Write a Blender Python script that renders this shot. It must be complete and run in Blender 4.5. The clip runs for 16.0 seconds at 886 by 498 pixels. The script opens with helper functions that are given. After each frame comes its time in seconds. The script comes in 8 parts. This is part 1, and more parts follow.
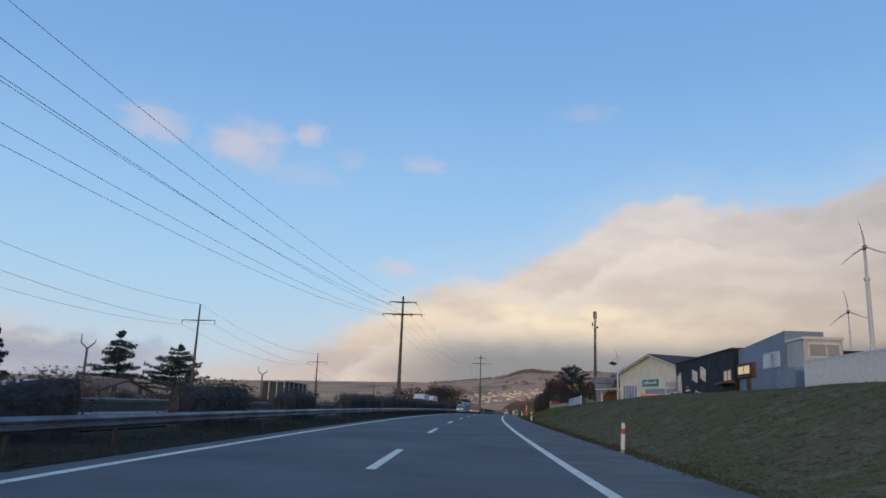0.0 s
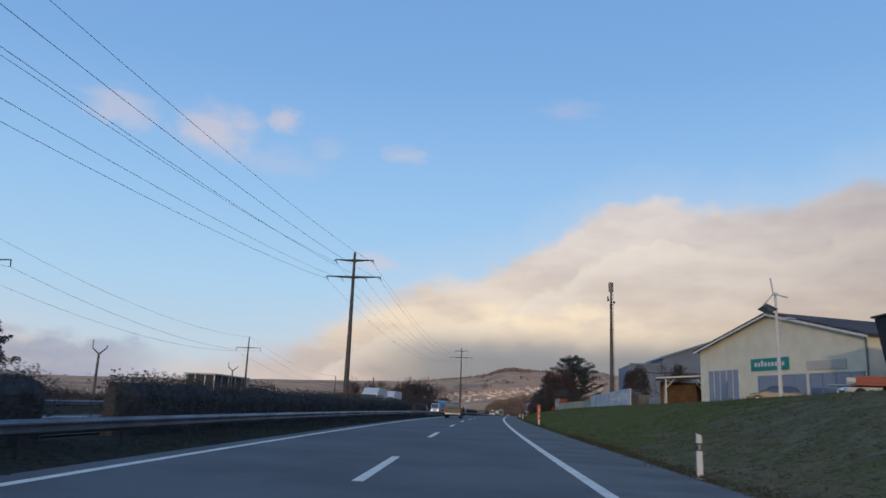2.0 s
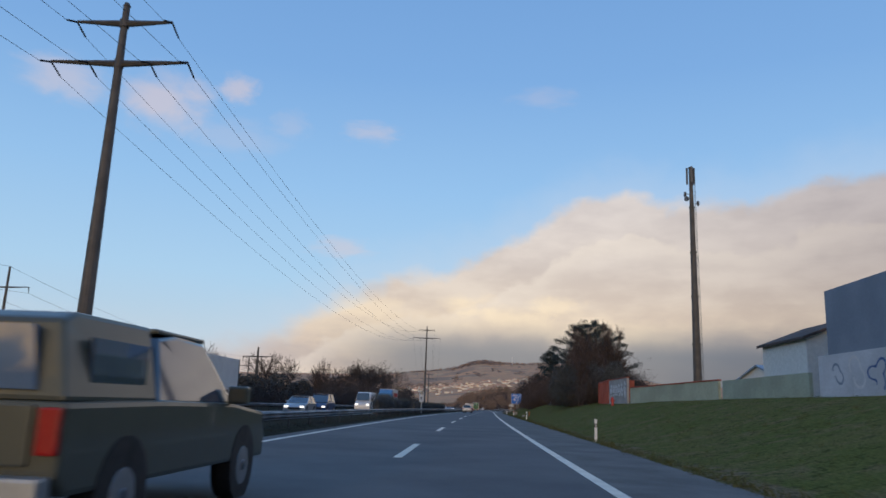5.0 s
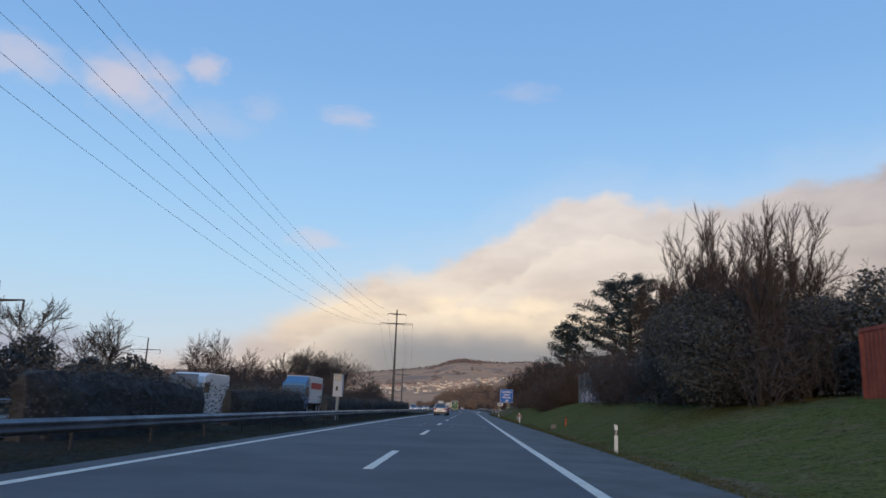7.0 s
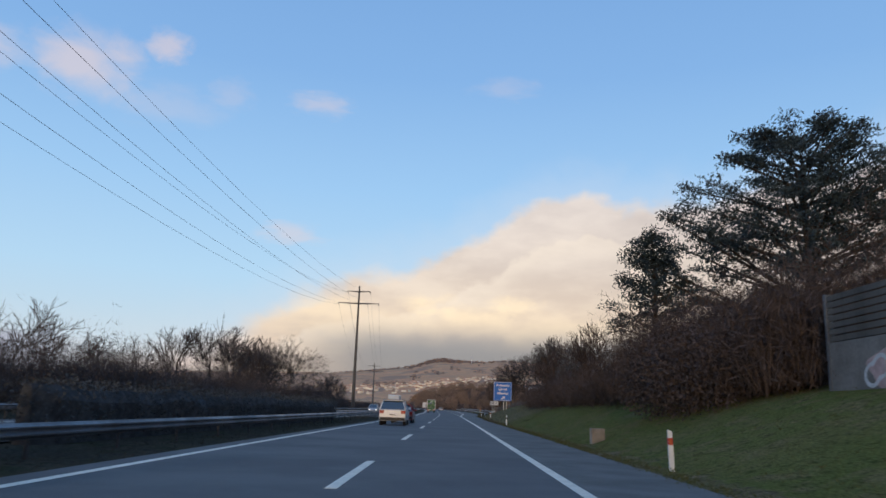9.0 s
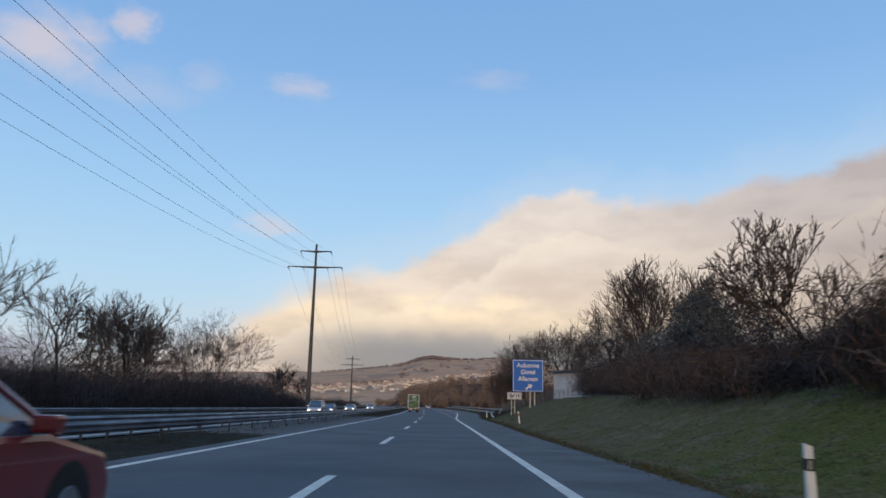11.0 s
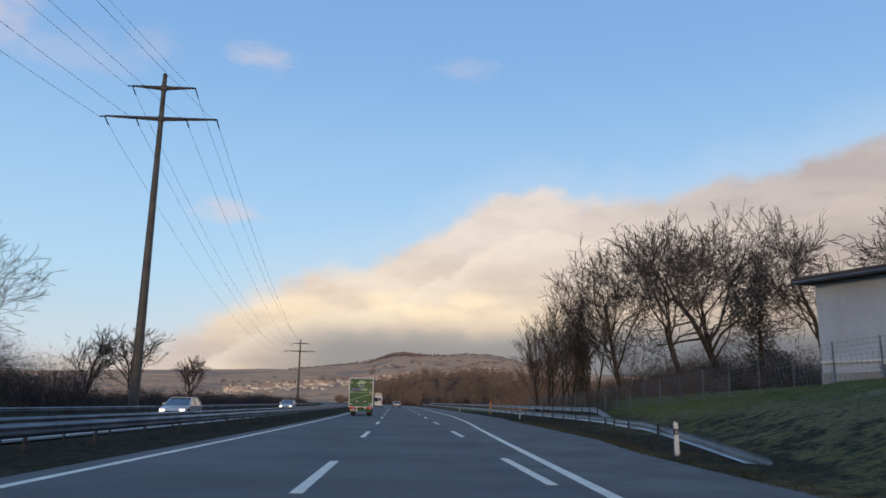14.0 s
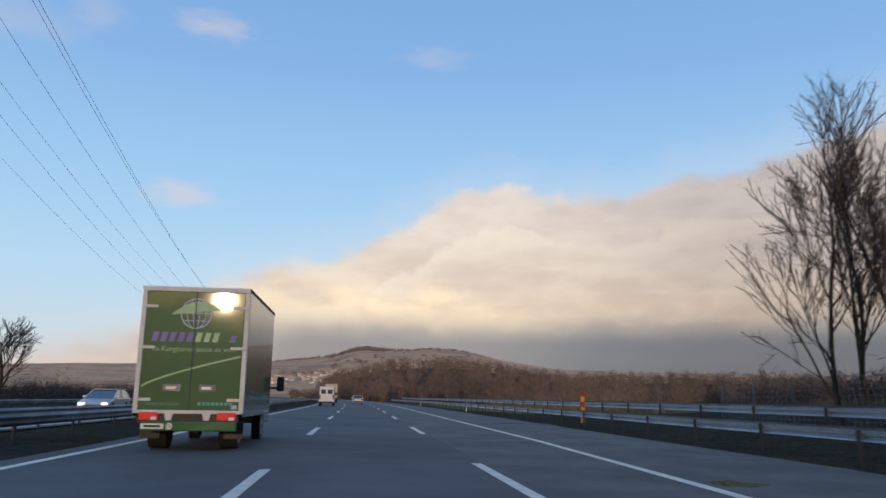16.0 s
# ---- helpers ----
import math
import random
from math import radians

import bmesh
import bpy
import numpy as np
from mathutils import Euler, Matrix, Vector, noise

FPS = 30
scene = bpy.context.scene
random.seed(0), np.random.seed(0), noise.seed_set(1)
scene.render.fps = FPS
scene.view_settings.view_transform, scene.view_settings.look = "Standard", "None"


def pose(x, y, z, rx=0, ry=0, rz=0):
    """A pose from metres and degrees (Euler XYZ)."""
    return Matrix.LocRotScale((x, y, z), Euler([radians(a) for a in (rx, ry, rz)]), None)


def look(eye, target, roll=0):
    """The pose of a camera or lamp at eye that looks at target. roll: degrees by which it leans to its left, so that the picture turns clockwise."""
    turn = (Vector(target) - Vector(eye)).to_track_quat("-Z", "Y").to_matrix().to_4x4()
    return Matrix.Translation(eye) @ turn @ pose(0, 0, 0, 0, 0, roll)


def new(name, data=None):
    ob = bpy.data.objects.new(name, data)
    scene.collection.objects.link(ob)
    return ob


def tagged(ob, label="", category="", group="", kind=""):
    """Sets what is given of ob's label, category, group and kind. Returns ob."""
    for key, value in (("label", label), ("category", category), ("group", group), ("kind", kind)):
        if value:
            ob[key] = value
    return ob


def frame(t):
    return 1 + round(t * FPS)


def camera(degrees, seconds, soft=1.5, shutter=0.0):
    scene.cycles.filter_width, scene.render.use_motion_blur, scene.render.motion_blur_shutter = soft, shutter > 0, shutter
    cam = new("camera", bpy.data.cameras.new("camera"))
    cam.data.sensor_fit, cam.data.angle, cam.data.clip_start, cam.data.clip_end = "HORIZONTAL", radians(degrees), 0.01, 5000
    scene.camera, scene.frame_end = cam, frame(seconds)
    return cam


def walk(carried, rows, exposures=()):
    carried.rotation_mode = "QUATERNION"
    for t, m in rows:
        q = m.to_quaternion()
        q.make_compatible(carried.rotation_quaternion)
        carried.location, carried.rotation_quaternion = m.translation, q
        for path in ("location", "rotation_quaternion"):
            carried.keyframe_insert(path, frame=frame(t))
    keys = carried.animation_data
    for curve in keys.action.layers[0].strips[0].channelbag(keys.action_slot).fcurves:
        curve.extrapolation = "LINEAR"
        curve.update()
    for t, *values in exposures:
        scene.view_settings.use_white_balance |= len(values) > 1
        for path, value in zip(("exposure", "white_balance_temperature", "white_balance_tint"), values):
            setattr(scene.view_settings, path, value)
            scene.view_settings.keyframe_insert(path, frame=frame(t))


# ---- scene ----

# camera and its drive
cam = camera(62.12, 16.0, soft=1.6, shutter=0.12)
PATH = [
    (0.0, pose(1.710, 0.009, 0.134, 102.456, -2.296, 1.381)),
    (0.5, pose(1.833, 13.817, 0.289, 102.474, -2.364, 0.934)),
    (1.0, pose(2.086, 27.653, 0.433, 102.444, -2.423, 0.607)),
    (1.5, pose(2.446, 41.469, 0.564, 102.393, -2.539, 0.193)),
    (2.0, pose(2.882, 55.670, 0.687, 102.452, -2.278, -0.135)),
    (2.5, pose(3.419, 69.693, 0.795, 102.454, -2.201, -0.479)),
    (3.0, pose(4.069, 83.636, 0.891, 102.454, -2.541, -0.916)),
    (3.5, pose(4.845, 97.649, 0.976, 102.392, -2.488, -1.236)),
    (4.0, pose(5.712, 111.814, 1.049, 102.276, -2.282, -1.600)),
    (4.5, pose(6.669, 126.070, 1.111, 102.141, -2.118, -1.987)),
    (5.0, pose(7.715, 140.354, 1.161, 102.020, -2.100, -2.374)),
    (5.5, pose(8.846, 154.603, 1.199, 101.949, -2.245, -2.740)),
    (6.0, pose(10.058, 168.755, 1.226, 101.961, -2.482, -3.062)),
    (6.5, pose(11.345, 182.747, 1.242, 102.092, -2.647, -3.319)),
    (7.0, pose(12.693, 196.898, 1.249, 102.006, -2.277, -3.964)),
    (7.5, pose(14.059, 211.114, 1.246, 102.055, -2.012, -4.347)),
    (8.0, pose(15.426, 225.195, 1.234, 101.926, -2.020, -4.860)),
    (8.5, pose(16.825, 239.271, 1.214, 101.978, -1.804, -5.165)),
    (9.0, pose(18.305, 253.615, 1.186, 102.081, -1.930, -5.536)),
    (9.5, pose(19.844, 267.980, 1.151, 102.105, -1.759, -5.837)),
    (10.0, pose(21.416, 282.353, 1.110, 102.075, -1.503, -6.068)),
    (10.5, pose(22.995, 296.722, 1.064, 102.015, -1.294, -6.231)),
    (11.0, pose(24.553, 311.073, 1.013, 101.950, -1.191, -6.326)),
    (11.5, pose(26.065, 325.395, 0.960, 101.905, -1.182, -6.354)),
    (12.0, pose(27.504, 339.674, 0.904, 101.905, -1.189, -6.315)),
    (12.5, pose(28.899, 353.953, 0.848, 101.897, -1.076, -6.697)),
    (13.0, pose(30.301, 368.265, 0.792, 102.017, -0.993, -7.088)),
    (13.5, pose(31.696, 382.874, 0.737, 101.890, -0.905, -7.801)),
    (14.0, pose(33.071, 397.562, 0.684, 101.784, -0.780, -8.550)),
    (14.5, pose(34.406, 411.989, 0.636, 101.881, -0.756, -9.396)),
    (15.0, pose(35.780, 426.305, 0.595, 101.834, -0.758, -10.006)),
    (15.5, pose(37.126, 440.491, 0.561, 101.603, -0.996, -10.840)),
    (16.0, pose(38.413, 454.742, 0.535, 101.456, -0.843, -11.380)),
]
walk(cam, PATH, ((0, 0.0, 6500, 10), (6.2, 0.0, 6550, 10), (7.4, 0.14, 6650, 10), (11.0, 0.14, 6850, 10), (16, 0.14, 6900, 10)))

# ---------------------------------------------------------------- sky and sun
SUN_AZ, SUN_EL = 195.0, 7.0          # compass bearing of the sun from +y to +x, and its height, degrees


def link(tree, a, b):
    tree.links.new(a, b)


def math_node(tree, op, a, b=None, clamp=False):
    n = tree.nodes.new("ShaderNodeMath")
    n.operation, n.use_clamp = op, clamp
    for i, v in enumerate((a, b)):
        if v is None:
            continue
        if isinstance(v, (int, float)):
            n.inputs[i].default_value = v
        else:
            link(tree, v, n.inputs[i])
    return n.outputs[0]


def noise_node(tree, vec, scale, detail=4.0, rough=0.55, distort=0.0):
    n = tree.nodes.new("ShaderNodeTexNoise")
    n.inputs["Scale"].default_value, n.inputs["Detail"].default_value = scale, detail
    n.inputs["Roughness"].default_value, n.inputs["Distortion"].default_value = rough, distort
    if vec is not None:
        link(tree, vec, n.inputs["Vector"])
    return n.outputs[0]


def ramp(tree, fac, stops, mode="LINEAR"):
    n = tree.nodes.new("ShaderNodeValToRGB")
    n.color_ramp.interpolation = mode
    el = n.color_ramp.elements
    while len(el) < len(stops):
        el.new(0.5)
    for e, (p, c) in zip(el, stops):
        e.position = p
        e.color = (c, c, c, 1) if isinstance(c, (int, float)) else (*c, 1)
    link(tree, fac, n.inputs[0])
    return n.outputs[0]


def mix(tree, fac, a, b, blend="MIX"):
    n = tree.nodes.new("ShaderNodeMix")
    n.data_type, n.blend_type = "RGBA", blend
    for sock, v in ((n.inputs[0], fac), (n.inputs[6], a), (n.inputs[7], b)):
        if isinstance(v, (int, float)):
            sock.default_value = v
        elif isinstance(v, tuple):
            sock.default_value = (*v, 1)
        else:
            link(tree, v, sock)
    return n.outputs[2]


def remap(tree, v, a, b, c=0.0, d=1.0, smooth=False):
    n = tree.nodes.new("ShaderNodeMapRange")
    n.interpolation_type = "SMOOTHSTEP" if smooth else "LINEAR"
    link(tree, v, n.inputs[0])
    for i, x in zip((1, 2, 3, 4), (a, b, c, d)):
        n.inputs[i].default_value = x
    return n.outputs[0]


world = bpy.data.worlds.new("sky")
scene.world = world
world.use_nodes = True
wt = world.node_tree
wt.nodes.clear()
w_out = wt.nodes.new("ShaderNodeOutputWorld")
w_bg = wt.nodes.new("ShaderNodeBackground")
link(wt, w_bg.outputs[0], w_out.inputs[0])
sky = wt.nodes.new("ShaderNodeTexSky")
sky.sky_type, sky.sun_disc = "NISHITA", False
sky.sun_elevation, sky.sun_rotation = radians(SUN_EL), radians(SUN_AZ)
sky.air_density, sky.dust_density, sky.ozone_density = 1.0, 0.6, 1.6
co = wt.nodes.new("ShaderNodeTexCoord").outputs["Generated"]
sep = wt.nodes.new("ShaderNodeSeparateXYZ")
link(wt, co, sep.inputs[0])
wx, wy, wz = sep.outputs
az = math_node(wt, "MULTIPLY", math_node(wt, "ARCTAN2", wx, wy), 180 / math.pi)
el = math_node(wt, "MULTIPLY", math_node(wt, "ARCSINE", wz), 180 / math.pi)
# clear sky: the physical sky, evened towards the pale blue of a winter evening
clear = ramp(wt, remap(wt, el, -4, 40), [(0.0, (0.58, 0.60, 0.66)), (0.16, (0.56, 0.68, 0.80)), (0.30, (0.44, 0.68, 0.93)), (0.46, (0.33, 0.59, 0.93)),
                                         (0.66, (0.225, 0.455, 0.84)), (1.0, (0.155, 0.345, 0.72))])
sky_s = mix(wt, 1.0, sky.outputs[0], (0.1, 0.1, 0.1), "MULTIPLY")
clear = mix(wt, 0.85, sky_s, clear)
# cloud bank: its top edge over the compass bearing, torn by noise
TOP = [(-60, 6.0), (-33, 5.0), (-27, 3.2), (-21, 2.6), (-16, 3.6), (-12, 4.4), (-10, 5.4), (-7.6, 7.3), (-6, 8.4), (-3.5, 9.2), (-1, 10.0),
       (2.5, 10.5), (4.3, 11.3), (6.4, 12.6), (8.7, 13.2), (11, 14.9), (13, 16.2), (16.4, 16.8), (18.6, 16.0), (21, 15.3), (25, 15.3), (28, 15.9),
       (31.5, 16.6), (36, 17.2), (43, 18.8), (60, 21.0), (100, 24.0)]
top = ramp(wt, remap(wt, az, -60, 100), [((a + 60) / 160, e / 30) for a, e in TOP])
wtop = math_node(wt, "MULTIPLY", top, 30.0)

def sky_vec(ka, ke, off=0.0):
    """Bearing and height as a vector, for cloud shapes drawn out along the horizon."""
    n = wt.nodes.new("ShaderNodeCombineXYZ")
    link(wt, math_node(wt, "MULTIPLY", az, ka), n.inputs[0])
    link(wt, math_node(wt, "MULTIPLY", el, ke), n.inputs[1])
    n.inputs[2].default_value = off
    return n.outputs[0]


puff = noise_node(wt, sky_vec(0.16, 0.20), 1.0, 3.0, 0.5, 0.2)
puff2 = noise_node(wt, sky_vec(0.45, 0.60, 3.0), 1.0, 5.0, 0.52, 0.2)
shape = math_node(wt, "ADD", math_node(wt, "MULTIPLY", math_node(wt, "SUBTRACT", puff, 0.5), 2.6), math_node(wt, "MULTIPLY", math_node(wt, "SUBTRACT", puff2, 0.5), 2.0))
edge = math_node(wt, "ADD", math_node(wt, "SUBTRACT", wtop, el), shape)
soft_edge = remap(wt, az, -14, 4, 2.6, 1.0)
bank = remap(wt, math_node(wt, "DIVIDE", edge, soft_edge), -0.5, 0.9, smooth=True)
layer = noise_node(wt, sky_vec(0.10, 0.34, 7.0), 1.0, 4.0, 0.5, 0.3)
fine_l = noise_node(wt, sky_vec(0.35, 0.8, 9.0), 1.0, 5.0, 0.55, 0.2)
lit = remap(wt, math_node(wt, "ADD", math_node(wt, "MULTIPLY", layer, 0.7), math_node(wt, "MULTIPLY", fine_l, 0.3)), 0.36, 0.64, smooth=True)
hgt = remap(wt, el, 0, 20)
bright_c = ramp(wt, hgt, [(0.0, (0.62, 0.50, 0.43)), (0.22, (0.78, 0.63, 0.48)), (0.30, (0.84, 0.70, 0.54)), (0.42, (0.80, 0.70, 0.60)), (0.55, (0.76, 0.68, 0.62)), (0.78, (0.77, 0.71, 0.68)), (1.0, (0.70, 0.64, 0.62))])
shade_c = ramp(wt, hgt, [(0.0, (0.46, 0.39, 0.36)), (0.26, (0.58, 0.49, 0.43)), (0.36, (0.68, 0.57, 0.48)), (0.55, (0.63, 0.56, 0.52)), (0.8, (0.65, 0.60, 0.59)), (1.0, (0.58, 0.53, 0.52))])
body_c = mix(wt, lit, shade_c, bright_c)
# the front bank stands a little brighter before the one behind it
front = remap(wt, math_node(wt, "ADD", math_node(wt, "SUBTRACT", edge, 3.4), math_node(wt, "MULTIPLY", math_node(wt, "SUBTRACT", noise_node(wt, sky_vec(0.22, 0.3, 5.0), 1.0, 4.0, 0.5, 0.2), 0.5), 3.4)), -0.2, 0.5, smooth=True)
rim = math_node(wt, "MULTIPLY", front, remap(wt, edge, 6.5, 3.4, smooth=True))
body_c = mix(wt, math_node(wt, "MULTIPLY", rim, 0.5), body_c, (0.87, 0.78, 0.68))
# warm heaps lit from below along the flat base of the bank
heap = noise_node(wt, sky_vec(0.20, 0.16, 11.0), 1.0, 3.0, 0.5, 0.3)
heap2 = noise_node(wt, sky_vec(0.7, 0.6, 12.0), 1.0, 3.0, 0.5, 0.2)
base_el = math_node(wt, "ADD", el, math_node(wt, "ADD", math_node(wt, "MULTIPLY", math_node(wt, "SUBTRACT", heap, 0.5), 2.2), math_node(wt, "MULTIPLY", math_node(wt, "SUBTRACT", heap2, 0.5), 0.9)))
gold = math_node(wt, "MULTIPLY", remap(wt, base_el, 4.9, 5.6, smooth=True), remap(wt, base_el, 7.4, 5.9, smooth=True))
gold = math_node(wt, "MULTIPLY", gold, math_node(wt, "MULTIPLY", remap(wt, az, -9, -2, smooth=True), remap(wt, az, 26, 15, smooth=True)))
body_c = mix(wt, math_node(wt, "MULTIPLY", gold, 0.42), body_c, (0.92, 0.76, 0.56))


def heap_at(a0, e0, ra, re):
    """A single rounded heap of cloud, torn by the fine noise; 1 in its middle, 0 outside."""
    da = math_node(wt, "DIVIDE", math_node(wt, "SUBTRACT", az, a0), ra)
    de = math_node(wt, "DIVIDE", math_node(wt, "SUBTRACT", el, e0), re)
    r = math_node(wt, "SQRT", math_node(wt, "ADD", math_node(wt, "MULTIPLY", da, da), math_node(wt, "MULTIPLY", de, de)))
    r = math_node(wt, "ADD", r, math_node(wt, "ADD", math_node(wt, "MULTIPLY", math_node(wt, "SUBTRACT", fine_l, 0.5), 2.0), math_node(wt, "MULTIPLY", math_node(wt, "SUBTRACT", puff2, 0.5), 2.6)))
    return remap(wt, r, 1.5, 0.1, smooth=True)


for a0, e0, ra, re, k in ((3.9, 7.6, 1.7, 0.85, 0.7), (11.2, 7.6, 2.2, 0.7, 0.6), (7.4, 6.9, 3.4, 0.7, 0.6), (-3.2, 7.2, 2.8, 0.9, 0.4)):
    body_c = mix(wt, math_node(wt, "MULTIPLY", heap_at(a0, e0, ra, re), k), body_c, (1.0, 0.83, 0.60))
# grey underside, from ahead to the right
under = math_node(wt, "MULTIPLY", remap(wt, math_node(wt, "ADD", math_node(wt, "MULTIPLY", base_el, 0.4), math_node(wt, "MULTIPLY", el, 0.6)), 6.9, 4.1, smooth=True), remap(wt, az, -9, 1, smooth=True))
under_c = ramp(wt, hgt, [(0.0, (0.34, 0.30, 0.29)), (0.10, (0.25, 0.25, 0.262)), (0.20, (0.255, 0.268, 0.292)), (0.29, (0.36, 0.355, 0.36))])
under_c = mix(wt, remap(wt, az, 8, 26, smooth=True), under_c, mix(wt, 1.0, under_c, (0.74, 0.82, 0.90), "MULTIPLY"))
body_c = mix(wt, math_node(wt, "MULTIPLY", under, 0.9), body_c, under_c)
# farther right the bank is greyer
grey = remap(wt, az, 12, 36, smooth=True)
body_c = mix(wt, grey, body_c, mix(wt, 1.0, body_c, (0.69, 0.69, 0.73), "MULTIPLY"))
# pale and pinkish to the left
left = remap(wt, az, -4, -16, smooth=True)
body_c = mix(wt, math_node(wt, "MULTIPLY", left, 0.6), body_c, (0.62, 0.56, 0.57))
# thin veil above the bank
veil = math_node(wt, "MULTIPLY", remap(wt, edge, -4.0, 0.2, smooth=True), 0.28)
dome = mix(wt, veil, clear, (0.60, 0.66, 0.76))
dome = mix(wt, bank, dome, body_c)
# a low bluish bank far to the left
low_b = math_node(wt, "MULTIPLY", remap(wt, math_node(wt, "ADD", el, math_node(wt, "MULTIPLY", math_node(wt, "SUBTRACT", puff2, 0.5), 4.0)), 4.6, 3.2, smooth=True), remap(wt, az, -19, -25, smooth=True))
dome = mix(wt, math_node(wt, "MULTIPLY", low_b, 0.8), dome, mix(wt, fine_l, (0.22, 0.27, 0.40), (0.50, 0.50, 0.58)))
# round the low sun, behind, broken clouds glow gold
from_sun = math_node(wt, "SUBTRACT", 180.0, math_node(wt, "ABSOLUTE", math_node(wt, "SUBTRACT", 180.0, math_node(wt, "ABSOLUTE", math_node(wt, "SUBTRACT", az, SUN_AZ - 360)))))
evening = math_node(wt, "MULTIPLY", remap(wt, from_sun, 75, 20, smooth=True), remap(wt, el, 34, 6, smooth=True))
broken = remap(wt, noise_node(wt, co, 11.0, 3.0, 0.5, 0.8), 0.49, 0.60, smooth=True)
dome = mix(wt, math_node(wt, "MULTIPLY", evening, 0.9), dome, mix(wt, broken, (0.17, 0.19, 0.20), (2.0, 1.25, 0.45)))
link(wt, dome, w_bg.inputs[0])
w_bg.inputs[1].default_value = 1.0

sun = new("sun", bpy.data.lights.new("sun", "SUN"))
sun.data.energy, sun.data.angle, sun.data.color = 0.8, radians(0.8), (1.0, 0.73, 0.46)
a_s, e_s = radians(SUN_AZ), radians(SUN_EL)
to_sun = Vector((math.sin(a_s) * math.cos(e_s), math.cos(a_s) * math.cos(e_s), math.sin(e_s)))
sun.matrix_world = look(to_sun * 50, (0, 0, 0))

# ---------------------------------------------------------------- materials


def material(name, base, rough=0.8, metal=0.0, vary=0.25, scale=3.0, fine=40.0, bump=0.2, spec=0.4, second=None, by_object=0.0, coords="Object", island=0.0, relief=0.02):
    """A surface with colour varied at two scales and a fine relief."""
    m = bpy.data.materials.new(name)
    m.use_nodes = True
    t = m.node_tree
    b = t.nodes["Principled BSDF"]
    tc = t.nodes.new("ShaderNodeTexCoord").outputs[coords]
    n1, n2 = noise_node(t, tc, scale, 5.0, 0.6), noise_node(t, tc, fine, 3.0, 0.6)
    second = second or tuple(c * (1 - vary) for c in base)
    col = mix(t, remap(t, n1, 0.35, 0.65, smooth=True), base, second)
    col = mix(t, 1.0, col, ramp(t, n2, [(0.25, 1 - vary * 0.6), (0.75, 1 + vary * 0.6)]), "MULTIPLY")
    if by_object:
        rnd = t.nodes.new("ShaderNodeObjectInfo").outputs["Random"]
        col = mix(t, 1.0, col, ramp(t, rnd, [(0.0, 1 - by_object), (1.0, 1 + by_object)]), "MULTIPLY")
    if island:
        rnd = t.nodes.new("ShaderNodeNewGeometry").outputs["Random Per Island"]
        col = mix(t, 1.0, col, ramp(t, rnd, [(0.0, 1 - island), (1.0, 1 + island)]), "MULTIPLY")
    link(t, col, b.inputs["Base Color"])
    b.inputs["Roughness"].default_value, b.inputs["Metallic"].default_value = rough, metal
    b.inputs["Specular IOR Level"].default_value = spec
    link(t, remap(t, n1, 0.3, 0.7, max(rough - 0.1, 0.02), min(rough + 0.1, 1)), b.inputs["Roughness"])
    if bump:
        bn = t.nodes.new("ShaderNodeBump")
        bn.inputs["Strength"].default_value, bn.inputs["Distance"].default_value = bump, relief
        link(t, n2, bn.inputs["Height"])
        link(t, bn.outputs[0], b.inputs["Normal"])
    return m


def glow(name, colour, strength):
    m = bpy.data.materials.new(name)
    m.use_nodes = True
    b = m.node_tree.nodes["Principled BSDF"]
    b.inputs["Base Color"].default_value = (*colour, 1)
    b.inputs["Emission Color"].default_value = (*colour, 1)
    b.inputs["Emission Strength"].default_value = strength
    return m


M = {}
M["asphalt"] = material("asphalt", (0.104, 0.105, 0.108), 0.80, vary=0.2, scale=0.25, fine=30, bump=0.25, second=(0.086, 0.088, 0.092))
M["shoulder"] = material("old asphalt", (0.152, 0.145, 0.136), 0.9, vary=0.25, scale=0.6, fine=26, bump=0.35)
M["paint"] = material("road paint", (0.86, 0.77, 0.64), 0.6, vary=0.16, scale=2.2, fine=20, bump=0.15)
def patches(mat, other, scale, lo, hi):
    """Lets a second colour come through in large uneven patches."""
    t = mat.node_tree
    b = t.nodes["Principled BSDF"]
    old = b.inputs["Base Color"].links[0].from_socket
    p = noise_node(t, t.nodes.new("ShaderNodeTexCoord").outputs["Object"], scale, 6.0, 0.65, 0.4)
    link(t, mix(t, remap(t, p, lo, hi, smooth=True), old, other), b.inputs["Base Color"])




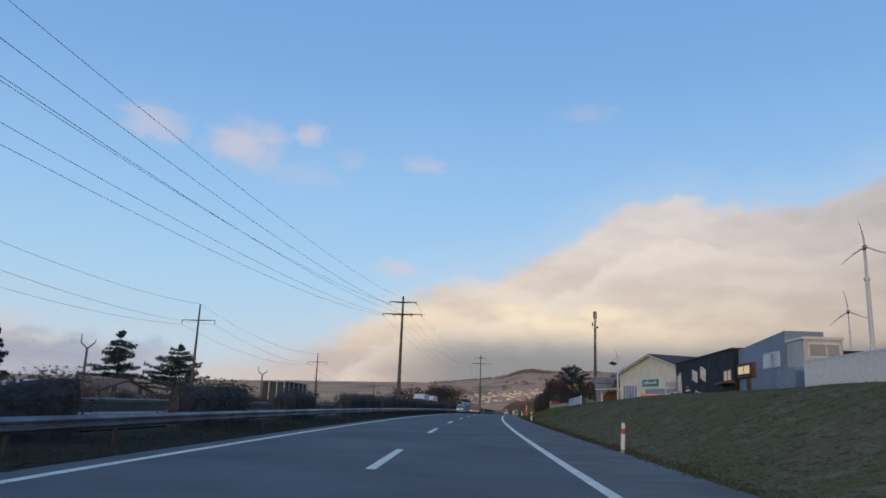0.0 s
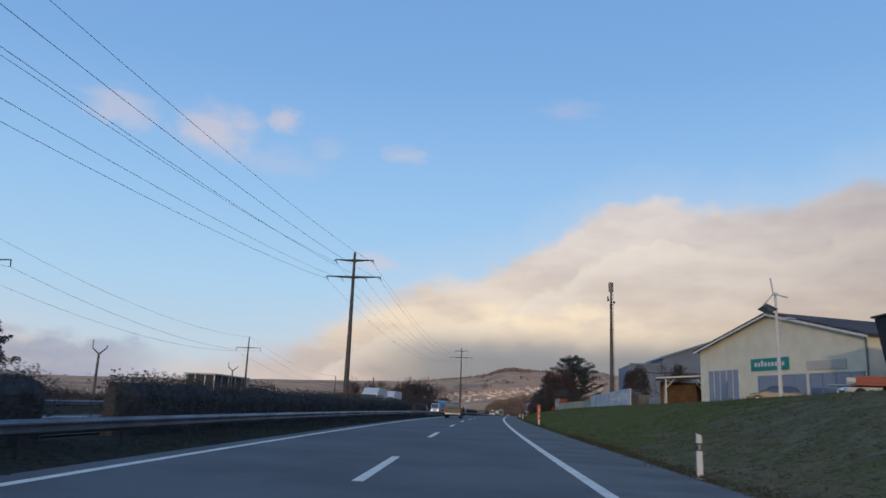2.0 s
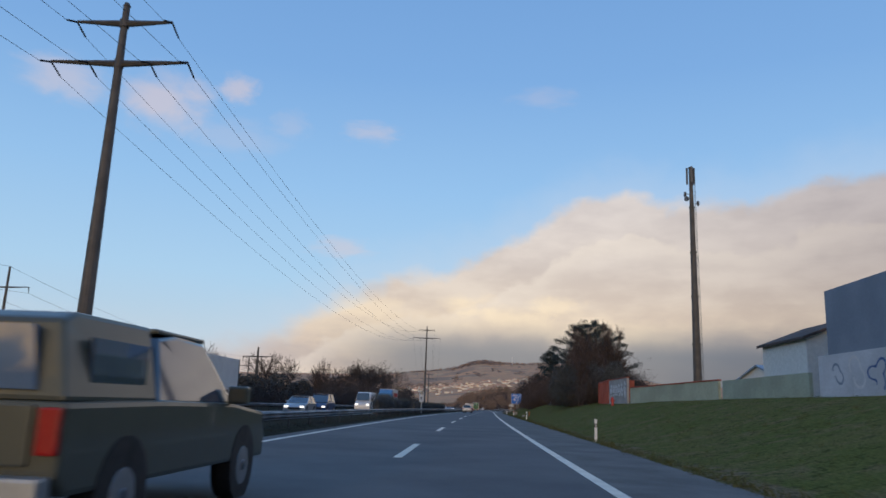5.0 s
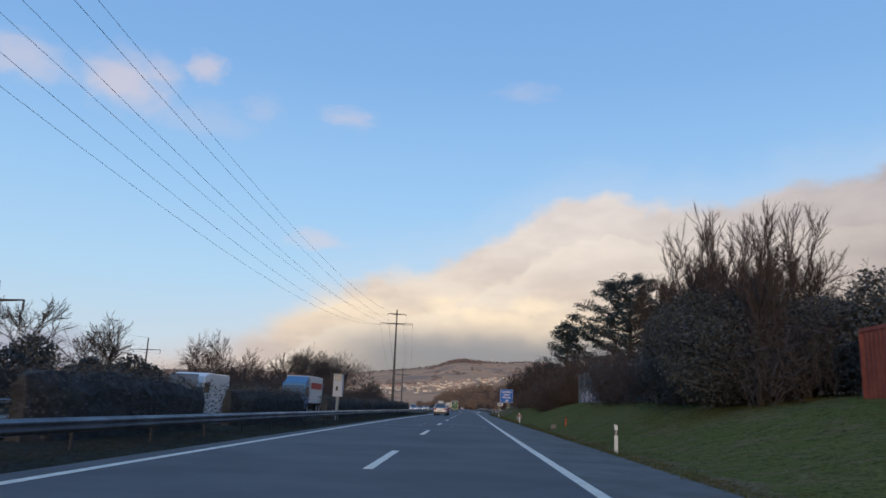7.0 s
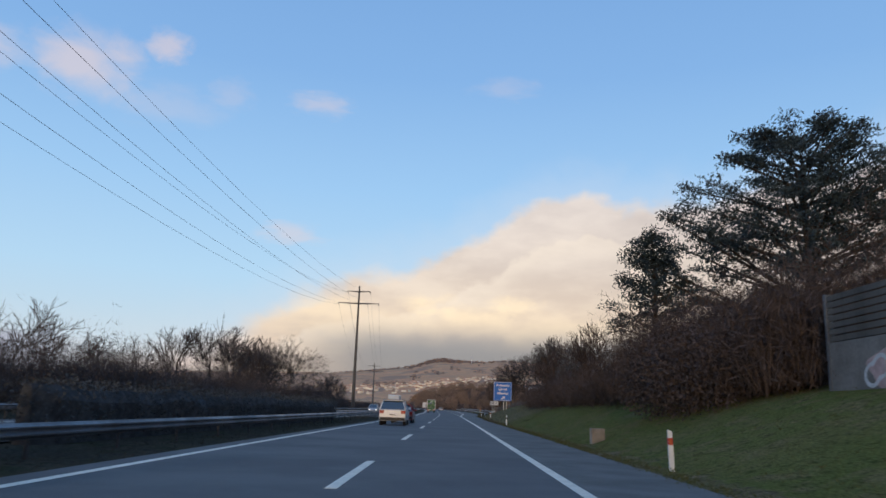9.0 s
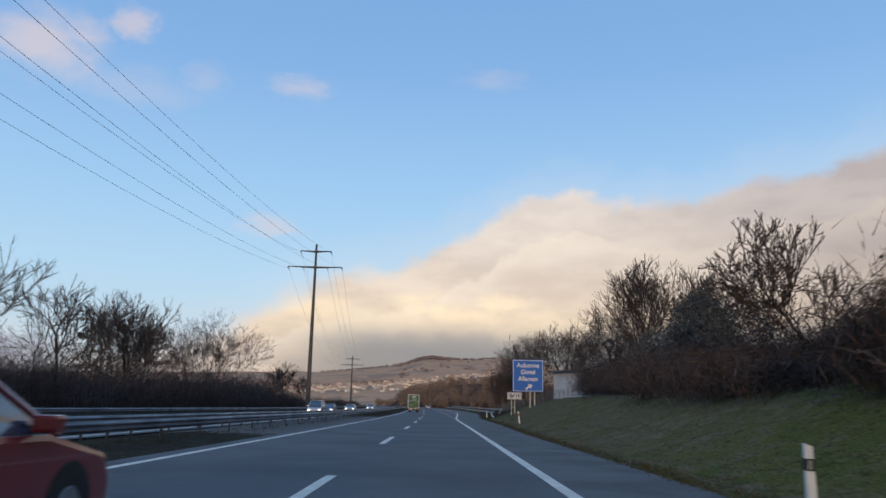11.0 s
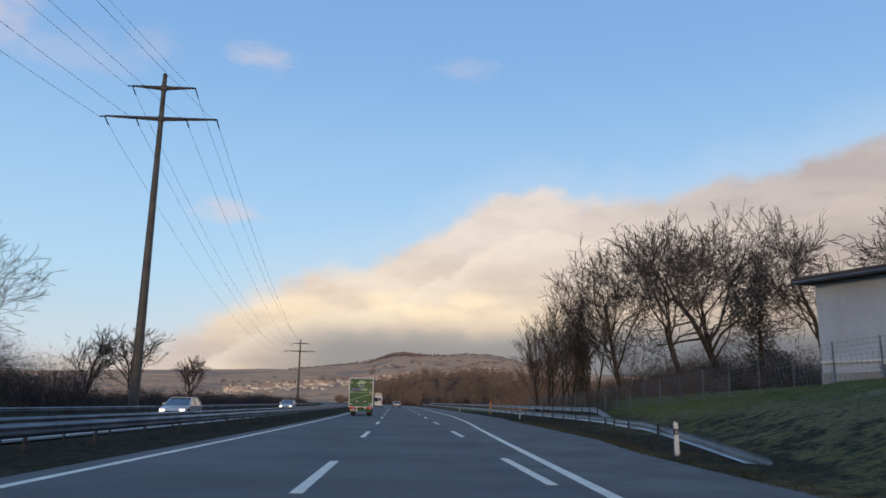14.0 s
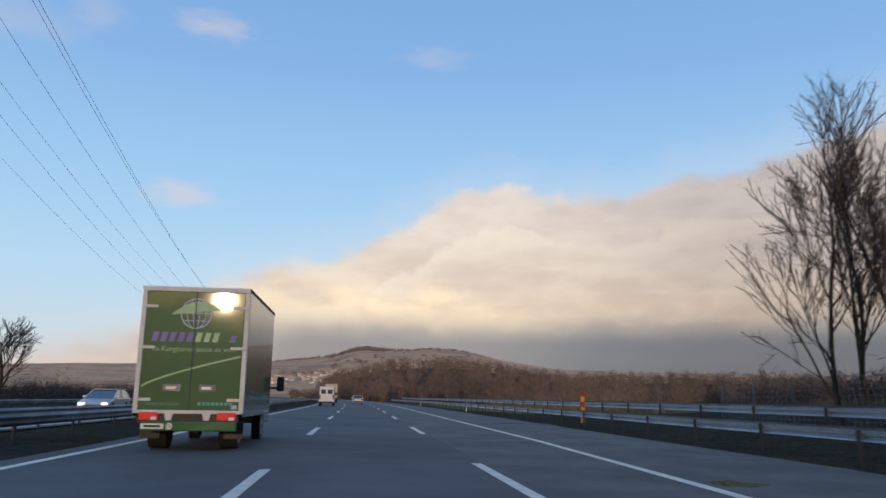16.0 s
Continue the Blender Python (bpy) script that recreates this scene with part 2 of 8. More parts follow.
def ground_cover():
    """Mown winter grass that gives way to dry grass, bare soil and gravel, ragged along the borders; the mesh says which grows where."""
    m = bpy.data.materials.new("winter ground")
    m.use_nodes = True
    t = m.node_tree
    b = t.nodes["Principled BSDF"]
    tc = t.nodes.new("ShaderNodeTexCoord").outputs["Object"]
    n_l, n_m, n_s, n_f = (noise_node(t, tc, k, d, 0.62, w) for k, d, w in ((0.22, 5.0, 0.4), (0.9, 6.0, 0.5), (3.6, 5.0, 0.3), (17.0, 4.0, 0.0)))
    att = t.nodes.new("ShaderNodeAttribute")
    att.attribute_name = "cover"
    sep3 = t.nodes.new("ShaderNodeSeparateColor")
    link(t, att.outputs["Color"], sep3.inputs[0])

    def where(ch):
        ragged = math_node(t, "ADD", sep3.outputs[ch], math_node(t, "ADD", math_node(t, "MULTIPLY", math_node(t, "SUBTRACT", n_m, 0.5), 0.9), math_node(t, "MULTIPLY", math_node(t, "SUBTRACT", n_s, 0.5), 0.7)))
        return remap(t, ragged, 0.38, 0.62, smooth=True)

    def tone(c0, c1, c2, c3):
        c = mix(t, remap(t, n_l, 0.38, 0.62, smooth=True), c0, c1)
        c = mix(t, remap(t, n_m, 0.46, 0.66, smooth=True), c, c2)
        return mix(t, math_node(t, "MULTIPLY", remap(t, n_s, 0.52, 0.66, smooth=True), 0.75), c, c3)

    green = tone((0.130, 0.138, 0.044), (0.156, 0.145, 0.054), (0.184, 0.150, 0.072), (0.060, 0.066, 0.025))
    dry = tone((0.186, 0.146, 0.084), (0.150, 0.138, 0.060), (0.220, 0.172, 0.106), (0.086, 0.070, 0.044))
    soil = tone((0.062, 0.055, 0.045), (0.075, 0.066, 0.050), (0.056, 0.056, 0.036), (0.036, 0.034, 0.028))
    gravel = tone((0.205, 0.190, 0.172), (0.185, 0.175, 0.162), (0.225, 0.205, 0.180), (0.15, 0.14, 0.128))
    col = mix(t, where(0), green, dry)
    col = mix(t, where(1), col, soil)
    col = mix(t, where(2), col, gravel)
    col = mix(t, 1.0, col, ramp(t, n_f, [(0.32, 0.45), (0.68, 1.5)]), "MULTIPLY")
    link(t, col, b.inputs["Base Color"])
    b.inputs["Roughness"].default_value, b.inputs["Specular IOR Level"].default_value = 0.95, 0.0
    bn = t.nodes.new("ShaderNodeBump")
    bn.inputs["Strength"].default_value, bn.inputs["Distance"].default_value = 0.9, 0.12
    link(t, math_node(t, "ADD", n_s, math_node(t, "MULTIPLY", n_f, 0.4)), bn.inputs["Height"])
    link(t, bn.outputs[0], b.inputs["Normal"])
    M["ground_cover"] = m


ground_cover()
M["blade"] = material("grass blades", (0.084, 0.096, 0.032), 0.95, vary=0.35, scale=0.5, fine=3.0, bump=0, second=(0.100, 0.092, 0.042), spec=0.05, island=0.3)
M["dry_blade"] = material("dry grass blades", (0.094, 0.080, 0.052), 0.95, vary=0.35, scale=0.5, fine=3.0, bump=0, second=(0.066, 0.064, 0.036), spec=0.05, island=0.3)
M["zinc"] = material("galvanised steel", (0.42, 0.45, 0.48), 0.42, 0.75, vary=0.2, scale=0.7, fine=12, bump=0.05)
M["zinc_old"] = material("weathered steel", (0.17, 0.19, 0.22), 0.5, 0.6, vary=0.35, scale=0.5, fine=10, bump=0.06)
M["pole"] = material("weathered steel pole", (0.115, 0.108, 0.104), 0.6, 0.3, vary=0.2, scale=0.8, fine=14, bump=0.05)
M["rail_post"] = material("dull galvanised post", (0.048, 0.048, 0.052), 0.75, 0.2, vary=0.3, scale=0.8, fine=14, bump=0.05)
M["pole_light"] = material("painted steel pole", (0.15, 0.15, 0.155), 0.6, 0.2, vary=0.2, scale=0.8, fine=14, bump=0.05)
M["wire"] = material("aluminium cable", (0.075, 0.085, 0.11), 0.6, 0.4, vary=0.1, bump=0)
M["white"] = material("white plastic", (0.78, 0.78, 0.76), 0.5, vary=0.08, scale=3, fine=20, bump=0.03)
M["black"] = material("black plastic", (0.02, 0.02, 0.022), 0.5, vary=0.1, scale=3, fine=20, bump=0.03)
# leaf, hedge and twig colours are raised to hold a veil of haze
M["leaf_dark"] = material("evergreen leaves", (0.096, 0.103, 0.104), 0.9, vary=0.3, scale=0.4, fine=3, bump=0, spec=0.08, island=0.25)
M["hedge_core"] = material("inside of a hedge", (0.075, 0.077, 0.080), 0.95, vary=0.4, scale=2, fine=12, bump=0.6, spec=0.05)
M["needle"] = material("blue-green needles", (0.056, 0.078, 0.086), 0.85, vary=0.3, scale=0.4, fine=3, bump=0, spec=0.1, island=0.3)
M["twig"] = material("bare twigs", (0.105, 0.080, 0.072), 0.9, vary=0.3, scale=0.5, fine=6, bump=0, spec=0.1, island=0.3)
M["twig_dark"] = material("dark twigs", (0.094, 0.080, 0.078), 0.9, vary=0.3, scale=0.5, fine=6, bump=0, spec=0.1, island=0.3)
M["bark"] = material("bark", (0.075, 0.062, 0.052), 0.95, vary=0.35, scale=1.5, fine=9, bump=0.6, spec=0.1)

# ---------------------------------------------------------------- small tools


def mesh_from(bm, name):
    me = bpy.data.meshes.new(name)
    bm.to_mesh(me)
    bm.free()
    return me


def part(name, bm, mat, parent=None, label="", smooth=False):
    """Links a bmesh (or mesh) as one mesh object under a thing or a part."""
    me = bm if isinstance(bm, bpy.types.Mesh) else mesh_from(bm, name)
    if smooth:
        me.polygons.foreach_set("use_smooth", [True] * len(me.polygons))
    if mat is not None and not me.materials:
        me.materials.append(M[mat] if isinstance(mat, str) else mat)
    ob = new(name, me)
    if parent is not None:
        ob.parent = parent
    if label:
        tagged(ob, label)
    return ob


def thing(name, label, category, m=None, group="", kind=""):
    ob = new(name)
    ob.empty_display_size = 0.3
    if m is not None:
        ob.matrix_world = m
    return tagged(ob, label, category, group, kind)


def add_box(bm, lo, hi, bevel=0.0):
    c = [(a + b) / 2 for a, b in zip(lo, hi)]
    d = [abs(b - a) for a, b in zip(lo, hi)]
    r = bmesh.ops.create_cube(bm, size=1.0, matrix=Matrix.LocRotScale(c, None, d))
    if bevel:
        es = list({e for v in r["verts"] for e in v.link_edges})
        bmesh.ops.bevel(bm, geom=es, offset=bevel, segments=2, affect="EDGES", profile=0.6)
    return bm


def box(lo, hi, bevel=0.0):
    return add_box(bmesh.new(), lo, hi, bevel)


def add_tube(bm, a, b, ra, rb=None, n=8, caps=True):
    a, b = Vector(a), Vector(b)
    rb = ra if rb is None else rb
    q = (b - a).to_track_quat("Z", "Y")
    rings = []
    for c, r in ((a, ra), (b, rb)):
        rings.append([bm.verts.new(c + q @ Vector((r * math.cos(k * math.tau / n), r * math.sin(k * math.tau / n), 0))) for k in range(n)])
    for k in range(n):
        bm.faces.new((rings[0][k], rings[0][(k + 1) % n], rings[1][(k + 1) % n], rings[1][k]))
    if caps:
        bm.faces.new(rings[0][::-1])
        bm.faces.new(rings[1])
    return bm


def tube(a, b, ra, rb=None, n=8):
    return add_tube(bmesh.new(), a, b, ra, rb, n)


def prism(profile, y0, y1, axis="Y"):
    """A closed outline in (x, z) carried from y0 to y1 (or, for axis X, an outline in (y, z) carried along x)."""
    bm = bmesh.new()
    rows = []
    for y in (y0, y1):
        rows.append([bm.verts.new((x, y, z) if axis == "Y" else (y, x, z)) for x, z in profile])
    n = len(profile)
    for k in range(n):
        bm.faces.new((rows[0][k], rows[0][(k + 1) % n], rows[1][(k + 1) % n], rows[1][k]))
    bm.faces.new(rows[0][::-1])
    bm.faces.new(rows[1])
    bmesh.ops.recalc_face_normals(bm, faces=bm.faces)
    return bm


# ---------------------------------------------------------------- the road's line
# s runs along the lane line, u to its right; heading in degrees to the right of +y
def road_heading(s):
    x = (min(max(s, -60), 460) - 200) / 250
    bend = 0.03 * min(max(s - 540, 0), 420)
    return radians(5.408 + 3.2265 * x - 4.0528 * x * x + 0.4155 * x ** 3 - bend)


def road_height(s):
    x = (min(max(s, -50), 480) - 200) / 250
    return -1.4524 * x * x + 0.534 * x ** 3 + 0.2151 * x ** 4


S_GRID = np.arange(-400.0, 1200.0, 2.0)
_h = np.array([road_heading(s) for s in S_GRID])
_x = np.concatenate(([0], np.cumsum(np.sin(_h[1:]) + np.sin(_h[:-1]))))
_y = np.concatenate(([0], np.cumsum(np.cos(_h[1:]) + np.cos(_h[:-1]))))
_k0 = int(np.argmin(abs(S_GRID)))
_x, _y = _x - _x[_k0], _y - _y[_k0]


def at(s, u=0.0, z=0.0):
    """World place of a point s along the road, u to the right of the lane line and z above the road."""
    h = road_heading(s)
    if s < S_GRID[0]:
        x, y = _x[0] + (s - S_GRID[0]) * math.sin(h), _y[0] + (s - S_GRID[0]) * math.cos(h)
    elif s > S_GRID[-1]:
        x, y = _x[-1] + (s - S_GRID[-1]) * math.sin(h), _y[-1] + (s - S_GRID[-1]) * math.cos(h)
    else:
        x, y = float(np.interp(s, S_GRID, _x)), float(np.interp(s, S_GRID, _y))
    return Vector((x + u * math.cos(h), y - u * math.sin(h), road_height(s) + z))


def stand(s, u, z=0.0, turn=0.0):
    """A pose on the road's line whose +y looks along the road; turn: degrees to the left."""
    p = at(s, u, z)
    rise = math.degrees(math.atan2(road_height(s + 3) - road_height(s - 3), 6))
    return pose(p.x, p.y, p.z, 0, 0, math.degrees(-road_heading(s)) + turn) @ pose(0, 0, 0, rise * math.cos(radians(turn)), 0, 0)


def edge_u(s):
    """Right-hand edge of the asphalt."""
    return float(np.interp(s, [-60, 350, 372, 405, 420, 428, 445, 458, 470, 600], [6.35, 6.35, 6.9, 7.4, 8.1, 9.1, 9.9, 10.4, 11.3, 11.3]))


def ground_z(s, u):
    """Height of the ground over the road."""
    e = max(edge_u(s), float(np.interp(s, [398, 416, 428, 436, 457, 640], [6.9, 9.6, 10.9, 12.4, 13.3, 13.5]))) + 0.1
    z = -0.06
    if u > e:
        k = float(np.interp(s, [-50, 60, 110, 200, 240, 265, 330, 380, 430, 470, 500, 560], [1.12, 1.1, 0.92, 0.9, 1.0, 1.12, 1.12, 1.1, 1.05, 0.9, 0.3, -0.4]))
        z = -0.06 + k * float(np.interp(u - e, [0, 0.8, 2.5, 5.5, 8.0, 14.0, 40, 120, 400], [0.04, 0.12, 0.65, 1.75, 2.3, 2.75, 3.2, 5.0, 9.0]))
    elif u < -22:
        z = -0.06 + float(np.interp(-u, [22, 26, 40, 90, 400], [0, 0.25, 0.4, 0.0, -6.0]))
    elif u < -4.9:
        z = float(np.interp(u, [-10, -8.3, -7.4, -5.6, -4.9], [-0.06, 0.08, 0.06, 0.0, -0.02])) if u > -10 else -0.06
    return z


def place(s, u, dz=0.0):
    return at(s, u, ground_z(s, u) + dz)


def strip(name, mat, s0, s1, du, z=0.0, step=4.0, parent=None):
    """A ribbon along the road; du(s) gives its u-values."""
    bm = bmesh.new()
    n = max(1, int(round((s1 - s0) / step)))
    last = None
    for i in range(n + 1):
        s = s0 + (s1 - s0) * i / n
        row = [bm.verts.new(at(s, u, z)) for u in du(s)]
        if last:
            for a in range(len(row) - 1):
                bm.faces.new((last[a], last[a + 1], row[a + 1], row[a]))
        last = row
    return part(name, bm, mat, parent)


# ---------------------------------------------------------------- ground and road
def build_ground():
    S = [-4200, -2000, -900, -400, -200, -120] + list(range(-60, 640, 4)) + [660, 700, 760, 840, 940, 1100, 1400, 1900, 2700, 4200]
    U = [-4500, -2500, -1200, -600, -320, -180, -110, -75, -55, -42, -33, -27, -24, -22, -15, -10, -9.2, -8.3, -7.4, -6.4, -5.6, -4.9, 0, 5.0,
         6.3, 6.5, 6.8, 7.2, 7.7, 8.3, 9, 9.8, 10.6, 11.4, 12.2, 13, 13.8, 14.6, 15.6, 17, 19, 22, 26, 32, 42, 60, 90, 140, 240, 420, 800, 1600, 4500]
    bm = bmesh.new()
    grid = []
    for s in S:
        row = []
        for u in U:
            p = at(s, u, ground_z(s, u))
            if u > 7 or u < -23:
                p.z += 0.10 * (noise.noise(Vector((p.x * 0.23, p.y * 0.23, 0))) + 0.5 * noise.noise(Vector((p.x * 0.6, p.y * 0.6, 3))))
            row.append(bm.verts.new(p))
        grid.append(row)
    for i in range(len(S) - 1):
        for j in range(len(U) - 1):
            bm.faces.new((grid[i][j], grid[i][j + 1], grid[i + 1][j + 1], grid[i + 1][j])).smooth = True
    me = mesh_from(bm, "ground")
    cover = me.attributes.new("cover", "FLOAT_COLOR", "POINT")
    values = []
    for s in S:
        for u in U:
            dry = 0.0
            if u > 5:
                dry = max(float(np.interp(s, [70, 100], [1, 0])), float(np.interp(s, [318, 345], [0, 1])) * float(np.interp(u, [13, 17], [1.0, 0.35])))
                dry = max(dry, float(np.interp(u - edge_u(s), [0.5, 1.6], [0.8, 0.0])))
            soil = 1.0 if -10.2 < u < -4.8 or -70 < u < -20 else 0.0
            if u > 5:
                soil = float(np.interp(s, [372, 400, 446, 462], [0, 0.5, 0.62, 1])) * float(np.interp(u - edge_u(s), [0.2, 0.8, 5.5, 8.0, 12.0], [0.0, 1.0, 0.85, float(np.interp(s, [440, 465], [0.0, 0.8])), 0.0]))
                if s > 414:
                    soil = max(soil, float(np.interp(u - edge_u(s), [0.1, 0.4, 2.2, 3.0], [0.0, 1.0, 1.0, 0.0])))
            values += [dry, soil, float(np.interp(s, [340, 348, 396, 410], [0, 1, 1, 0])) if -10.2 < u < -4.8 else 0.0, 1.0]
    cover.data.foreach_set("color", values)
    return tagged(part("ground", me, "ground_cover"), "mown winter grass, patchy green and brown", "ground", kind="structure")


ground = build_ground()

road = thing("road", "dark grey asphalt motorway with white markings", "road", kind="structure")
strip("carriageway", "asphalt", -120, 900, lambda s: (-5.0, -2, 1.2, 4.1), 0.0, parent=road)
strip("hard_shoulder", "shoulder", -120, 900, lambda s: (4.1, edge_u(s)), 0.0, parent=road)
strip("edge_line", "paint", -120, 900, lambda s: (-4.42, -4.20), 0.006, parent=road)


def right_line(s):
    u = 3.94
    if s > 384:
        u = float(np.interp(s, [384, 400, 410, 425, 438, 452, 470, 480, 1000], [3.94, 4.15, 4.5, 5.05, 5.6, 6.3, 6.9, 7.2, 7.2]))
    return (u - 0.11, u + 0.11)


strip("edge_line", "paint", -120, 900, right_line, 0.006, parent=road)
dash_me = mesh_from(box((-0.095, 0, 0), (0.095, 6.0, 0.006)), "dash")
dash_me.materials.append(M["paint"])
for k in range(-3, 42):
    s = 14.09 + 18 * k
    d = new("dash", dash_me)
    d.parent, d.matrix_world = road, stand(s, 0, 0.002)
for k in range(21, 42):
    s = 14.09 + 18 * k + 1.4
    d = new("dash", dash_me)
    d.parent, d.matrix_world = road, stand(s, 3.94, 0.002)

M["sealant"] = material("pale joint sealant", (0.48, 0.48, 0.485), 0.8, vary=0.2)
for a, b in ((-3.15, -1.0), (0.95, 3.1)):
    for s0, s1 in ((244.3, 246.6), (249.0, 251.3)):
        for u0, u1, x0, x1 in ((a, a + 0.05, s0, s1), (b - 0.05, b, s0, s1), (a + 0.05, b - 0.05, s0, s0 + 0.07), (a + 0.05, b - 0.05, s1 - 0.07, s1)):
            strip("sensor_loop", "sealant", x0, x1, lambda s, u0=u0, u1=u1: (u0, u1), 0.005, 2.0, road)

far_road = thing("opposite_road", "asphalt carriageway of the opposite direction", "road", kind="structure")
strip("carriageway", "asphalt", -120, 900, lambda s: (-20.2, -10.0), 0.0, parent=far_road)
strip("edge_line", "paint", -120, 900, lambda s: (-10.8, -10.6), 0.006, parent=far_road)
strip("edge_line", "paint", -120, 900, lambda s: (-18.4, -18.2), 0.006, parent=far_road)


# ---------------------------------------------------------------- guard rails
def guard_rail(label, line, s0, s1, top=0.75, mat="zinc_old", step=4.0, ends=False):
    """A W-beam on posts; line(s) gives its u; its face looks to +u when the post stands behind."""
    t = thing("guard_rail", label, "guard rail", kind="structure")
    prof = [(0.0, 0.0), (0.03, 0.04), (0.075, 0.07), (0.075, 0.10), (0.02, 0.14), (0.02, 0.17), (0.075, 0.21), (0.075, 0.24), (0.03, 0.27), (0.0, 0.31)]
    bm = bmesh.new()
    n = int((s1 - s0) / 2)
    last = None
    for i in range(n + 1):
        s = s0 + (s1 - s0) * i / n
        drop = 0.0
        if ends:
            drop = -0.62 * max(0, 1 - (s - s0) / 10) ** 1.3
        row = [bm.verts.new(at(s, line(s) + a, top - 0.31 + b + drop)) for a, b in prof]
        row += [bm.verts.new(at(s, line(s) + a - 0.004, top - 0.31 + b + drop)) for a, b in reversed(prof)]
        if last:
            for a in range(len(row)):
                b = (a + 1) % len(row)
                bm.faces.new((last[a], last[b], row[b], row[a]))
        last = row
    part("beam", bm, mat, t)
    me = mesh_from(box((-0.06, -0.05, -0.2), (-0.005, 0.05, top - 0.06), 0.006), "post")
    me.materials.append(M["rail_post"])
    s = s0 + (8 if ends else 1)
    while s < s1:
        o = new("post", me)
        o.parent, o.matrix_world = t, stand(s, line(s))
        s += step
    return t


def rail_u(s):
    return float(np.interp(s, [-100, 290, 330, 900], [-6.2, -6.3, -7.1, -7.1]))


guard_rail("weathered double-wave steel guard rail on posts beside the median", rail_u, -60, 640, 0.71)
guard_rail("weathered steel guard rail along the opposite carriageway", lambda s: rail_u(s) - 2.6, 300, 640, 0.74)
guard_rail("weathered steel guard rail along the opposite carriageway", lambda s: -21.0, -60, 640, 0.76)
guard_rail("galvanised steel guard rail with a sloped end on the verge", lambda s: float(np.interp(s, [416, 422, 428, 432, 436, 445, 457, 470], [9.8, 9.95, 10.3, 10.9, 11.6, 12.1, 12.4, 12.5])), 416, 640, 0.78, "zinc", ends=True)
guard_rail("second galvanised steel guard rail behind the verge", lambda s: float(np.interp(s, [437, 444, 452, 462], [12.4, 13.5, 14.6, 15.1])), 437, 640, 1.22, "zinc", ends=True)

# ---------------------------------------------------------------- pylons and cables
def pylon(label, base, turn, height, arms, radius=0.55):
    """A tapered steel pole with crossarms; arms: (height, half length, hang points)."""
    t = thing("power_pylon", label, "pylon", pose(base.x, base.y, base.z, 0, 0, turn))
    part("pole", tube((0, 0, -1), (0, 0, height), radius, radius * 0.42, 14), "pole", t, smooth=False)
    part("cap", tube((0, 0, height), (0, 0, height + 0.25), radius * 0.5, radius * 0.3, 12), "pole", t)
    hangs = []
    for z, half, points in arms:
        bm = bmesh.new()
        for sgn in (-1, 1):
            add_tube(bm, (0, 0, z), (sgn * half, 0, z + 0.15), 0.26, 0.10, 6)
        part("crossarm", bm, "pole", t)
        part("collar", tube((0, 0, z - 0.3), (0, 0, z + 0.3), radius * 0.62, radius * 0.62, 12), "pole", t)
        for x in points:
            for dy in (-1, 1):
                bm = bmesh.new()
                a, b = Vector((x, 0, z + 0.1)), Vector((x, dy * 1.35, z - 0.45))
                for k in range(7):
                    p0, p1 = a.lerp(b, k / 7), a.lerp(b, (k + 0.55) / 7)
                    add_tube(bm, p0, p1, 0.09, 0.05, 6)
                add_tube(bm, a, b, 0.03, 0.03, 5)
                part("insulator", bm, "black", t)
            m = t.matrix_world
            hangs.append((m @ Vector((x, -1.35, z - 0.45)), m @ Vector((x, 1.35, z - 0.45))))
    return hangs


def sweep(bm, pts, r, n=4):
    """One unbroken tube along a line of points."""
    last = None
    for i, p in enumerate(pts):
        q = (pts[min(i + 1, len(pts) - 1)] - pts[max(i - 1, 0)]).to_track_quat("Z", "Y")
        ring = [bm.verts.new(p + q @ Vector((r * math.cos(k * math.tau / n), r * math.sin(k * math.tau / n), 0))) for k in range(n)]
        if last:
            for k in range(n):
                bm.faces.new((last[k], last[(k + 1) % n], ring[(k + 1) % n], ring[k]))
        last = ring
    return bm


def cable(a, b, sag, r=0.02):
    n = 28
    pts = [a.lerp(b, i / n) - Vector((0, 0, 4 * sag * (i / n) * (1 - i / n))) for i in range(n + 1)]
    return tagged(part("power_cable", sweep(bmesh.new(), pts, r), "wire"), "thin sagging aluminium overhead power cable", "cable", "overhead power cables")


big = []
for s, u, hgt, up, lo, wu, wl in ((-98, -37.4, 29.5, 28.0, 24.8, 3.5, 5.1), (188.4, -24.6, 28.9, 27.5, 24.35, 3.55, 5.05),
                                  (477.9, -25.6, 36.9, 35.4, 31.75, 3.45, 6.1), (716, -31, 26.2, 24.8, 21.6, 3.5, 6.0)):
    p = place(s, u)
    dz = p.z - at(s, u).z
    big.append(pylon("tall tapered steel power pylon with two crossarms", p, math.degrees(-road_heading(s)), hgt - dz,
                     ((up - dz, wu, (-wu, wu)), (lo - dz, wl, (-wl, -wl * 0.45, wl * 0.45, wl)))))
for A, B in zip(big, big[1:]):
    for (_, a), (b, _) in zip(A, B):
        cable(a, b, 7.0)


# ---------------------------------------------------------------- hills and woods far off
def soup(name, verts, faces, mat):
    me = bpy.data.meshes.new(name)
    me.from_pydata(verts, [], faces)
    me.materials.append(M[mat] if isinstance(mat, str) else mat)
    return me


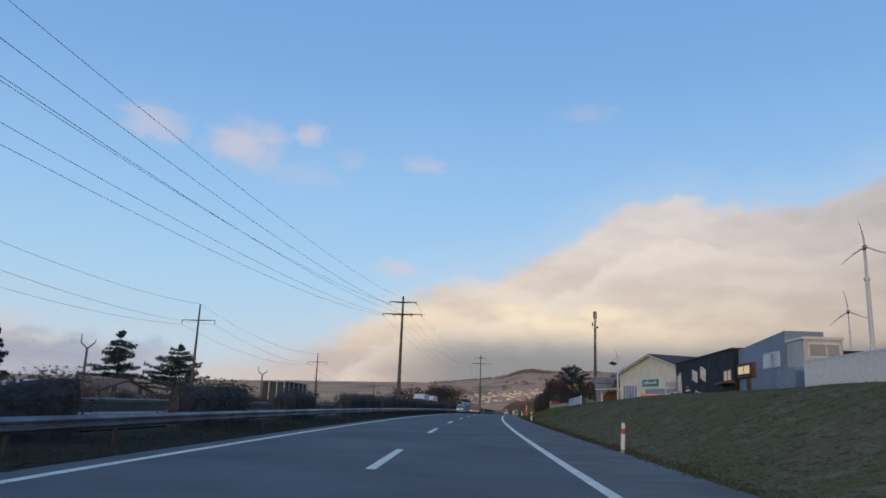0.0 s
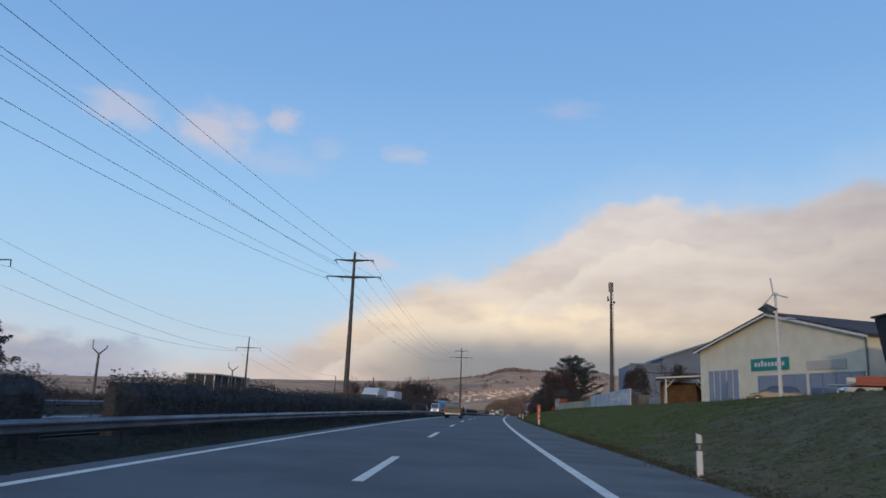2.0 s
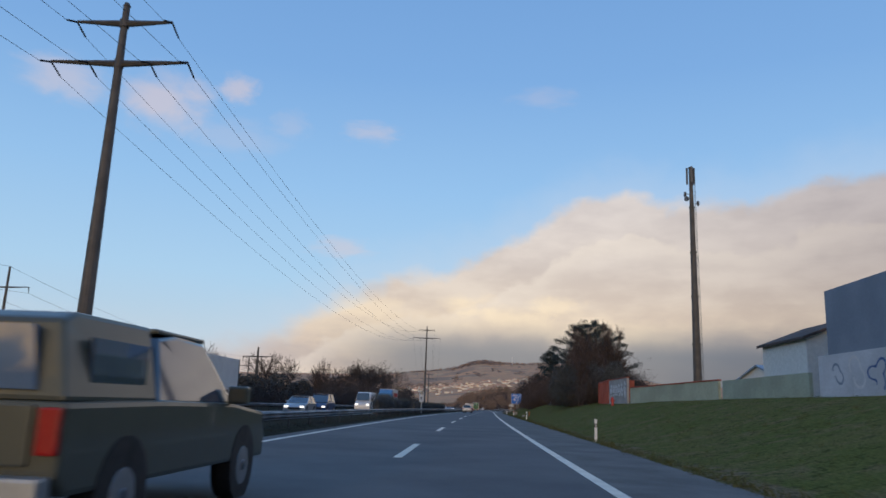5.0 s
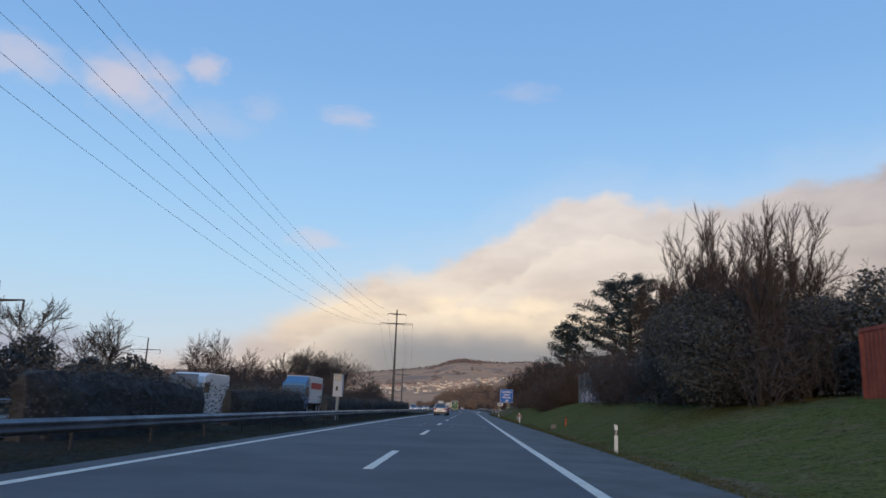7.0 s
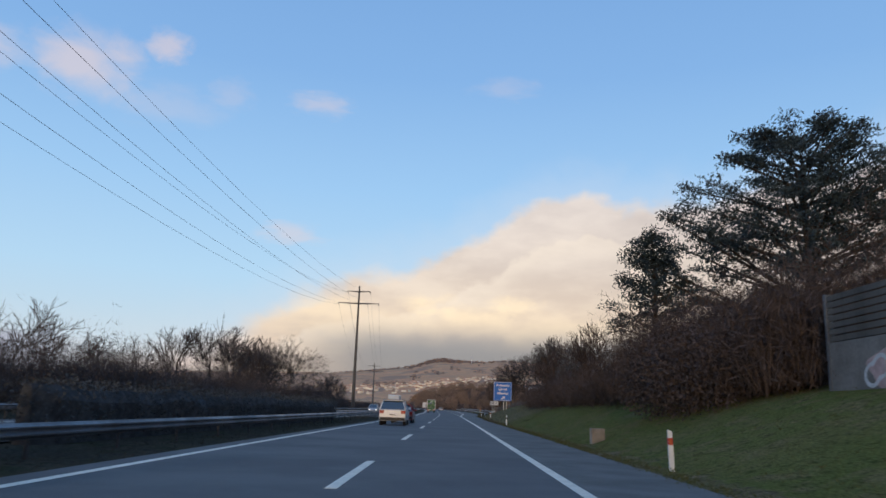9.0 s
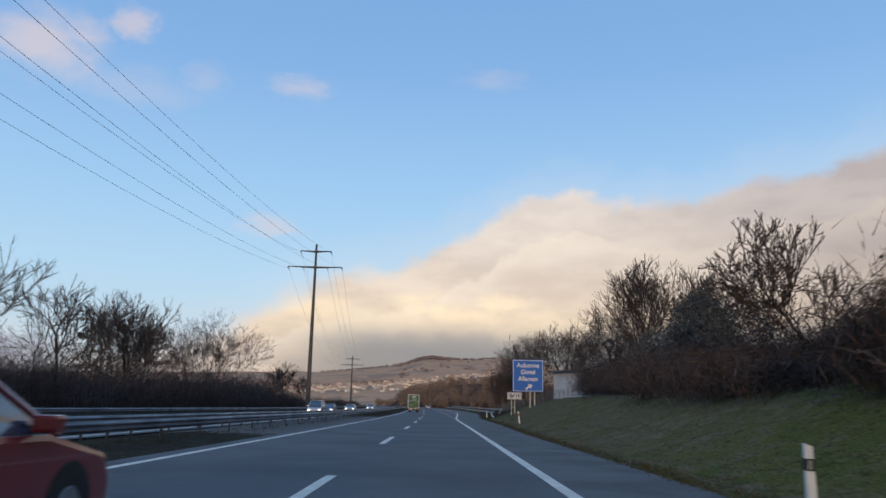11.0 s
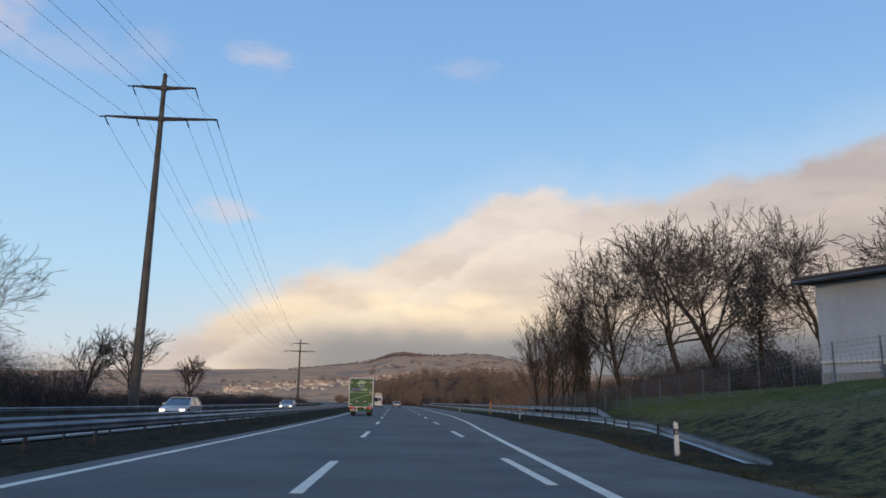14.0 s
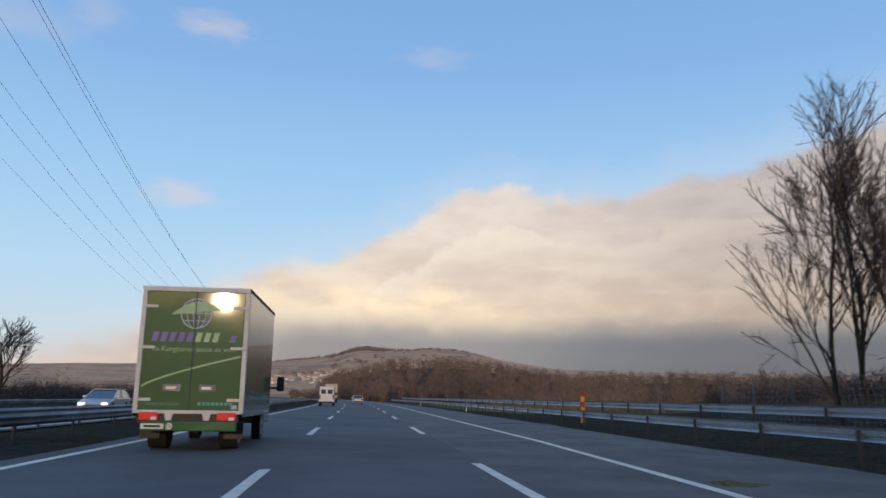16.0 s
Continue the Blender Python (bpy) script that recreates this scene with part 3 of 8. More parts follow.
def cards(rng, pts, size, stretch=1.6, up=0.0, jitter=0.5):
    """Small leaf-like rhombs at the given points, facing at random."""
    n = len(pts)
    d = rng.normal(size=(n, 3))
    d[:, 2] += up * 2.2
    d /= np.linalg.norm(d, axis=1)[:, None]
    e = np.cross(d, rng.normal(size=(n, 3)))
    e /= np.linalg.norm(e, axis=1)[:, None] + 1e-9
    L = size * (1 + jitter * (rng.random(n) - 0.5))[:, None]
    Wd = L / stretch
    v = np.stack((pts - d * L * 0.5, pts + e * Wd * 0.5, pts + d * L * 0.5, pts - e * Wd * 0.5), axis=1).reshape(-1, 3)
    return v, np.arange(4 * n).reshape(-1, 4)


def lobes(rng, n, lobe_list, shell=0.45):
    """Points in a set of ellipsoids (centre, radii), thicker towards the outside."""
    vol = np.array([r[0] * r[1] * r[2] for _, r in lobe_list]) ** (2 / 3)
    pick = rng.choice(len(lobe_list), n, p=vol / vol.sum())
    c = np.array([l[0] for l in lobe_list])[pick]
    r = np.array([l[1] for l in lobe_list])[pick]
    d = rng.normal(size=(n, 3))
    d /= np.linalg.norm(d, axis=1)[:, None]
    return c + d * r * (1 - shell * rng.random(n)[:, None] ** 1.5) * (0.9 + 0.25 * rng.random(n)[:, None])


def twigs(rng, base, height, spread, n, thick=0.035, lean=0.35):
    """Slim upright shoots fanning from a base: thin three-cornered blades, each bent once."""
    a = rng.random(n) * math.tau
    out = spread * np.sqrt(rng.random(n))
    root = np.stack((np.cos(a) * out * 0.45, np.sin(a) * out * 0.45, rng.random(n) * height * 0.45), axis=1)
    top = np.stack((np.cos(a) * out * (0.7 + lean), np.sin(a) * out * (0.7 + lean), height * (0.55 + 0.45 * rng.random(n)) * (1 - 0.35 * (out / max(spread, 1e-6)) ** 2)), axis=1)
    top += rng.normal(size=(n, 3)) * height * 0.05
    side = np.cross(top - root, rng.normal(size=(n, 3)))
    side /= np.linalg.norm(side, axis=1)[:, None] + 1e-9
    w = thick * (0.6 + 0.8 * rng.random(n))[:, None]
    v = np.stack((root - side * w, root + side * w, top), axis=1).reshape(-1, 3) + np.array(base)
    return v, np.arange(3 * n).reshape(-1, 3)


def slivers(rng, pts, size, stretch, up=0.0):
    """Slim three-cornered shoots at the given points, facing at random."""
    n = len(pts)
    d = rng.normal(size=(n, 3))
    d[:, 2] += up * 2.2
    d /= np.linalg.norm(d, axis=1)[:, None]
    e = np.cross(d, rng.normal(size=(n, 3)))
    e /= np.linalg.norm(e, axis=1)[:, None] + 1e-9
    L = size * (0.7 + 0.6 * rng.random(n))[:, None]
    v = np.stack((pts - d * L * 0.5 - e * L * 0.5 / stretch, pts - d * L * 0.5 + e * L * 0.5 / stretch, pts + d * L * 0.5), axis=1).reshape(-1, 3)
    return v, np.arange(3 * n).reshape(-1, 3)


def gather(chunks):
    vs, fs, k = [], [], 0
    for v, f in chunks:
        vs.append(v)
        fs.extend((f + k).tolist())
        k += len(v)
    return np.concatenate(vs).tolist(), fs


# far hill colours raised and warmed: evening sun and distance haze painted in
M["field"] = material("far fields, vineyards and woods, tinted for sun and haze", (0.76, 0.385, 0.20), 0.95, vary=0.2, scale=0.006, fine=0.04, bump=0, second=(0.62, 0.34, 0.195), spec=0.05)
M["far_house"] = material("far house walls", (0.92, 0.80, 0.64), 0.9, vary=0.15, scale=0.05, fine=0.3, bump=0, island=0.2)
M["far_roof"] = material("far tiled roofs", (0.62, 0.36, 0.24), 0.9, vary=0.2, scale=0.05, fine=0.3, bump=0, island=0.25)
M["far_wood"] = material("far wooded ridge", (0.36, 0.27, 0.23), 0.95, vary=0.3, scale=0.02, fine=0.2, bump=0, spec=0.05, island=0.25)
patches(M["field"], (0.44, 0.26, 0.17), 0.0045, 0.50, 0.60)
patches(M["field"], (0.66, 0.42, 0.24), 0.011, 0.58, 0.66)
M["wood_brown"] = material("bare winter woodland", (0.300, 0.205, 0.150), 0.95, vary=0.35, scale=0.02, fine=0.4, bump=0, spec=0.05, island=0.3)

HILL_O = Vector((20.0, 250.0, 0.0))
SKYLINE = [(-90, 0.9), (-40, 1.2), (-22, 1.6), (-14, 1.9), (-8, 2.1), (-5, 2.2), (-3.3, 2.2), (-0.8, 2.45), (1.8, 2.75), (3.3, 2.95), (4.2, 3.3), (5.2, 3.5), (6.5, 3.42), (8.5, 3.4), (10.2, 3.55), (12.2, 3.45), (13.8, 3.2), (15, 2.8), (20, 2.1), (28, 1.9), (40, 1.6), (90, 1.4)]


def hill_height(a, d):
    """Height of the far hillside at a bearing and a distance."""
    top = math.tan(radians(float(np.interp(a, *zip(*SKYLINE))))) * 4400
    f = min(max((d - 1500) / 2900, 0), 1)
    return -14 + (top + 14) * (f ** 1.25) + 7 * noise.noise(Vector((a * 0.25, d * 0.002, 0))) * f


def build_hill():
    bm = bmesh.new()
    A = [-90, -70, -55] + [x * 0.8 for x in range(-50, 51)] + [55, 70, 90]
    Dd = [1300, 1500, 1800, 2100, 2400, 2700, 3000, 3300, 3600, 3900, 4150, 4400]
    grid = []
    for a in A:
        row = []
        for d in Dd:
            z = hill_height(a, d)
            row.append(bm.verts.new((HILL_O.x + math.sin(radians(a)) * d, HILL_O.y + math.cos(radians(a)) * d, z)))
        grid.append(row)
    for i in range(len(A) - 1):
        for j in range(len(Dd) - 1):
            f = bm.faces.new((grid[i][j], grid[i + 1][j], grid[i + 1][j + 1], grid[i][j + 1]))
            f.smooth = True
    me = mesh_from(bm, "hill")
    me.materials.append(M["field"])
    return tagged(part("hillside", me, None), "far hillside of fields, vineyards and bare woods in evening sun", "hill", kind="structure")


build_hill()


def hill_point(a, e):
    """Where the sight line of bearing a and height e, in degrees, meets the hillside."""
    lo, hi = 1500.0, 4390.0
    for _ in range(30):
        d = (lo + hi) / 2
        if hill_height(a, d) < d * math.tan(radians(e)):
            lo = d
        else:
            hi = d
    return Vector((HILL_O.x + math.sin(radians(a)) * lo, HILL_O.y + math.cos(radians(a)) * lo, hill_height(a, lo)))


def build_village():
    """Houses in loose rows along the slope, each with walls and a gabled roof."""
    rng = np.random.default_rng(5)
    walls, roofs = ([], []), ([], [])
    for k in range(430):
        a = rng.uniform(-7, 12.5)
        e = float(np.interp(a, [-7, -5, -2.4, 1.8, 4.4, 6.2, 8.8, 12.5], [0.85, 0.92, 1.15, 1.48, 1.78, 2.0, 2.3, 2.45]))
        if noise.noise(Vector((a * 0.9, 0, 4))) < -0.25 and rng.random() < 0.8:
            continue
        e += rng.normal(0, 0.10) - 0.12 + (0.25 * rng.normal() - 0.2 if rng.random() < 0.16 else 0)
        c = np.array(hill_point(a, max(e, 0.3))) - np.array((0, 0, 1.0))
        w, l, h = 6 + 4 * rng.random(), 9 + 10 * rng.random(), 5 + 3.5 * rng.random()
        t = rng.random() * 3.1
        ax, ay = np.array((math.cos(t), math.sin(t), 0)), np.array((-math.sin(t), math.cos(t), 0))
        v, f = walls
        b = len(v)
        for zz in (0, h):
            for sx, sy in ((-1, -1), (1, -1), (1, 1), (-1, 1)):
                v.append(tuple(c + ax * sx * w / 2 + ay * sy * l / 2 + np.array((0, 0, zz))))
        for sy in (-1, 1):
            v.append(tuple(c + ay * sy * l / 2 + np.array((0, 0, h + w * 0.35))))
        f += [(b, b + 1, b + 5, b + 4), (b + 1, b + 2, b + 6, b + 5), (b + 2, b + 3, b + 7, b + 6), (b + 3, b, b + 4, b + 7), (b + 4, b + 5, b + 8), (b + 6, b + 7, b + 9)]
        v, f = roofs
        b = len(v)
        for sx in (-1, 1):
            for sy in (-1, 1):
                v.append(tuple(c + ax * sx * (w / 2 + 0.5) + ay * sy * (l / 2 + 0.5) + np.array((0, 0, h - 0.1))))
        for sy in (-1, 1):
            v.append(tuple(c + ay * sy * (l / 2 + 0.5) + np.array((0, 0, h + w * 0.35 + 0.3))))
        f += [(b, b + 1, b + 5, b + 4), (b + 3, b + 2, b + 4, b + 5)]
    t = thing("far_village", "scattered pale village houses on the far hillside", "village", kind="stuff")
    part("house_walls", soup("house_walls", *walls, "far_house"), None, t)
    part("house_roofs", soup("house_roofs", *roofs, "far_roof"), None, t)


def build_ridge_wood():
    """Trees along the top of the far hill, thickest on its knoll, and copses on the slope."""
    rng = np.random.default_rng(15)
    chunks = []
    for k in range(900):
        if k < 420:
            a = rng.normal(5.2, 1.0) if k < 280 else rng.uniform(-3, 13)
            e, h = float(np.interp(a, *zip(*SKYLINE))) - abs(rng.normal(0, 0.08 if k < 280 else 0.04)), rng.uniform(9, 17) if k < 280 else rng.uniform(5, 10)
        else:
            a = rng.uniform(-8, 13)
            e, h = 1.3 + 0.13 * a + 0.9 * rng.random() ** 1.4 + 0.15 * noise.noise(Vector((a, 0, 2))), rng.uniform(6, 11)
            if noise.noise(Vector((a * 0.8, e * 3.0, 9))) < 0.18:
                continue
        p = np.array(hill_point(a, e))
        q = rng.normal(size=(26, 3)) * np.array((4.5, 4.5, h * 0.22)) + np.array((0, 0, h * 0.5))
        chunks.append(cards(rng, p + q, 5.0, 1.6, 0.2))
    v, f = gather(chunks)
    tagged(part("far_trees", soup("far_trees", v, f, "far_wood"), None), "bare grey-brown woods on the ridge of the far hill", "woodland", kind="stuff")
    p = hill_point(7.6, 3.3)
    t = thing("far_mast", "thin pale transmitter mast on the far hill", "mast", pose(p.x, p.y, p.z))
    part("shaft", tube((0, 0, -2), (0, 0, 46), 2.2, 1.0, 8), "white", t)


build_ridge_wood()
build_village()


WOOD_O = Vector((38.4, 454.7, 0.7))
WOOD_TOP = [(-1, 0.2), (0.5, 0.5), (3.4, 2.2), (6.8, 3.0), (10.3, 3.25), (14.2, 3.2), (16.4, 2.7), (20.6, 2.2), (32, 2.3), (40, 2.1), (60, 2.0)]


def wood_floor(a, d):
    """Ground of the wooded knoll ahead, by bearing and distance from the slip road."""
    top = math.tan(radians(float(np.interp(a, *zip(*WOOD_TOP))))) * 440
    f = min(max((d - 330) / 110, 0), 1)
    return -3.5 + (max(top - 9.0, -1) + 3.5) * f


def polar(a, d, z):
    return Vector((WOOD_O.x + math.sin(radians(a)) * d, WOOD_O.y + math.cos(radians(a)) * d, z))


def build_woods():
    rng = np.random.default_rng(11)
    chunks = []
    for k in range(1150):
        a, d = rng.uniform(-0.2, 46) ** 1.0, rng.uniform(335, 480)
        if a < 2.2 and d < 420:
            continue
        hgt = rng.uniform(7.5, 12.0) * (0.6 if a < 2 else 1)
        p = polar(a, d, wood_floor(a, d) - 0.5)
        chunks.append(twigs(rng, p, hgt, rng.uniform(1.6, 3.0), 26, 0.06, 0.25))
        c = np.array(p) + np.array((0, 0, hgt * 0.6))
        e = rng.normal(size=(110, 3))
        e /= np.linalg.norm(e, axis=1)[:, None]
        chunks.append(slivers(rng, c + e * (0.55 + 0.45 * rng.random((110, 1))) * np.array((2.8, 2.8, hgt * 0.36)), 1.0, 4.5, 0.35))
    for k in range(330):
        a, d = rng.uniform(15, 62), rng.uniform(120, 330)
        p = polar(a, d, -3.0 - 1.5 * (d > 200))
        h = rng.uniform(5, 8.5)
        chunks.append(twigs(rng, p, h, rng.uniform(1.6, 3.0), 70, 0.045, 0.3))
        chunks.append(cards(rng, np.array(p) + np.array((0, 0, h * 0.55)) + rng.normal(size=(60, 3)) * np.array((1.3, 1.3, h * 0.2)), 1.0, 12.0, 0.8))
    v = np.concatenate([c[0] for c in chunks])
    fs, k = [], 0
    for cv, cf in chunks:
        fs.extend((cf + k).tolist())
        k += len(cv)
    tagged(part("woodland", soup("woodland", v.tolist(), fs, "wood_brown"), None), "brown leafless woodland on a low knoll beyond the road", "woodland", kind="stuff")
    bm = bmesh.new()
    A, Dd = [x * 1.0 for x in range(0, 66, 2)], [300, 330, 350, 370, 390, 410, 430, 450, 480, 520]
    g = [[bm.verts.new(polar(a, d, wood_floor(a, d) + (2.2 if 330 < d < 500 and a > 1 else -4))) for d in Dd] for a in A]
    for i in range(len(g) - 1):
        for j in range(len(g[0]) - 1):
            bm.faces.new((g[i][j], g[i + 1][j], g[i + 1][j + 1], g[i][j + 1])).smooth = True
    tagged(part("knoll", bm, "leaf_floor"), "leaf-covered floor of the wooded knoll", "hill", kind="structure")


M["leaf_floor"] = material("fallen leaves", (0.10, 0.062, 0.044), 0.95, vary=0.35, scale=0.05, fine=0.6, bump=0, spec=0.05)
build_woods()


def high_cloud(centre, size, seed, thick=1.0):
    """A thin sheet of broken evening cloud, dense in its middle and torn at its edges."""
    m = bpy.data.materials.new("evening cloud")
    m.use_nodes = True
    t = m.node_tree
    t.nodes.clear()
    out, tr, em, mx = (t.nodes.new("ShaderNode" + k) for k in ("OutputMaterial", "BsdfTransparent", "Emission", "MixShader"))
    tc = t.nodes.new("ShaderNodeTexCoord").outputs["Object"]
    sp = t.nodes.new("ShaderNodeSeparateXYZ")
    link(t, tc, sp.inputs[0])
    r = math_node(t, "SQRT", math_node(t, "ADD", math_node(t, "MULTIPLY", sp.outputs[0], sp.outputs[0]), math_node(t, "MULTIPLY", sp.outputs[1], sp.outputs[1])))
    mp = t.nodes.new("ShaderNodeMapping")
    mp.inputs["Location"].default_value = (seed * 3.7, seed * 1.3, 0)
    link(t, tc, mp.inputs[0])
    n = noise_node(t, mp.outputs[0], 2.0, 6.0, 0.55, 0.3)
    a = math_node(t, "SUBTRACT", math_node(t, "ADD", n, 0.32), r)
    a = math_node(t, "MULTIPLY", remap(t, a, 0.0, 0.75, smooth=True), 0.62 * thick)
    em.inputs[0].default_value = (0.70, 0.60, 0.62, 1)
    link(t, a, mx.inputs[0])
    link(t, tr.outputs[0], mx.inputs[1])
    link(t, em.outputs[0], mx.inputs[2])
    link(t, mx.outputs[0], out.inputs[0])
    bm = bmesh.new()
    bmesh.ops.create_grid(bm, x_segments=8, y_segments=8, size=1.0)
    for v in bm.verts:
        v.co.z = -0.12 * (v.co.x ** 2 + v.co.y ** 2)
    ob = part("evening_cloud", bm, m)
    ob.visible_shadow = False
    way = Vector(centre) - Vector((20, 200, 0))
    ob.matrix_world = Matrix.Translation(centre) @ way.to_track_quat("-Z", "Y").to_matrix().to_4x4() @ Matrix.Diagonal((size[0], size[1], size[0] * 0.4, 1))
    return tagged(ob, "thin pinkish evening cloud", "cloud", kind="structure")


for c, size, sd, th in (((-408, 1262, 462), (112, 82), 1, 1.0), ((-640, 1395, 556), (125, 66), 2, 0.75), ((-269, 1171, 448), (46, 36), 3, 0.9), ((-86, 1376, 469), (78, 30), 4, 0.6),
                        ((-230, 1390, 480), (60, 42), 5, 0.3), ((561, 3346, 1427), (240, 80), 6, 0.3), ((-159, 1692, 325), (100, 38), 7, 0.75), ((-300, 1300, 420), (120, 50), 8, 0.3)):
    high_cloud(c, size, sd, th)


# ---------------------------------------------------------------- trees and shrubs
def bare_tree_meshes(seed, height, spread, trunk_r, upright=0.5, levels=5, first=0.25, gnarl=0.25, twig=0.022, fine=190):
    """Trunk and crown of a leafless tree: limbs that fork and thin out, down to twigs."""
    rng = np.random.default_rng(seed)
    V, F = {0: [], 1: []}, {0: [], 1: []}     # trunk, crown, then one for each limb
    tips = []

    def limb(a, b, ra, rb, n, k, joined):
        """One length of a limb; a joined one goes on from the ring laid last."""
        q = (b - a).to_track_quat("Z", "Y")
        for c, r in ((b, rb),) if joined else ((a, ra), (b, rb)):
            for j in range(n):
                V[k].append(tuple(c + q @ Vector((r * math.cos(j * math.tau / n), r * math.sin(j * math.tau / n), 0))))
        i = len(V[k]) - 2 * n
        for j in range(n):
            F[k].append((i + j, i + (j + 1) % n, i + n + (j + 1) % n, i + n + j))

    def grow(p, d, length, r, level):
        steps = 4 if level < 2 else 3 if level < 3 else 2
        kids = {0: 8, 1: 5, 2: 4, 3: 3, 4: 2}.get(level, 0)
        key = 0 if level == 0 else 1
        if level == 1:
            key = len(V)
            V[key], F[key] = [], []
        q, rr = p, r
        at_steps = []
        for i in range(steps):
            d = (d + Vector(rng.normal(size=3)) * gnarl * (0.5 if level == 0 else 1.0) + Vector((0, 0, 0.10 * upright))).normalized()
            e = q + d * length / steps
            r2 = max(rr * (0.78 if level else 0.82), twig)
            limb(q, e, rr, r2, 8 if level == 0 else 5 if level == 1 else 3, key, i > 0)
            at_steps.append((q, e, d, rr))
            if level >= 2:
                tips.append((q, e, d))
            q, rr = e, r2
        if level + 1 >= levels:
            return
        for j in range(kids):
            f = first + (1 - first) * (j + rng.random()) / kids if level == 0 else 0.2 + 0.8 * (j + rng.random()) / kids
            k = min(int(f * steps), steps - 1)
            a, b, dd, ra = at_steps[k]
            start = a.lerp(b, f * steps - k)
            side = dd.cross(Vector(rng.normal(size=3))).normalized()
            ang = radians(rng.uniform(28, 62) * (1.15 - 0.5 * upright))
            nd = dd * math.cos(ang) + side * math.sin(ang)
            nl = length * rng.uniform(0.5, 0.72) * (spread * 1.35 if level == 0 else 1.0) * (1.15 - 0.5 * f if level == 0 else 1.0)
            grow(start, nd, nl, max(ra * rng.uniform(0.38, 0.55), twig * (0.55 if level > 1 else 1)), level + 1)
        grow(q, d, length * 0.5, max(rr * 0.8, twig), level + 1)

    grow(Vector((0, 0, -0.3)), Vector((rng.normal() * 0.05, rng.normal() * 0.05, 1)).normalized(), height * 0.62, trunk_r, 0)
    # the finest shoots: slim blades off the outer branches, turned upwards
    for j in rng.integers(0, len(tips), int(fine * height)):
        a, b, d = tips[j]
        a = a.lerp(b, rng.random())
        d = (d + Vector(rng.normal(size=3)) * 0.55 + Vector((0, 0, 0.35 * upright))).normalized()
        side = d.cross(Vector(rng.normal(size=3))).normalized() * twig * 0.55
        b = a + d * height * rng.uniform(0.025, 0.07)
        i = len(V[1])
        V[1] += [tuple(a - side), tuple(a + side), tuple(b)]
        F[1].append((i, i + 1, i + 2))
    top = max(v[2] for v in V[1]) if V[1] else height
    k = height / top
    out = []
    for i in sorted(V):
        out.append(([(x * k, y * k, z * k) for x, y, z in V[i]], F[i]))
    return out


def bare_tree(name, label, m, seed, height, spread=1.0, trunk_r=0.25, mats=("bark", "twig_dark"), group="", **kw):
    t = thing(name, label, "tree", m, group)
    meshes = bare_tree_meshes(seed, height, spread, trunk_r, **kw)
    for i, vf in enumerate(meshes):
        name = ("trunk", "crown")[i] if i < 2 else "limb"
        part(name, soup(name, *vf, mats[1 if i == 1 else 0]), None, t)
    return t


def up(s, u, dz=0.0, turn=0.0):
    p = place(s, u, dz)
    return pose(p.x, p.y, p.z, 0, 0, turn)


def leafy(name, label, category, m, lobe_list, n, size, mat, seed, trunk=None, group="", stretch=1.7, upw=0.3, shell=0.45):
    """An evergreen tree or shrub: trunk and a crown of many small leaf clumps over a darker inside."""
    rng = np.random.default_rng(seed)
    t = thing(name, label, category, m, group)
    if trunk:
        h, r = trunk
        part("trunk", tube((0, 0, -0.3), (0, 0, h), r, r * 0.5, 8), "bark", t)
    v, f = cards(rng, lobes(rng, n, lobe_list, shell), size, stretch, upw)
    part("crown", soup("crown", v.tolist(), f.tolist(), mat), None, t)
    return t


def layered(name, label, m, seed, height, radius, layers, mat, droop=0.0, conical=True, start=0.12, size=0.42, per=260):
    """A cedar or spruce: a trunk with tiers of near-level limbs that carry flat sprays of needles."""
    rng = np.random.default_rng(seed)
    t = thing(name, label, "tree", m)
    bm = bmesh.new()
    add_tube(bm, (0, 0, -0.4), (0, 0, height * 0.97), height * 0.022, 0.05, 8)
    pts = []
    for i in range(layers):
        f = start + (1 - start) * (i + rng.random() * 0.6) / layers
        z = height * f
        shape = (1 - f) ** 0.8 if conical else math.sin(math.pi * min(1, 0.25 + 0.72 * f)) ** 0.8
        for j in range(5 if f < 0.8 else 3):
            a = rng.random() * math.tau
            L = radius * shape * rng.uniform(0.65, 1.1) + 0.25
            rise = rng.uniform(-0.05, 0.28) - droop
            end = Vector((math.cos(a) * L, math.sin(a) * L, z + rise * L))
            add_tube(bm, (0, 0, z), end, 0.035 + 0.012 * L, 0.02, 4)
            k = int(per * (0.25 + L / radius))
            w = rng.random(k) ** 0.7
            side = np.stack((-np.sin(a) * np.ones(k), np.cos(a) * np.ones(k), np.zeros(k)), axis=1)
            base = np.outer(w, np.array(end)) + np.outer(1 - w, np.array((0, 0, z)))
            spread_w = (0.10 + 0.34 * L * np.sin(np.pi * np.clip(0.15 + 0.8 * w, 0, 1)))[:, None]
            q = base + side * rng.normal(size=(k, 1)) * spread_w * 0.6
            q[:, 2] += rng.normal(size=k) * 0.16 + 0.12 - droop * 0.8 * np.abs(rng.normal(size=k)) * L * 0.2
            pts.append(q)
    part("trunk", bm, "bark", t)
    p = np.concatenate(pts)
    v, f = cards(rng, p, size, 2.6, 0.12)
    part("crown", soup("crown", v.tolist(), f.tolist(), mat), None, t)
    return t


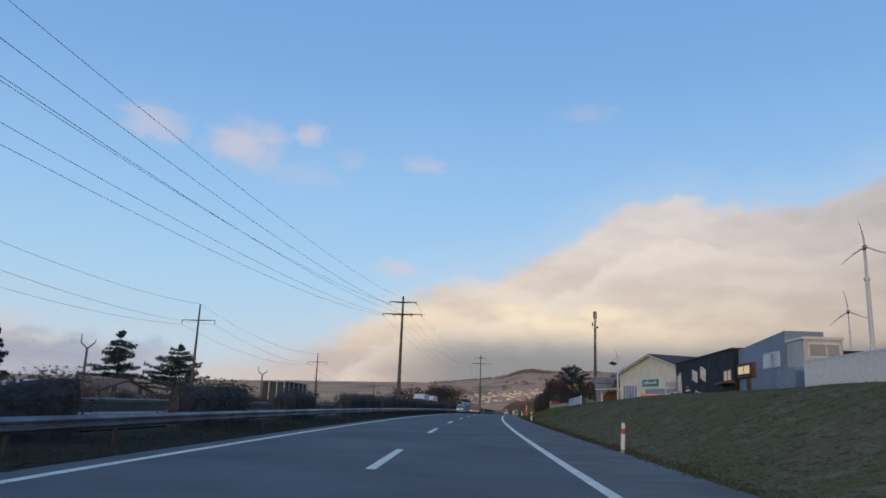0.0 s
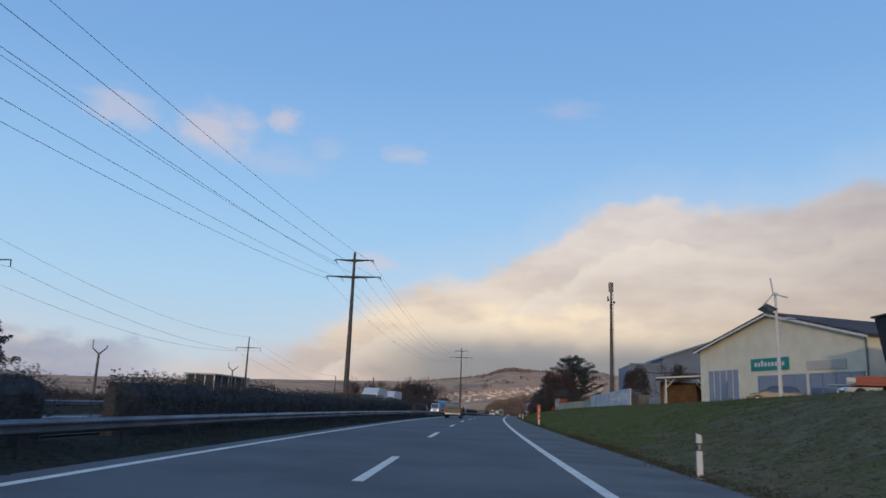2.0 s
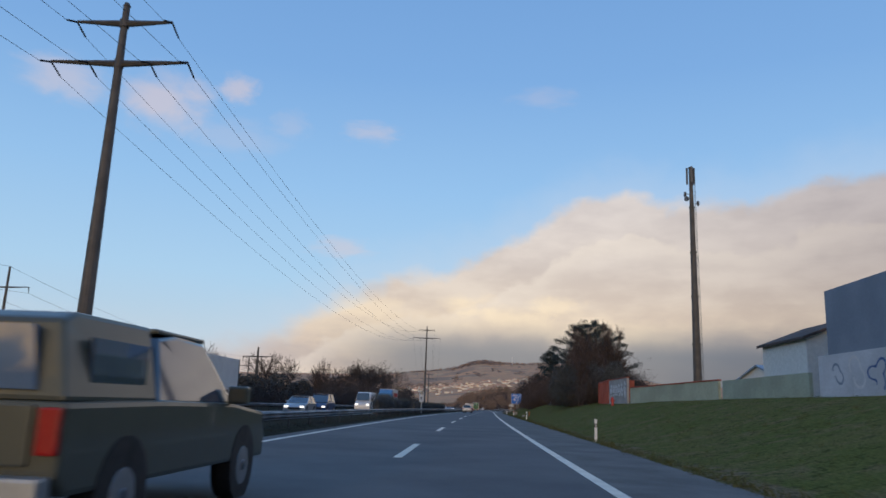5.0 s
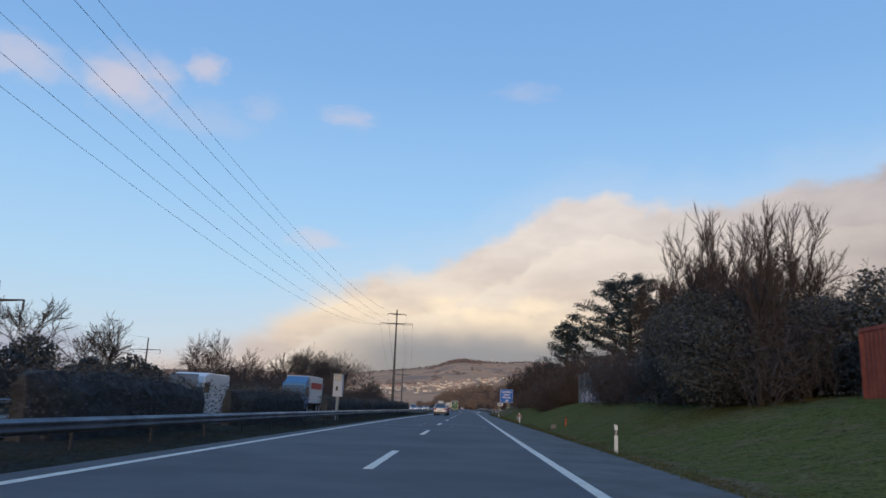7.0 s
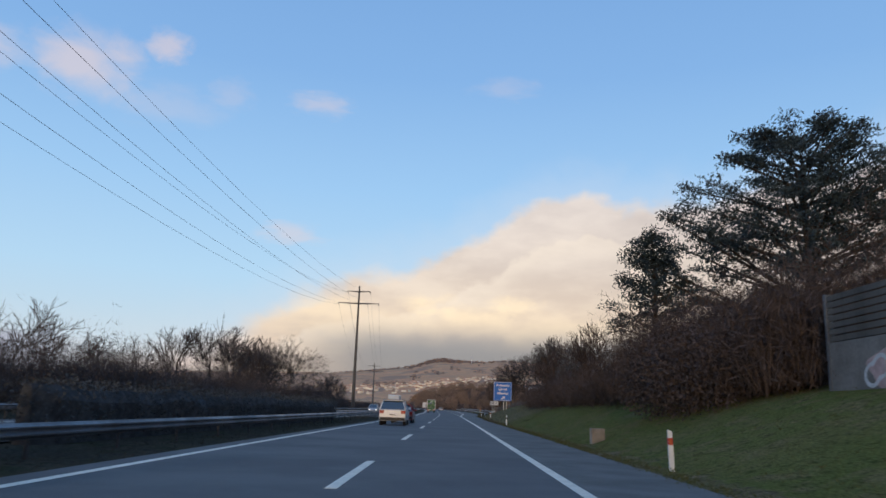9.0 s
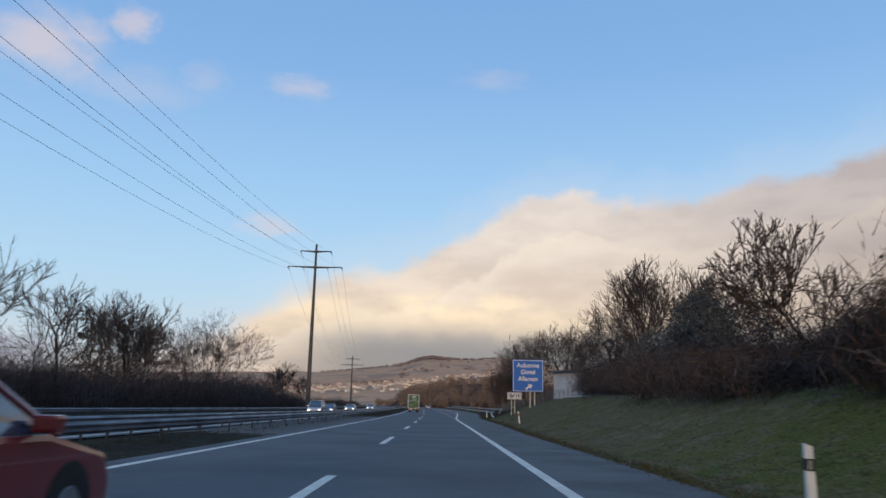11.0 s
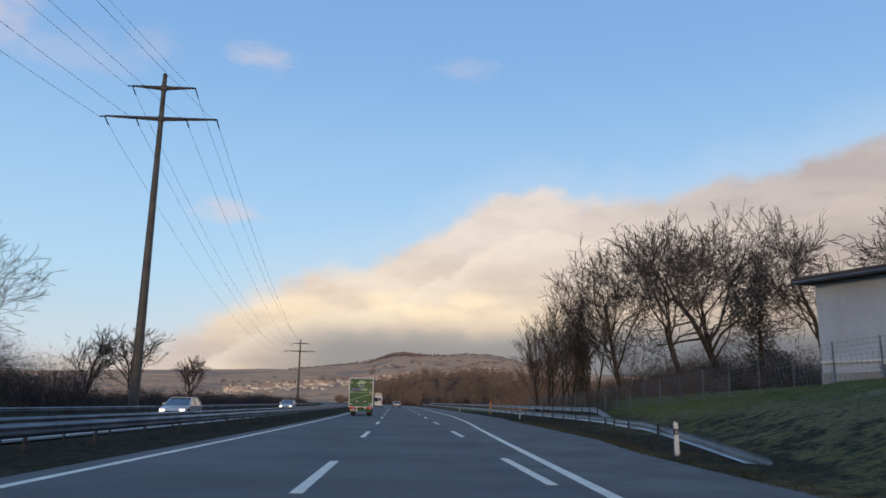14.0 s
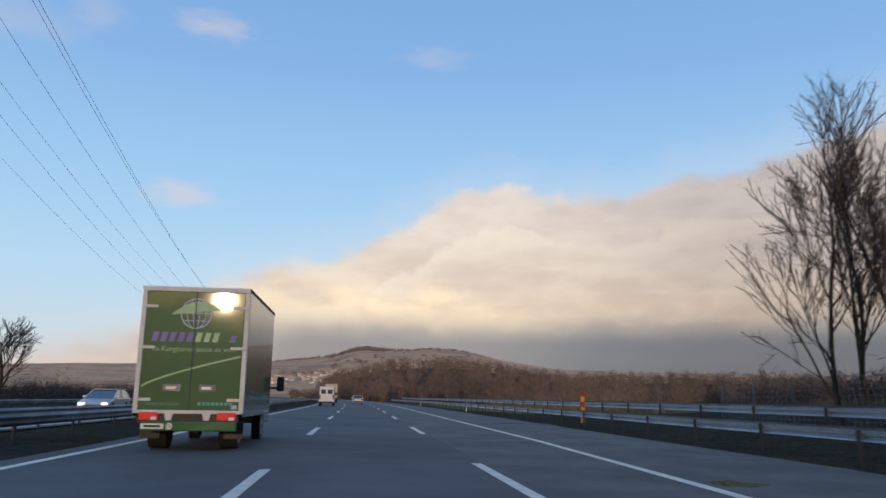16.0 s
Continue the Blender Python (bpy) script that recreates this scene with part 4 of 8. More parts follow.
def cedar(label, m, seed, height, radius, n, start=0.28):
    """An old cedar: rising limbs whose sides and ends carry ragged, slightly drooping tufts of needles."""
    rng = np.random.default_rng(seed)
    t = thing("cedar", label, "tree", m)
    part("trunk", tube((0, 0, -0.4), (0, 0, height * 0.86), height * 0.028, 0.06, 8), "bark", t)
    pts = []
    for k in range(n):
        f = start + (0.97 - start) * ((k + rng.random()) / n) ** 0.85
        env = radius * (1.0 - 0.72 * max(0, f - 0.4) ** 1.5 / 0.43) * rng.uniform(0.5, 1.08)
        a = k * 2.4 + rng.normal() * 0.4
        z0 = height * f - 0.22 * env
        end = np.array((math.cos(a) * env, math.sin(a) * env, z0 + env * rng.uniform(0.12, 0.42)))
        root = np.array((0, 0, z0 - 0.15 * env))
        part("limb", tube(root, end, 0.045 + 0.012 * env, 0.025, 5), "bark", t)
        side = np.array((-math.sin(a), math.cos(a), 0))
        for j in range(int(4 + env * 1.1)):
            w = 0.3 + 0.72 * rng.random() ** 0.8
            c = root + (end - root) * w + side * rng.normal() * 0.26 * env * (1.15 - w) + np.array((0, 0, rng.normal() * 0.22))
            g = rng.uniform(0.55, 1.0)
            q = np.clip(rng.normal(size=(int(66 * g), 3)), -1.7, 1.7) * np.array((0.50, 0.50, 0.20)) * g
            q[:, 2] -= 0.22 * np.hypot(q[:, 0], q[:, 1]) ** 1.3 - 0.12
            pts.append(q + c)
    v, f = cards(rng, np.concatenate(pts), 0.30, 3.4, 0.1)
    part("crown", soup("crown", v.tolist(), f.tolist(), "needle"), None, t)
    return t


def thicket(label, s0, s1, u0, u1, h0, h1, n, mat, seed, blades=70, spread=1.2, thick=0.028):
    """A bank of bare shrubs, grown together."""
    rng = np.random.default_rng(seed)
    chunks = []
    for k in range(n):
        s, u = rng.uniform(s0, s1), rng.uniform(u0, u1)
        h = rng.uniform(h0, h1) * (0.75 + 0.4 * noise.noise(Vector((s * 0.07, u * 0.1, seed))))
        base, h, sp = place(s, u), max(h, 0.8), rng.uniform(0.6, 1.2) * spread
        chunks.append(twigs(rng, base, h, sp, blades // 2, thick * 0.5, 0.5))
        c = np.array(base) + np.array((0, 0, h * 0.48)) + rng.normal(size=(int(blades * 1.5), 3)) * np.array((sp * 0.54, sp * 0.54, h * 0.23))
        chunks.append(slivers(rng, c, 0.62, 20.0, 0.35))
    v, f = gather(chunks)
    return tagged(part("thicket", soup("thicket", v, f, mat), None), label, "shrubs", kind="stuff")


def hedge(label, s0, s1, u, w, h, seed, mat="leaf_dark"):
    """A clipped hedge along the road."""
    rng = np.random.default_rng(seed)
    L = s1 - s0
    n = int(L * 430)
    s, a, b = rng.uniform(s0 - 0.2, s1 + 0.2, n), rng.random(n), rng.random(n)
    rough = np.array([0.22 * noise.noise(Vector((x * 0.35, 0, seed))) + 0.12 * noise.noise(Vector((x * 1.3, 1, seed))) for x in s])
    top = h * (1 + rough)
    on_top = rng.random(n) < 0.35
    z = np.where(on_top, top * (0.9 + 0.18 * rng.random(n) ** 2), top * (0.06 + 0.92 * a))
    du = np.where(on_top, (b - 0.5) * w, np.where(b < 0.6, 0.5, -0.5) * w * (0.8 + 0.3 * rng.random(n)))
    deep = (rng.random(n) < 0.12) | (np.minimum(s - s0, s1 - s) < 0.8)
    z = np.where(deep, top * (0.05 + 0.93 * rng.random(n)), z)
    du = np.where(deep, (rng.random(n) - 0.5) * w, du)
    pts = np.array([tuple(at(x, u + y, ground_z(x, u) + zz)) for x, y, zz in zip(s, du, z)])
    v, f = cards(rng, pts, 0.09, 2.0, 0.35)
    # solid filler added behind the leaves, coloured a little darker than they are
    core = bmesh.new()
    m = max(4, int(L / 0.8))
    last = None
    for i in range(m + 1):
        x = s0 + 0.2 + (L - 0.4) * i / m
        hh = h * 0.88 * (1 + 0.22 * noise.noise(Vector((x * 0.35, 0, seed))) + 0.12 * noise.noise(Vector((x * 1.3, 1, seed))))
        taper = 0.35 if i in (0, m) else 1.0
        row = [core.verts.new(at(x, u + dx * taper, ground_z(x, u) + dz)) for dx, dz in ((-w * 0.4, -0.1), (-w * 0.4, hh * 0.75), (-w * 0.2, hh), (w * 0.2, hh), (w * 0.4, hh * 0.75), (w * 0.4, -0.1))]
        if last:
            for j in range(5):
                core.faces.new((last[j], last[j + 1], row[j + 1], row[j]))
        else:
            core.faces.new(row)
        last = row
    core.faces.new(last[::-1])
    t = thing("hedge", label, "hedge", group="median hedges")
    part("leaves", soup("leaves", v.tolist(), f.tolist(), mat), None, t)
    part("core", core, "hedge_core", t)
    return t


# the median's hedges
for i, (a, b, h) in enumerate(((12, 19, 1.3), (25, 33, 1.45), (38, 46, 1.4), (55, 73, 1.45), (76, 112, 1.5), (114, 150, 1.55), (158, 170, 1.4), (214, 226, 1.6), (229, 243, 1.55), (251, 270, 1.4), (272, 318, 1.4))):
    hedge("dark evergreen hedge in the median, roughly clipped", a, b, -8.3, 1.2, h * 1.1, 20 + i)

# right-hand side, going along the road
leafy("thuja_shrub", "dense dark evergreen shrub by the works yard", "shrub", up(146, 19.5), [((0, 0, 1.8), (1.6, 1.5, 2.2)), ((0.5, 0.4, 3.2), (1.0, 0.9, 1.5)), ((-0.7, 0, 3.0), (0.7, 0.8, 1.1))], 9000, 0.15, "twig_dark", 41)
bare_tree("bare_tree", "small leafless tree beside the grey-blue hall", up(152, 24.0), 108, 5.6, 0.9, 0.12, upright=0.9, first=0.12, gnarl=0.22, twig=0.018)
leafy("evergreen_tree", "massive dark evergreen with a ragged crown on the bank", "tree", up(229, 13.6),
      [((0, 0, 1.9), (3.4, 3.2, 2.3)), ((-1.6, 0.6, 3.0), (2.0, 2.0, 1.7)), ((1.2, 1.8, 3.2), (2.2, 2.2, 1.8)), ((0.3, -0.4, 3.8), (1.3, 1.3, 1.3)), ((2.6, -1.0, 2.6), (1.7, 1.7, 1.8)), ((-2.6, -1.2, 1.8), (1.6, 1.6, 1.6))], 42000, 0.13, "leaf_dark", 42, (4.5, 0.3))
leafy("evergreen_tree", "second dark evergreen grown into its neighbour on the bank", "tree", up(236, 14.0),
      [((0, 0, 2.0), (3.2, 3.2, 2.6)), ((0.8, 1.2, 3.6), (1.8, 2.0, 1.7)), ((-1.4, 0.4, 3.2), (1.5, 1.6, 1.7))], 28000, 0.13, "leaf_dark", 43, (4.5, 0.3))
leafy("round_shrub", "low rounded leafless shrub on the bank", "shrub", up(284, 11.6), [((0, 0, 1.4), (2.3, 3.2, 1.9)), ((-0.4, 3.0, 1.2), (1.8, 2.4, 1.6))], 14000, 0.13, "twig", 44)
for k in range(5):
    part("stem", tube((0.3 * k - 0.6, 0.2 * k - 0.3, -0.3), (0.5 * k - 1.0, 0.5 * k - 0.8, 1.6), 0.05, 0.02, 6), "bark", bpy.data.objects["round_shrub"])
for k, (s, u, h) in enumerate(((226, 12.9, 7.8), (229, 13.3, 8.4), (232, 13.8, 9.2), (235, 14.2, 10.0), (238, 14.8, 10.4), (241.5, 15.0, 10.6), (245, 15.3, 10.6), (249, 15.6, 10.4), (253, 15.9, 10.4), (257, 16.2, 10.0),
                              (233, 16.6, 9.6), (237.5, 17.4, 10.4), (242, 18.0, 10.8), (247, 18.6, 10.8), (252, 19.0, 10.4), (234.5, 18.8, 9.6))):
    bare_tree("bare_tree", "leafless upright tree with dense fine twigs on the bank", up(s, u), 100 + k, h, 0.6, 0.15, ("bark", "twig"), upright=1.25, first=0.12, gnarl=0.16, group="row of upright bare trees", twig=0.014, levels=4, fine=560)
thicket("dark leafless shrubs below the row of trees", 224, 260, 12.5, 20, 3.0, 6.0, 420, "twig_dark", 51, 120, 1.5)
cedar("spreading blue-green cedar behind the noise wall", up(299.5, 23.8), 61, 17.2, 10.6, 96, 0.3)
cedar("smaller blue-green cedar at the end of the noise wall", up(306, 16.0), 62, 11.6, 3.6, 34, 0.4)
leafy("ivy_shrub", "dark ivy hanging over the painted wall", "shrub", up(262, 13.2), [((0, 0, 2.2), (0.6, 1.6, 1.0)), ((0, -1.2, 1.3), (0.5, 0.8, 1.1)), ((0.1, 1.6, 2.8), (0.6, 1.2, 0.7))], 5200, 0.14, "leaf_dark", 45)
thicket("purplish-brown leafless thicket along the bank", 279, 330, 11.8, 17, 2.6, 4.6, 430, "twig", 52, 90, 1.5)
thicket("tall purplish-brown leafless thicket before the noise wall", 279, 303, 12.6, 18, 6.2, 9.2, 250, "twig", 64, 120, 1.8)
thicket("purplish-brown leafless thicket along the bank", 326, 352, 11.6, 19, 2.5, 4.2, 200, "twig", 53, 90, 1.5)
for k, (s, u, h) in enumerate(((322, 14.5, 7.2), (329, 15.5, 6.4), (336, 14, 6.0))):
    bare_tree("bare_tree", "small leafless tree rising from the thicket", up(s, u), 130 + k, h, 0.8, 0.11, ("bark", "twig"), upright=1.0, first=0.15, group="small bare trees", twig=0.018)
leafy("thuja_shrub", "tall dark evergreen shrub beside the rust-red container", "shrub", up(224.0, 16.4), [((0, 0, 1.6), (1.7, 1.9, 2.0)), ((0.2, 0.2, 3.2), (1.0, 1.1, 1.3)), ((-0.9, 1.6, 1.9), (1.3, 1.6, 1.7))], 12000, 0.15, "leaf_dark", 49, (3.6, 0.14))
bare_tree("bare_tree", "broad many-stemmed leafless tree before the grey hall", up(367, 18.0), 140, 10.4, 1.0, 0.24, upright=1.0, first=0.06, gnarl=0.18, twig=0.02)
bare_tree("bare_tree", "many-stemmed leafless tree grown into its neighbour", up(370.5, 19.6), 143, 10.2, 1.0, 0.2, upright=1.0, first=0.06, gnarl=0.18, twig=0.02)
bare_tree("bare_tree", "leafless tree at the corner of the grey hall", up(381.5, 18.8), 145, 8.4, 0.9, 0.18, upright=0.9, first=0.1, gnarl=0.2, twig=0.018)
bare_tree("bare_tree", "many-stemmed leafless tree grown into its neighbour", up(364.5, 19.4), 144, 9.4, 0.95, 0.2, upright=1.0, first=0.06, gnarl=0.18, twig=0.02)
leafy("evergreen_shrub", "dark evergreen shrubs under the bare trees", "shrub", up(361, 16.8), [((0, 0, 1.6), (2.4, 4.5, 2.2)), ((1, 5, 1.2), (2.0, 3.0, 1.8))], 16000, 0.16, "leaf_dark", 46)
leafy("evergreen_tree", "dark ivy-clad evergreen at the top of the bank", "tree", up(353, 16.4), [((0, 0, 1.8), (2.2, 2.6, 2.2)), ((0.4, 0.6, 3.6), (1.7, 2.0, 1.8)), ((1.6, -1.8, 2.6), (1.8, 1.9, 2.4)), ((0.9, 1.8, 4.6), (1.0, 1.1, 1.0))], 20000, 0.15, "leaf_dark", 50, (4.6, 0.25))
for k in range(6):
    part("stem", tube((0.25 * k - 0.6, 1.1 * k - 1.5, -0.3), (0.4 * k - 1.0, 1.2 * k - 1.8, 1.9), 0.06, 0.02, 6), "bark", bpy.data.objects["evergreen_shrub"])
thicket("dark brushwood below the grey hall", 354, 368, 14.5, 19.5, 1.2, 2.6, 80, "twig_dark", 54, 70, 1.3)
thicket("dark tangled shrubs between the bare trees and the annex", 360, 381, 15.0, 19.5, 2.6, 5.2, 170, "twig_dark", 68, 120, 1.5)

# the oaks at the slip road
for k, (s, u, h, sp, r) in enumerate(((459.6, 28.0, 17.0, 1.0, 0.42), (456, 24.0, 14.2, 0.95, 0.34), (461, 20.2, 13.4, 0.95, 0.32), (452, 32.5, 13.8, 1.0, 0.34), (446, 37, 12.6, 0.95, 0.3), (466, 31, 15.6, 0.95, 0.32))):
    bare_tree("oak", "old leafless oak with crooked limbs behind the fence", up(s, u), 150 + k, h + 0.8, sp * 0.95, r, ("bark", "twig_dark"), upright=0.7, first=0.34, gnarl=0.34, group="leafless oaks", twig=0.022)
for k, (s, u, h) in enumerate(((464, 16.6, 9.6), (468, 15.2, 9.0), (472, 17.5, 10.5), (476, 19.5, 12.5), (478, 16.2, 10.2), (470, 20.5, 11.5), (474, 24, 12), (487, 23.5, 15.0), (466, 18.4, 11.0), (470.5, 16.0, 10.6), (474, 15.6, 9.8), (480, 18.4, 11.0))):
    bare_tree("bare_tree", "slender leafless tree with drooping twigs behind the guard rail", up(s, u), 170 + k, h + 0.6, 0.62, 0.12, ("bark", "twig"), upright=1.2, first=0.14, gnarl=0.2, group="slender bare trees", twig=0.014, fine=230, levels=4)
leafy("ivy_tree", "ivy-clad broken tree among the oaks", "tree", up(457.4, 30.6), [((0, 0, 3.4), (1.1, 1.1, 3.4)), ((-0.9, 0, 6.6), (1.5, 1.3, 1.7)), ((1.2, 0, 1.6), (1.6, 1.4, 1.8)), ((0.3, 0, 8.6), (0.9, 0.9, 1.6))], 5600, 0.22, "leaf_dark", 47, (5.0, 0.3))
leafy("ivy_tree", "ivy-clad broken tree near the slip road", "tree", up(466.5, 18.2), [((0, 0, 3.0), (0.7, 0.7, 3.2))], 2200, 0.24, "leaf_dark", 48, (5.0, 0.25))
thicket("low brown brushwood behind the fence", 440, 500, 19, 36, 1.0, 2.4, 220, "twig", 55, 60, 1.2)
thicket("tangled leafless undergrowth below the oaks", 452, 486, 23, 42, 3.2, 6.6, 150, "twig_dark", 67, 80, 1.9)

# left-hand side
layered("spruce", "dark conical spruce beyond the opposite carriageway", up(150.5, -78.7), 63, 14.6, 9.5, 16, "needle", droop=0.16, start=0.06, size=0.5, per=200)
layered("cedar", "dark spreading cedar beyond the opposite carriageway", up(139, -60), 64, 10.6, 9.0, 13, "needle", droop=-0.02, start=0.15, size=0.45, per=210)
layered("spruce", "tall dark fir beyond the opposite carriageway", up(122, -86), 65, 13, 4.2, 13, "needle", droop=0.12, start=0.08, size=0.5, per=170)
for k, (s, u, w, h) in enumerate(((224, -28, 3.2, 3.0), (231, -29, 3.0, 2.8), (246, -28.6, 2.8, 3.6), (252.5, -27.5, 1.6, 2.8), (239, -30, 2.6, 3.2), (262, -29, 2.4, 3.4), (268, -30, 2.4, 3.0))):
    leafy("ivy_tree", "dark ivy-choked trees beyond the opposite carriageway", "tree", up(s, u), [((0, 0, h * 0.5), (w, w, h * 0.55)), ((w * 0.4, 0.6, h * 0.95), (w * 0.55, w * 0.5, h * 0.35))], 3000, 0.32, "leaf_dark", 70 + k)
for k, (s, u, h) in enumerate(((233, -32, 8.2), (240, -34, 7.4), (252, -32, 8.4), (262, -31, 8.6), (286, -31, 9.4), (297, -33, 10.6), (306, -36, 8.0), (318, -36, 9.8), (328, -38, 9.2), (337, -36, 8.6), (347, -38, 9.0), (275, -37, 7.8))):
    bare_tree("bare_tree", "leafless young tree beyond the opposite carriageway", up(s, u), 200 + k, h, 0.85, 0.12, ("bark", "twig"), upright=0.9, first=0.15, group="bare trees across the road", twig=0.02, levels=4, fine=420)
for k, (s, u, h, sp) in enumerate(((377, -37.5, 15.8, 1.0), (388, -36.5, 13.5, 0.95), (399, -34.5, 14.2, 0.95), (368, -40, 12.5, 0.9), (469, -43, 21.0, 1.6), (462, -47, 17.0, 1.4), (426, -49, 18.6, 1.2), (433, -46, 16.0, 1.1), (412, -40, 13.0, 0.9), (494, -37, 10.5, 0.9), (511, -37, 12.5, 0.95), (545, -38, 10.0, 0.9))):
    bare_tree("bare_tree", "large rounded leafless tree beyond the opposite carriageway", up(s, u), 220 + k, h, sp, 0.3, ("bark", "twig_dark"), upright=0.75, first=0.1, gnarl=0.2, group="large bare trees across the road", twig=0.030, levels=5 if 3 < k < 8 else 4, fine=1100 if 3 < k < 8 else 480)
thicket("leafless hedgerow beyond the opposite carriageway", 205, 300, -36, -25, 2.4, 5.4, 380, "twig_dark", 56, 90, 1.6)
thicket("tall leafless hedgerow beyond the opposite carriageway", 285, 350, -38, -25, 4.4, 8.2, 420, "twig_dark", 66, 110, 1.9)
thicket("leafless hedgerow beyond the opposite carriageway", 345, 470, -42, -26.5, 4.6, 8.4, 760, "twig_dark", 57, 120, 1.9)
thicket("leafless hedgerow beyond the opposite carriageway", 470, 700, -46, -27, 2.0, 4.6, 380, "twig_dark", 58, 80, 1.8, 0.05)
thicket("leafless hedgerow beyond the opposite carriageway", 0, 205, -60, -34, 1.0, 2.6, 420, "twig_dark", 59, 60, 1.5)


# ---------------------------------------------------------------- buildings
def plain(name, c, rough=0.7, metal=0.0, vary=0.12, **kw):
    M[name] = material(name.replace("_", " "), c, rough, metal, vary, **kw)


plain("cream_wall", (0.80, 0.75, 0.59), 0.85, scale=0.5, fine=12)
plain("roof_brown", (0.085, 0.065, 0.06), 0.85, scale=0.6, fine=8, vary=0.3)
plain("trim_white", (0.74, 0.73, 0.70), 0.6)
plain("panel_blue", (0.20, 0.27, 0.37), 0.45, scale=0.4, fine=6)
plain("wall_blue", (0.165, 0.21, 0.285), 0.6, scale=0.3, fine=6)
plain("wall_grey", (0.50, 0.54, 0.60), 0.75, scale=0.3, fine=8, vary=0.2)
plain("cladding_black", (0.017, 0.018, 0.022), 0.8, scale=0.6, fine=14)
plain("cladding_slate", (0.24, 0.28, 0.36), 0.65, scale=0.4, fine=10)
plain("render_beige", (0.56, 0.52, 0.47), 0.85, scale=0.4, fine=10)
plain("teal", (0.02, 0.26, 0.25), 0.5)
plain("rust_red", (0.32, 0.075, 0.045), 0.7, scale=0.7, fine=9, vary=0.3)
plain("sage", (0.33, 0.38, 0.30), 0.85, scale=0.4, fine=7, vary=0.2)
plain("concrete", (0.36, 0.35, 0.34), 0.9, scale=0.5, fine=9, vary=0.25, bump=0.3)
plain("timber_grey", (0.20, 0.19, 0.18), 0.9, scale=0.8, fine=10, vary=0.3, bump=0.3)
plain("noise_concrete", (0.21, 0.20, 0.19), 0.9, scale=0.5, fine=9, vary=0.35, bump=0.3)
plain("timber_dark", (0.115, 0.108, 0.10), 0.9, scale=0.8, fine=10, vary=0.35, bump=0.3)
plain("timber_brown", (0.16, 0.10, 0.065), 0.85, scale=0.8, fine=10, vary=0.3)
plain("spray_silver", (0.55, 0.57, 0.60), 0.5)
plain("spray_black", (0.02, 0.02, 0.022), 0.6)
plain("spray_blue", (0.06, 0.12, 0.30), 0.6, vary=0.3)
plain("spray_pink", (0.50, 0.36, 0.36), 0.6, vary=0.3)
plain("spray_teal", (0.10, 0.25, 0.30), 0.6, vary=0.3)
plain("orange_paint", (0.62, 0.12, 0.035), 0.5, vary=0.15)
plain("red_paint", (0.50, 0.035, 0.03), 0.45)
plain("blue_sign", (0.012, 0.155, 0.56), 0.45, vary=0.08)
plain("yellow_paint", (0.75, 0.42, 0.03), 0.5)
plain("roof_tile", (0.20, 0.11, 0.075), 0.85, vary=0.3)
plain("dark_wall", (0.045, 0.055, 0.085), 0.7, vary=0.2)
plain("reflector_red", (0.55, 0.04, 0.03), 0.3)
plain("stone", (0.30, 0.27, 0.24), 0.9, vary=0.25, bump=0.3)
# warm tone of this pane is emission; no lamp stands behind it
M["warm_window"] = glow("warm glowing pane", (1.0, 0.70, 0.36), 0.35)


def glass(name, tint, rough=0.05):
    m = bpy.data.materials.new(name)
    m.use_nodes = True
    b = m.node_tree.nodes["Principled BSDF"]
    b.inputs["Base Color"].default_value = (*tint, 1)
    b.inputs["Roughness"].default_value = rough
    b.inputs["Specular IOR Level"].default_value = 0.9
    b.inputs["Coat Weight"].default_value = 0.6
    b.inputs["Coat Roughness"].default_value = 0.03
    return m


M["glass"] = glass("dark window glass", (0.05, 0.075, 0.11))
M["glass_blue"] = glass("blue window glass", (0.12, 0.18, 0.27))


def span(p0, p1, z=None):
    """A frame whose x runs from p0 to p1, y away to the back and z up."""
    a, b = Vector(p0), Vector(p1)
    if z is not None:
        a.z = b.z = z
    x = Vector((b.x - a.x, b.y - a.y, 0))
    w = x.length
    x.normalize()
    y = Vector((0, 0, 1)).cross(x)
    m = Matrix(((x.x, y.x, 0, a.x), (x.y, y.y, 0, a.y), (0, 0, 1, a.z), (0, 0, 0, 1)))
    return m, w


def window(parent, x0, x1, z0, z1, y=0.0, frame_mat="trim_white", pane="glass", w=0.07, bars=1, name="window"):
    """A window on a wall at y: frame, glazing bars and pane."""
    bm = bmesh.new()
    for lo, hi in (((x0, y - 0.05, z0), (x1, y + 0.02, z0 + w)), ((x0, y - 0.05, z1 - w), (x1, y + 0.02, z1)),
                   ((x0, y - 0.05, z0 + w), (x0 + w, y + 0.02, z1 - w)), ((x1 - w, y - 0.05, z0 + w), (x1, y + 0.02, z1 - w))):
        add_box(bm, lo, hi)
    for k in range(1, bars + 1):
        c = x0 + (x1 - x0) * k / (bars + 1)
        add_box(bm, (c - w * 0.35, y - 0.045, z0 + w), (c + w * 0.35, y + 0.02, z1 - w))
    f = part(name, bm, frame_mat, parent)
    part("pane", box((x0 + w * 0.5, y - 0.02, z0 + w * 0.5), (x1 - w * 0.5, y - 0.006, z1 - w * 0.5)), pane, f)
    return f


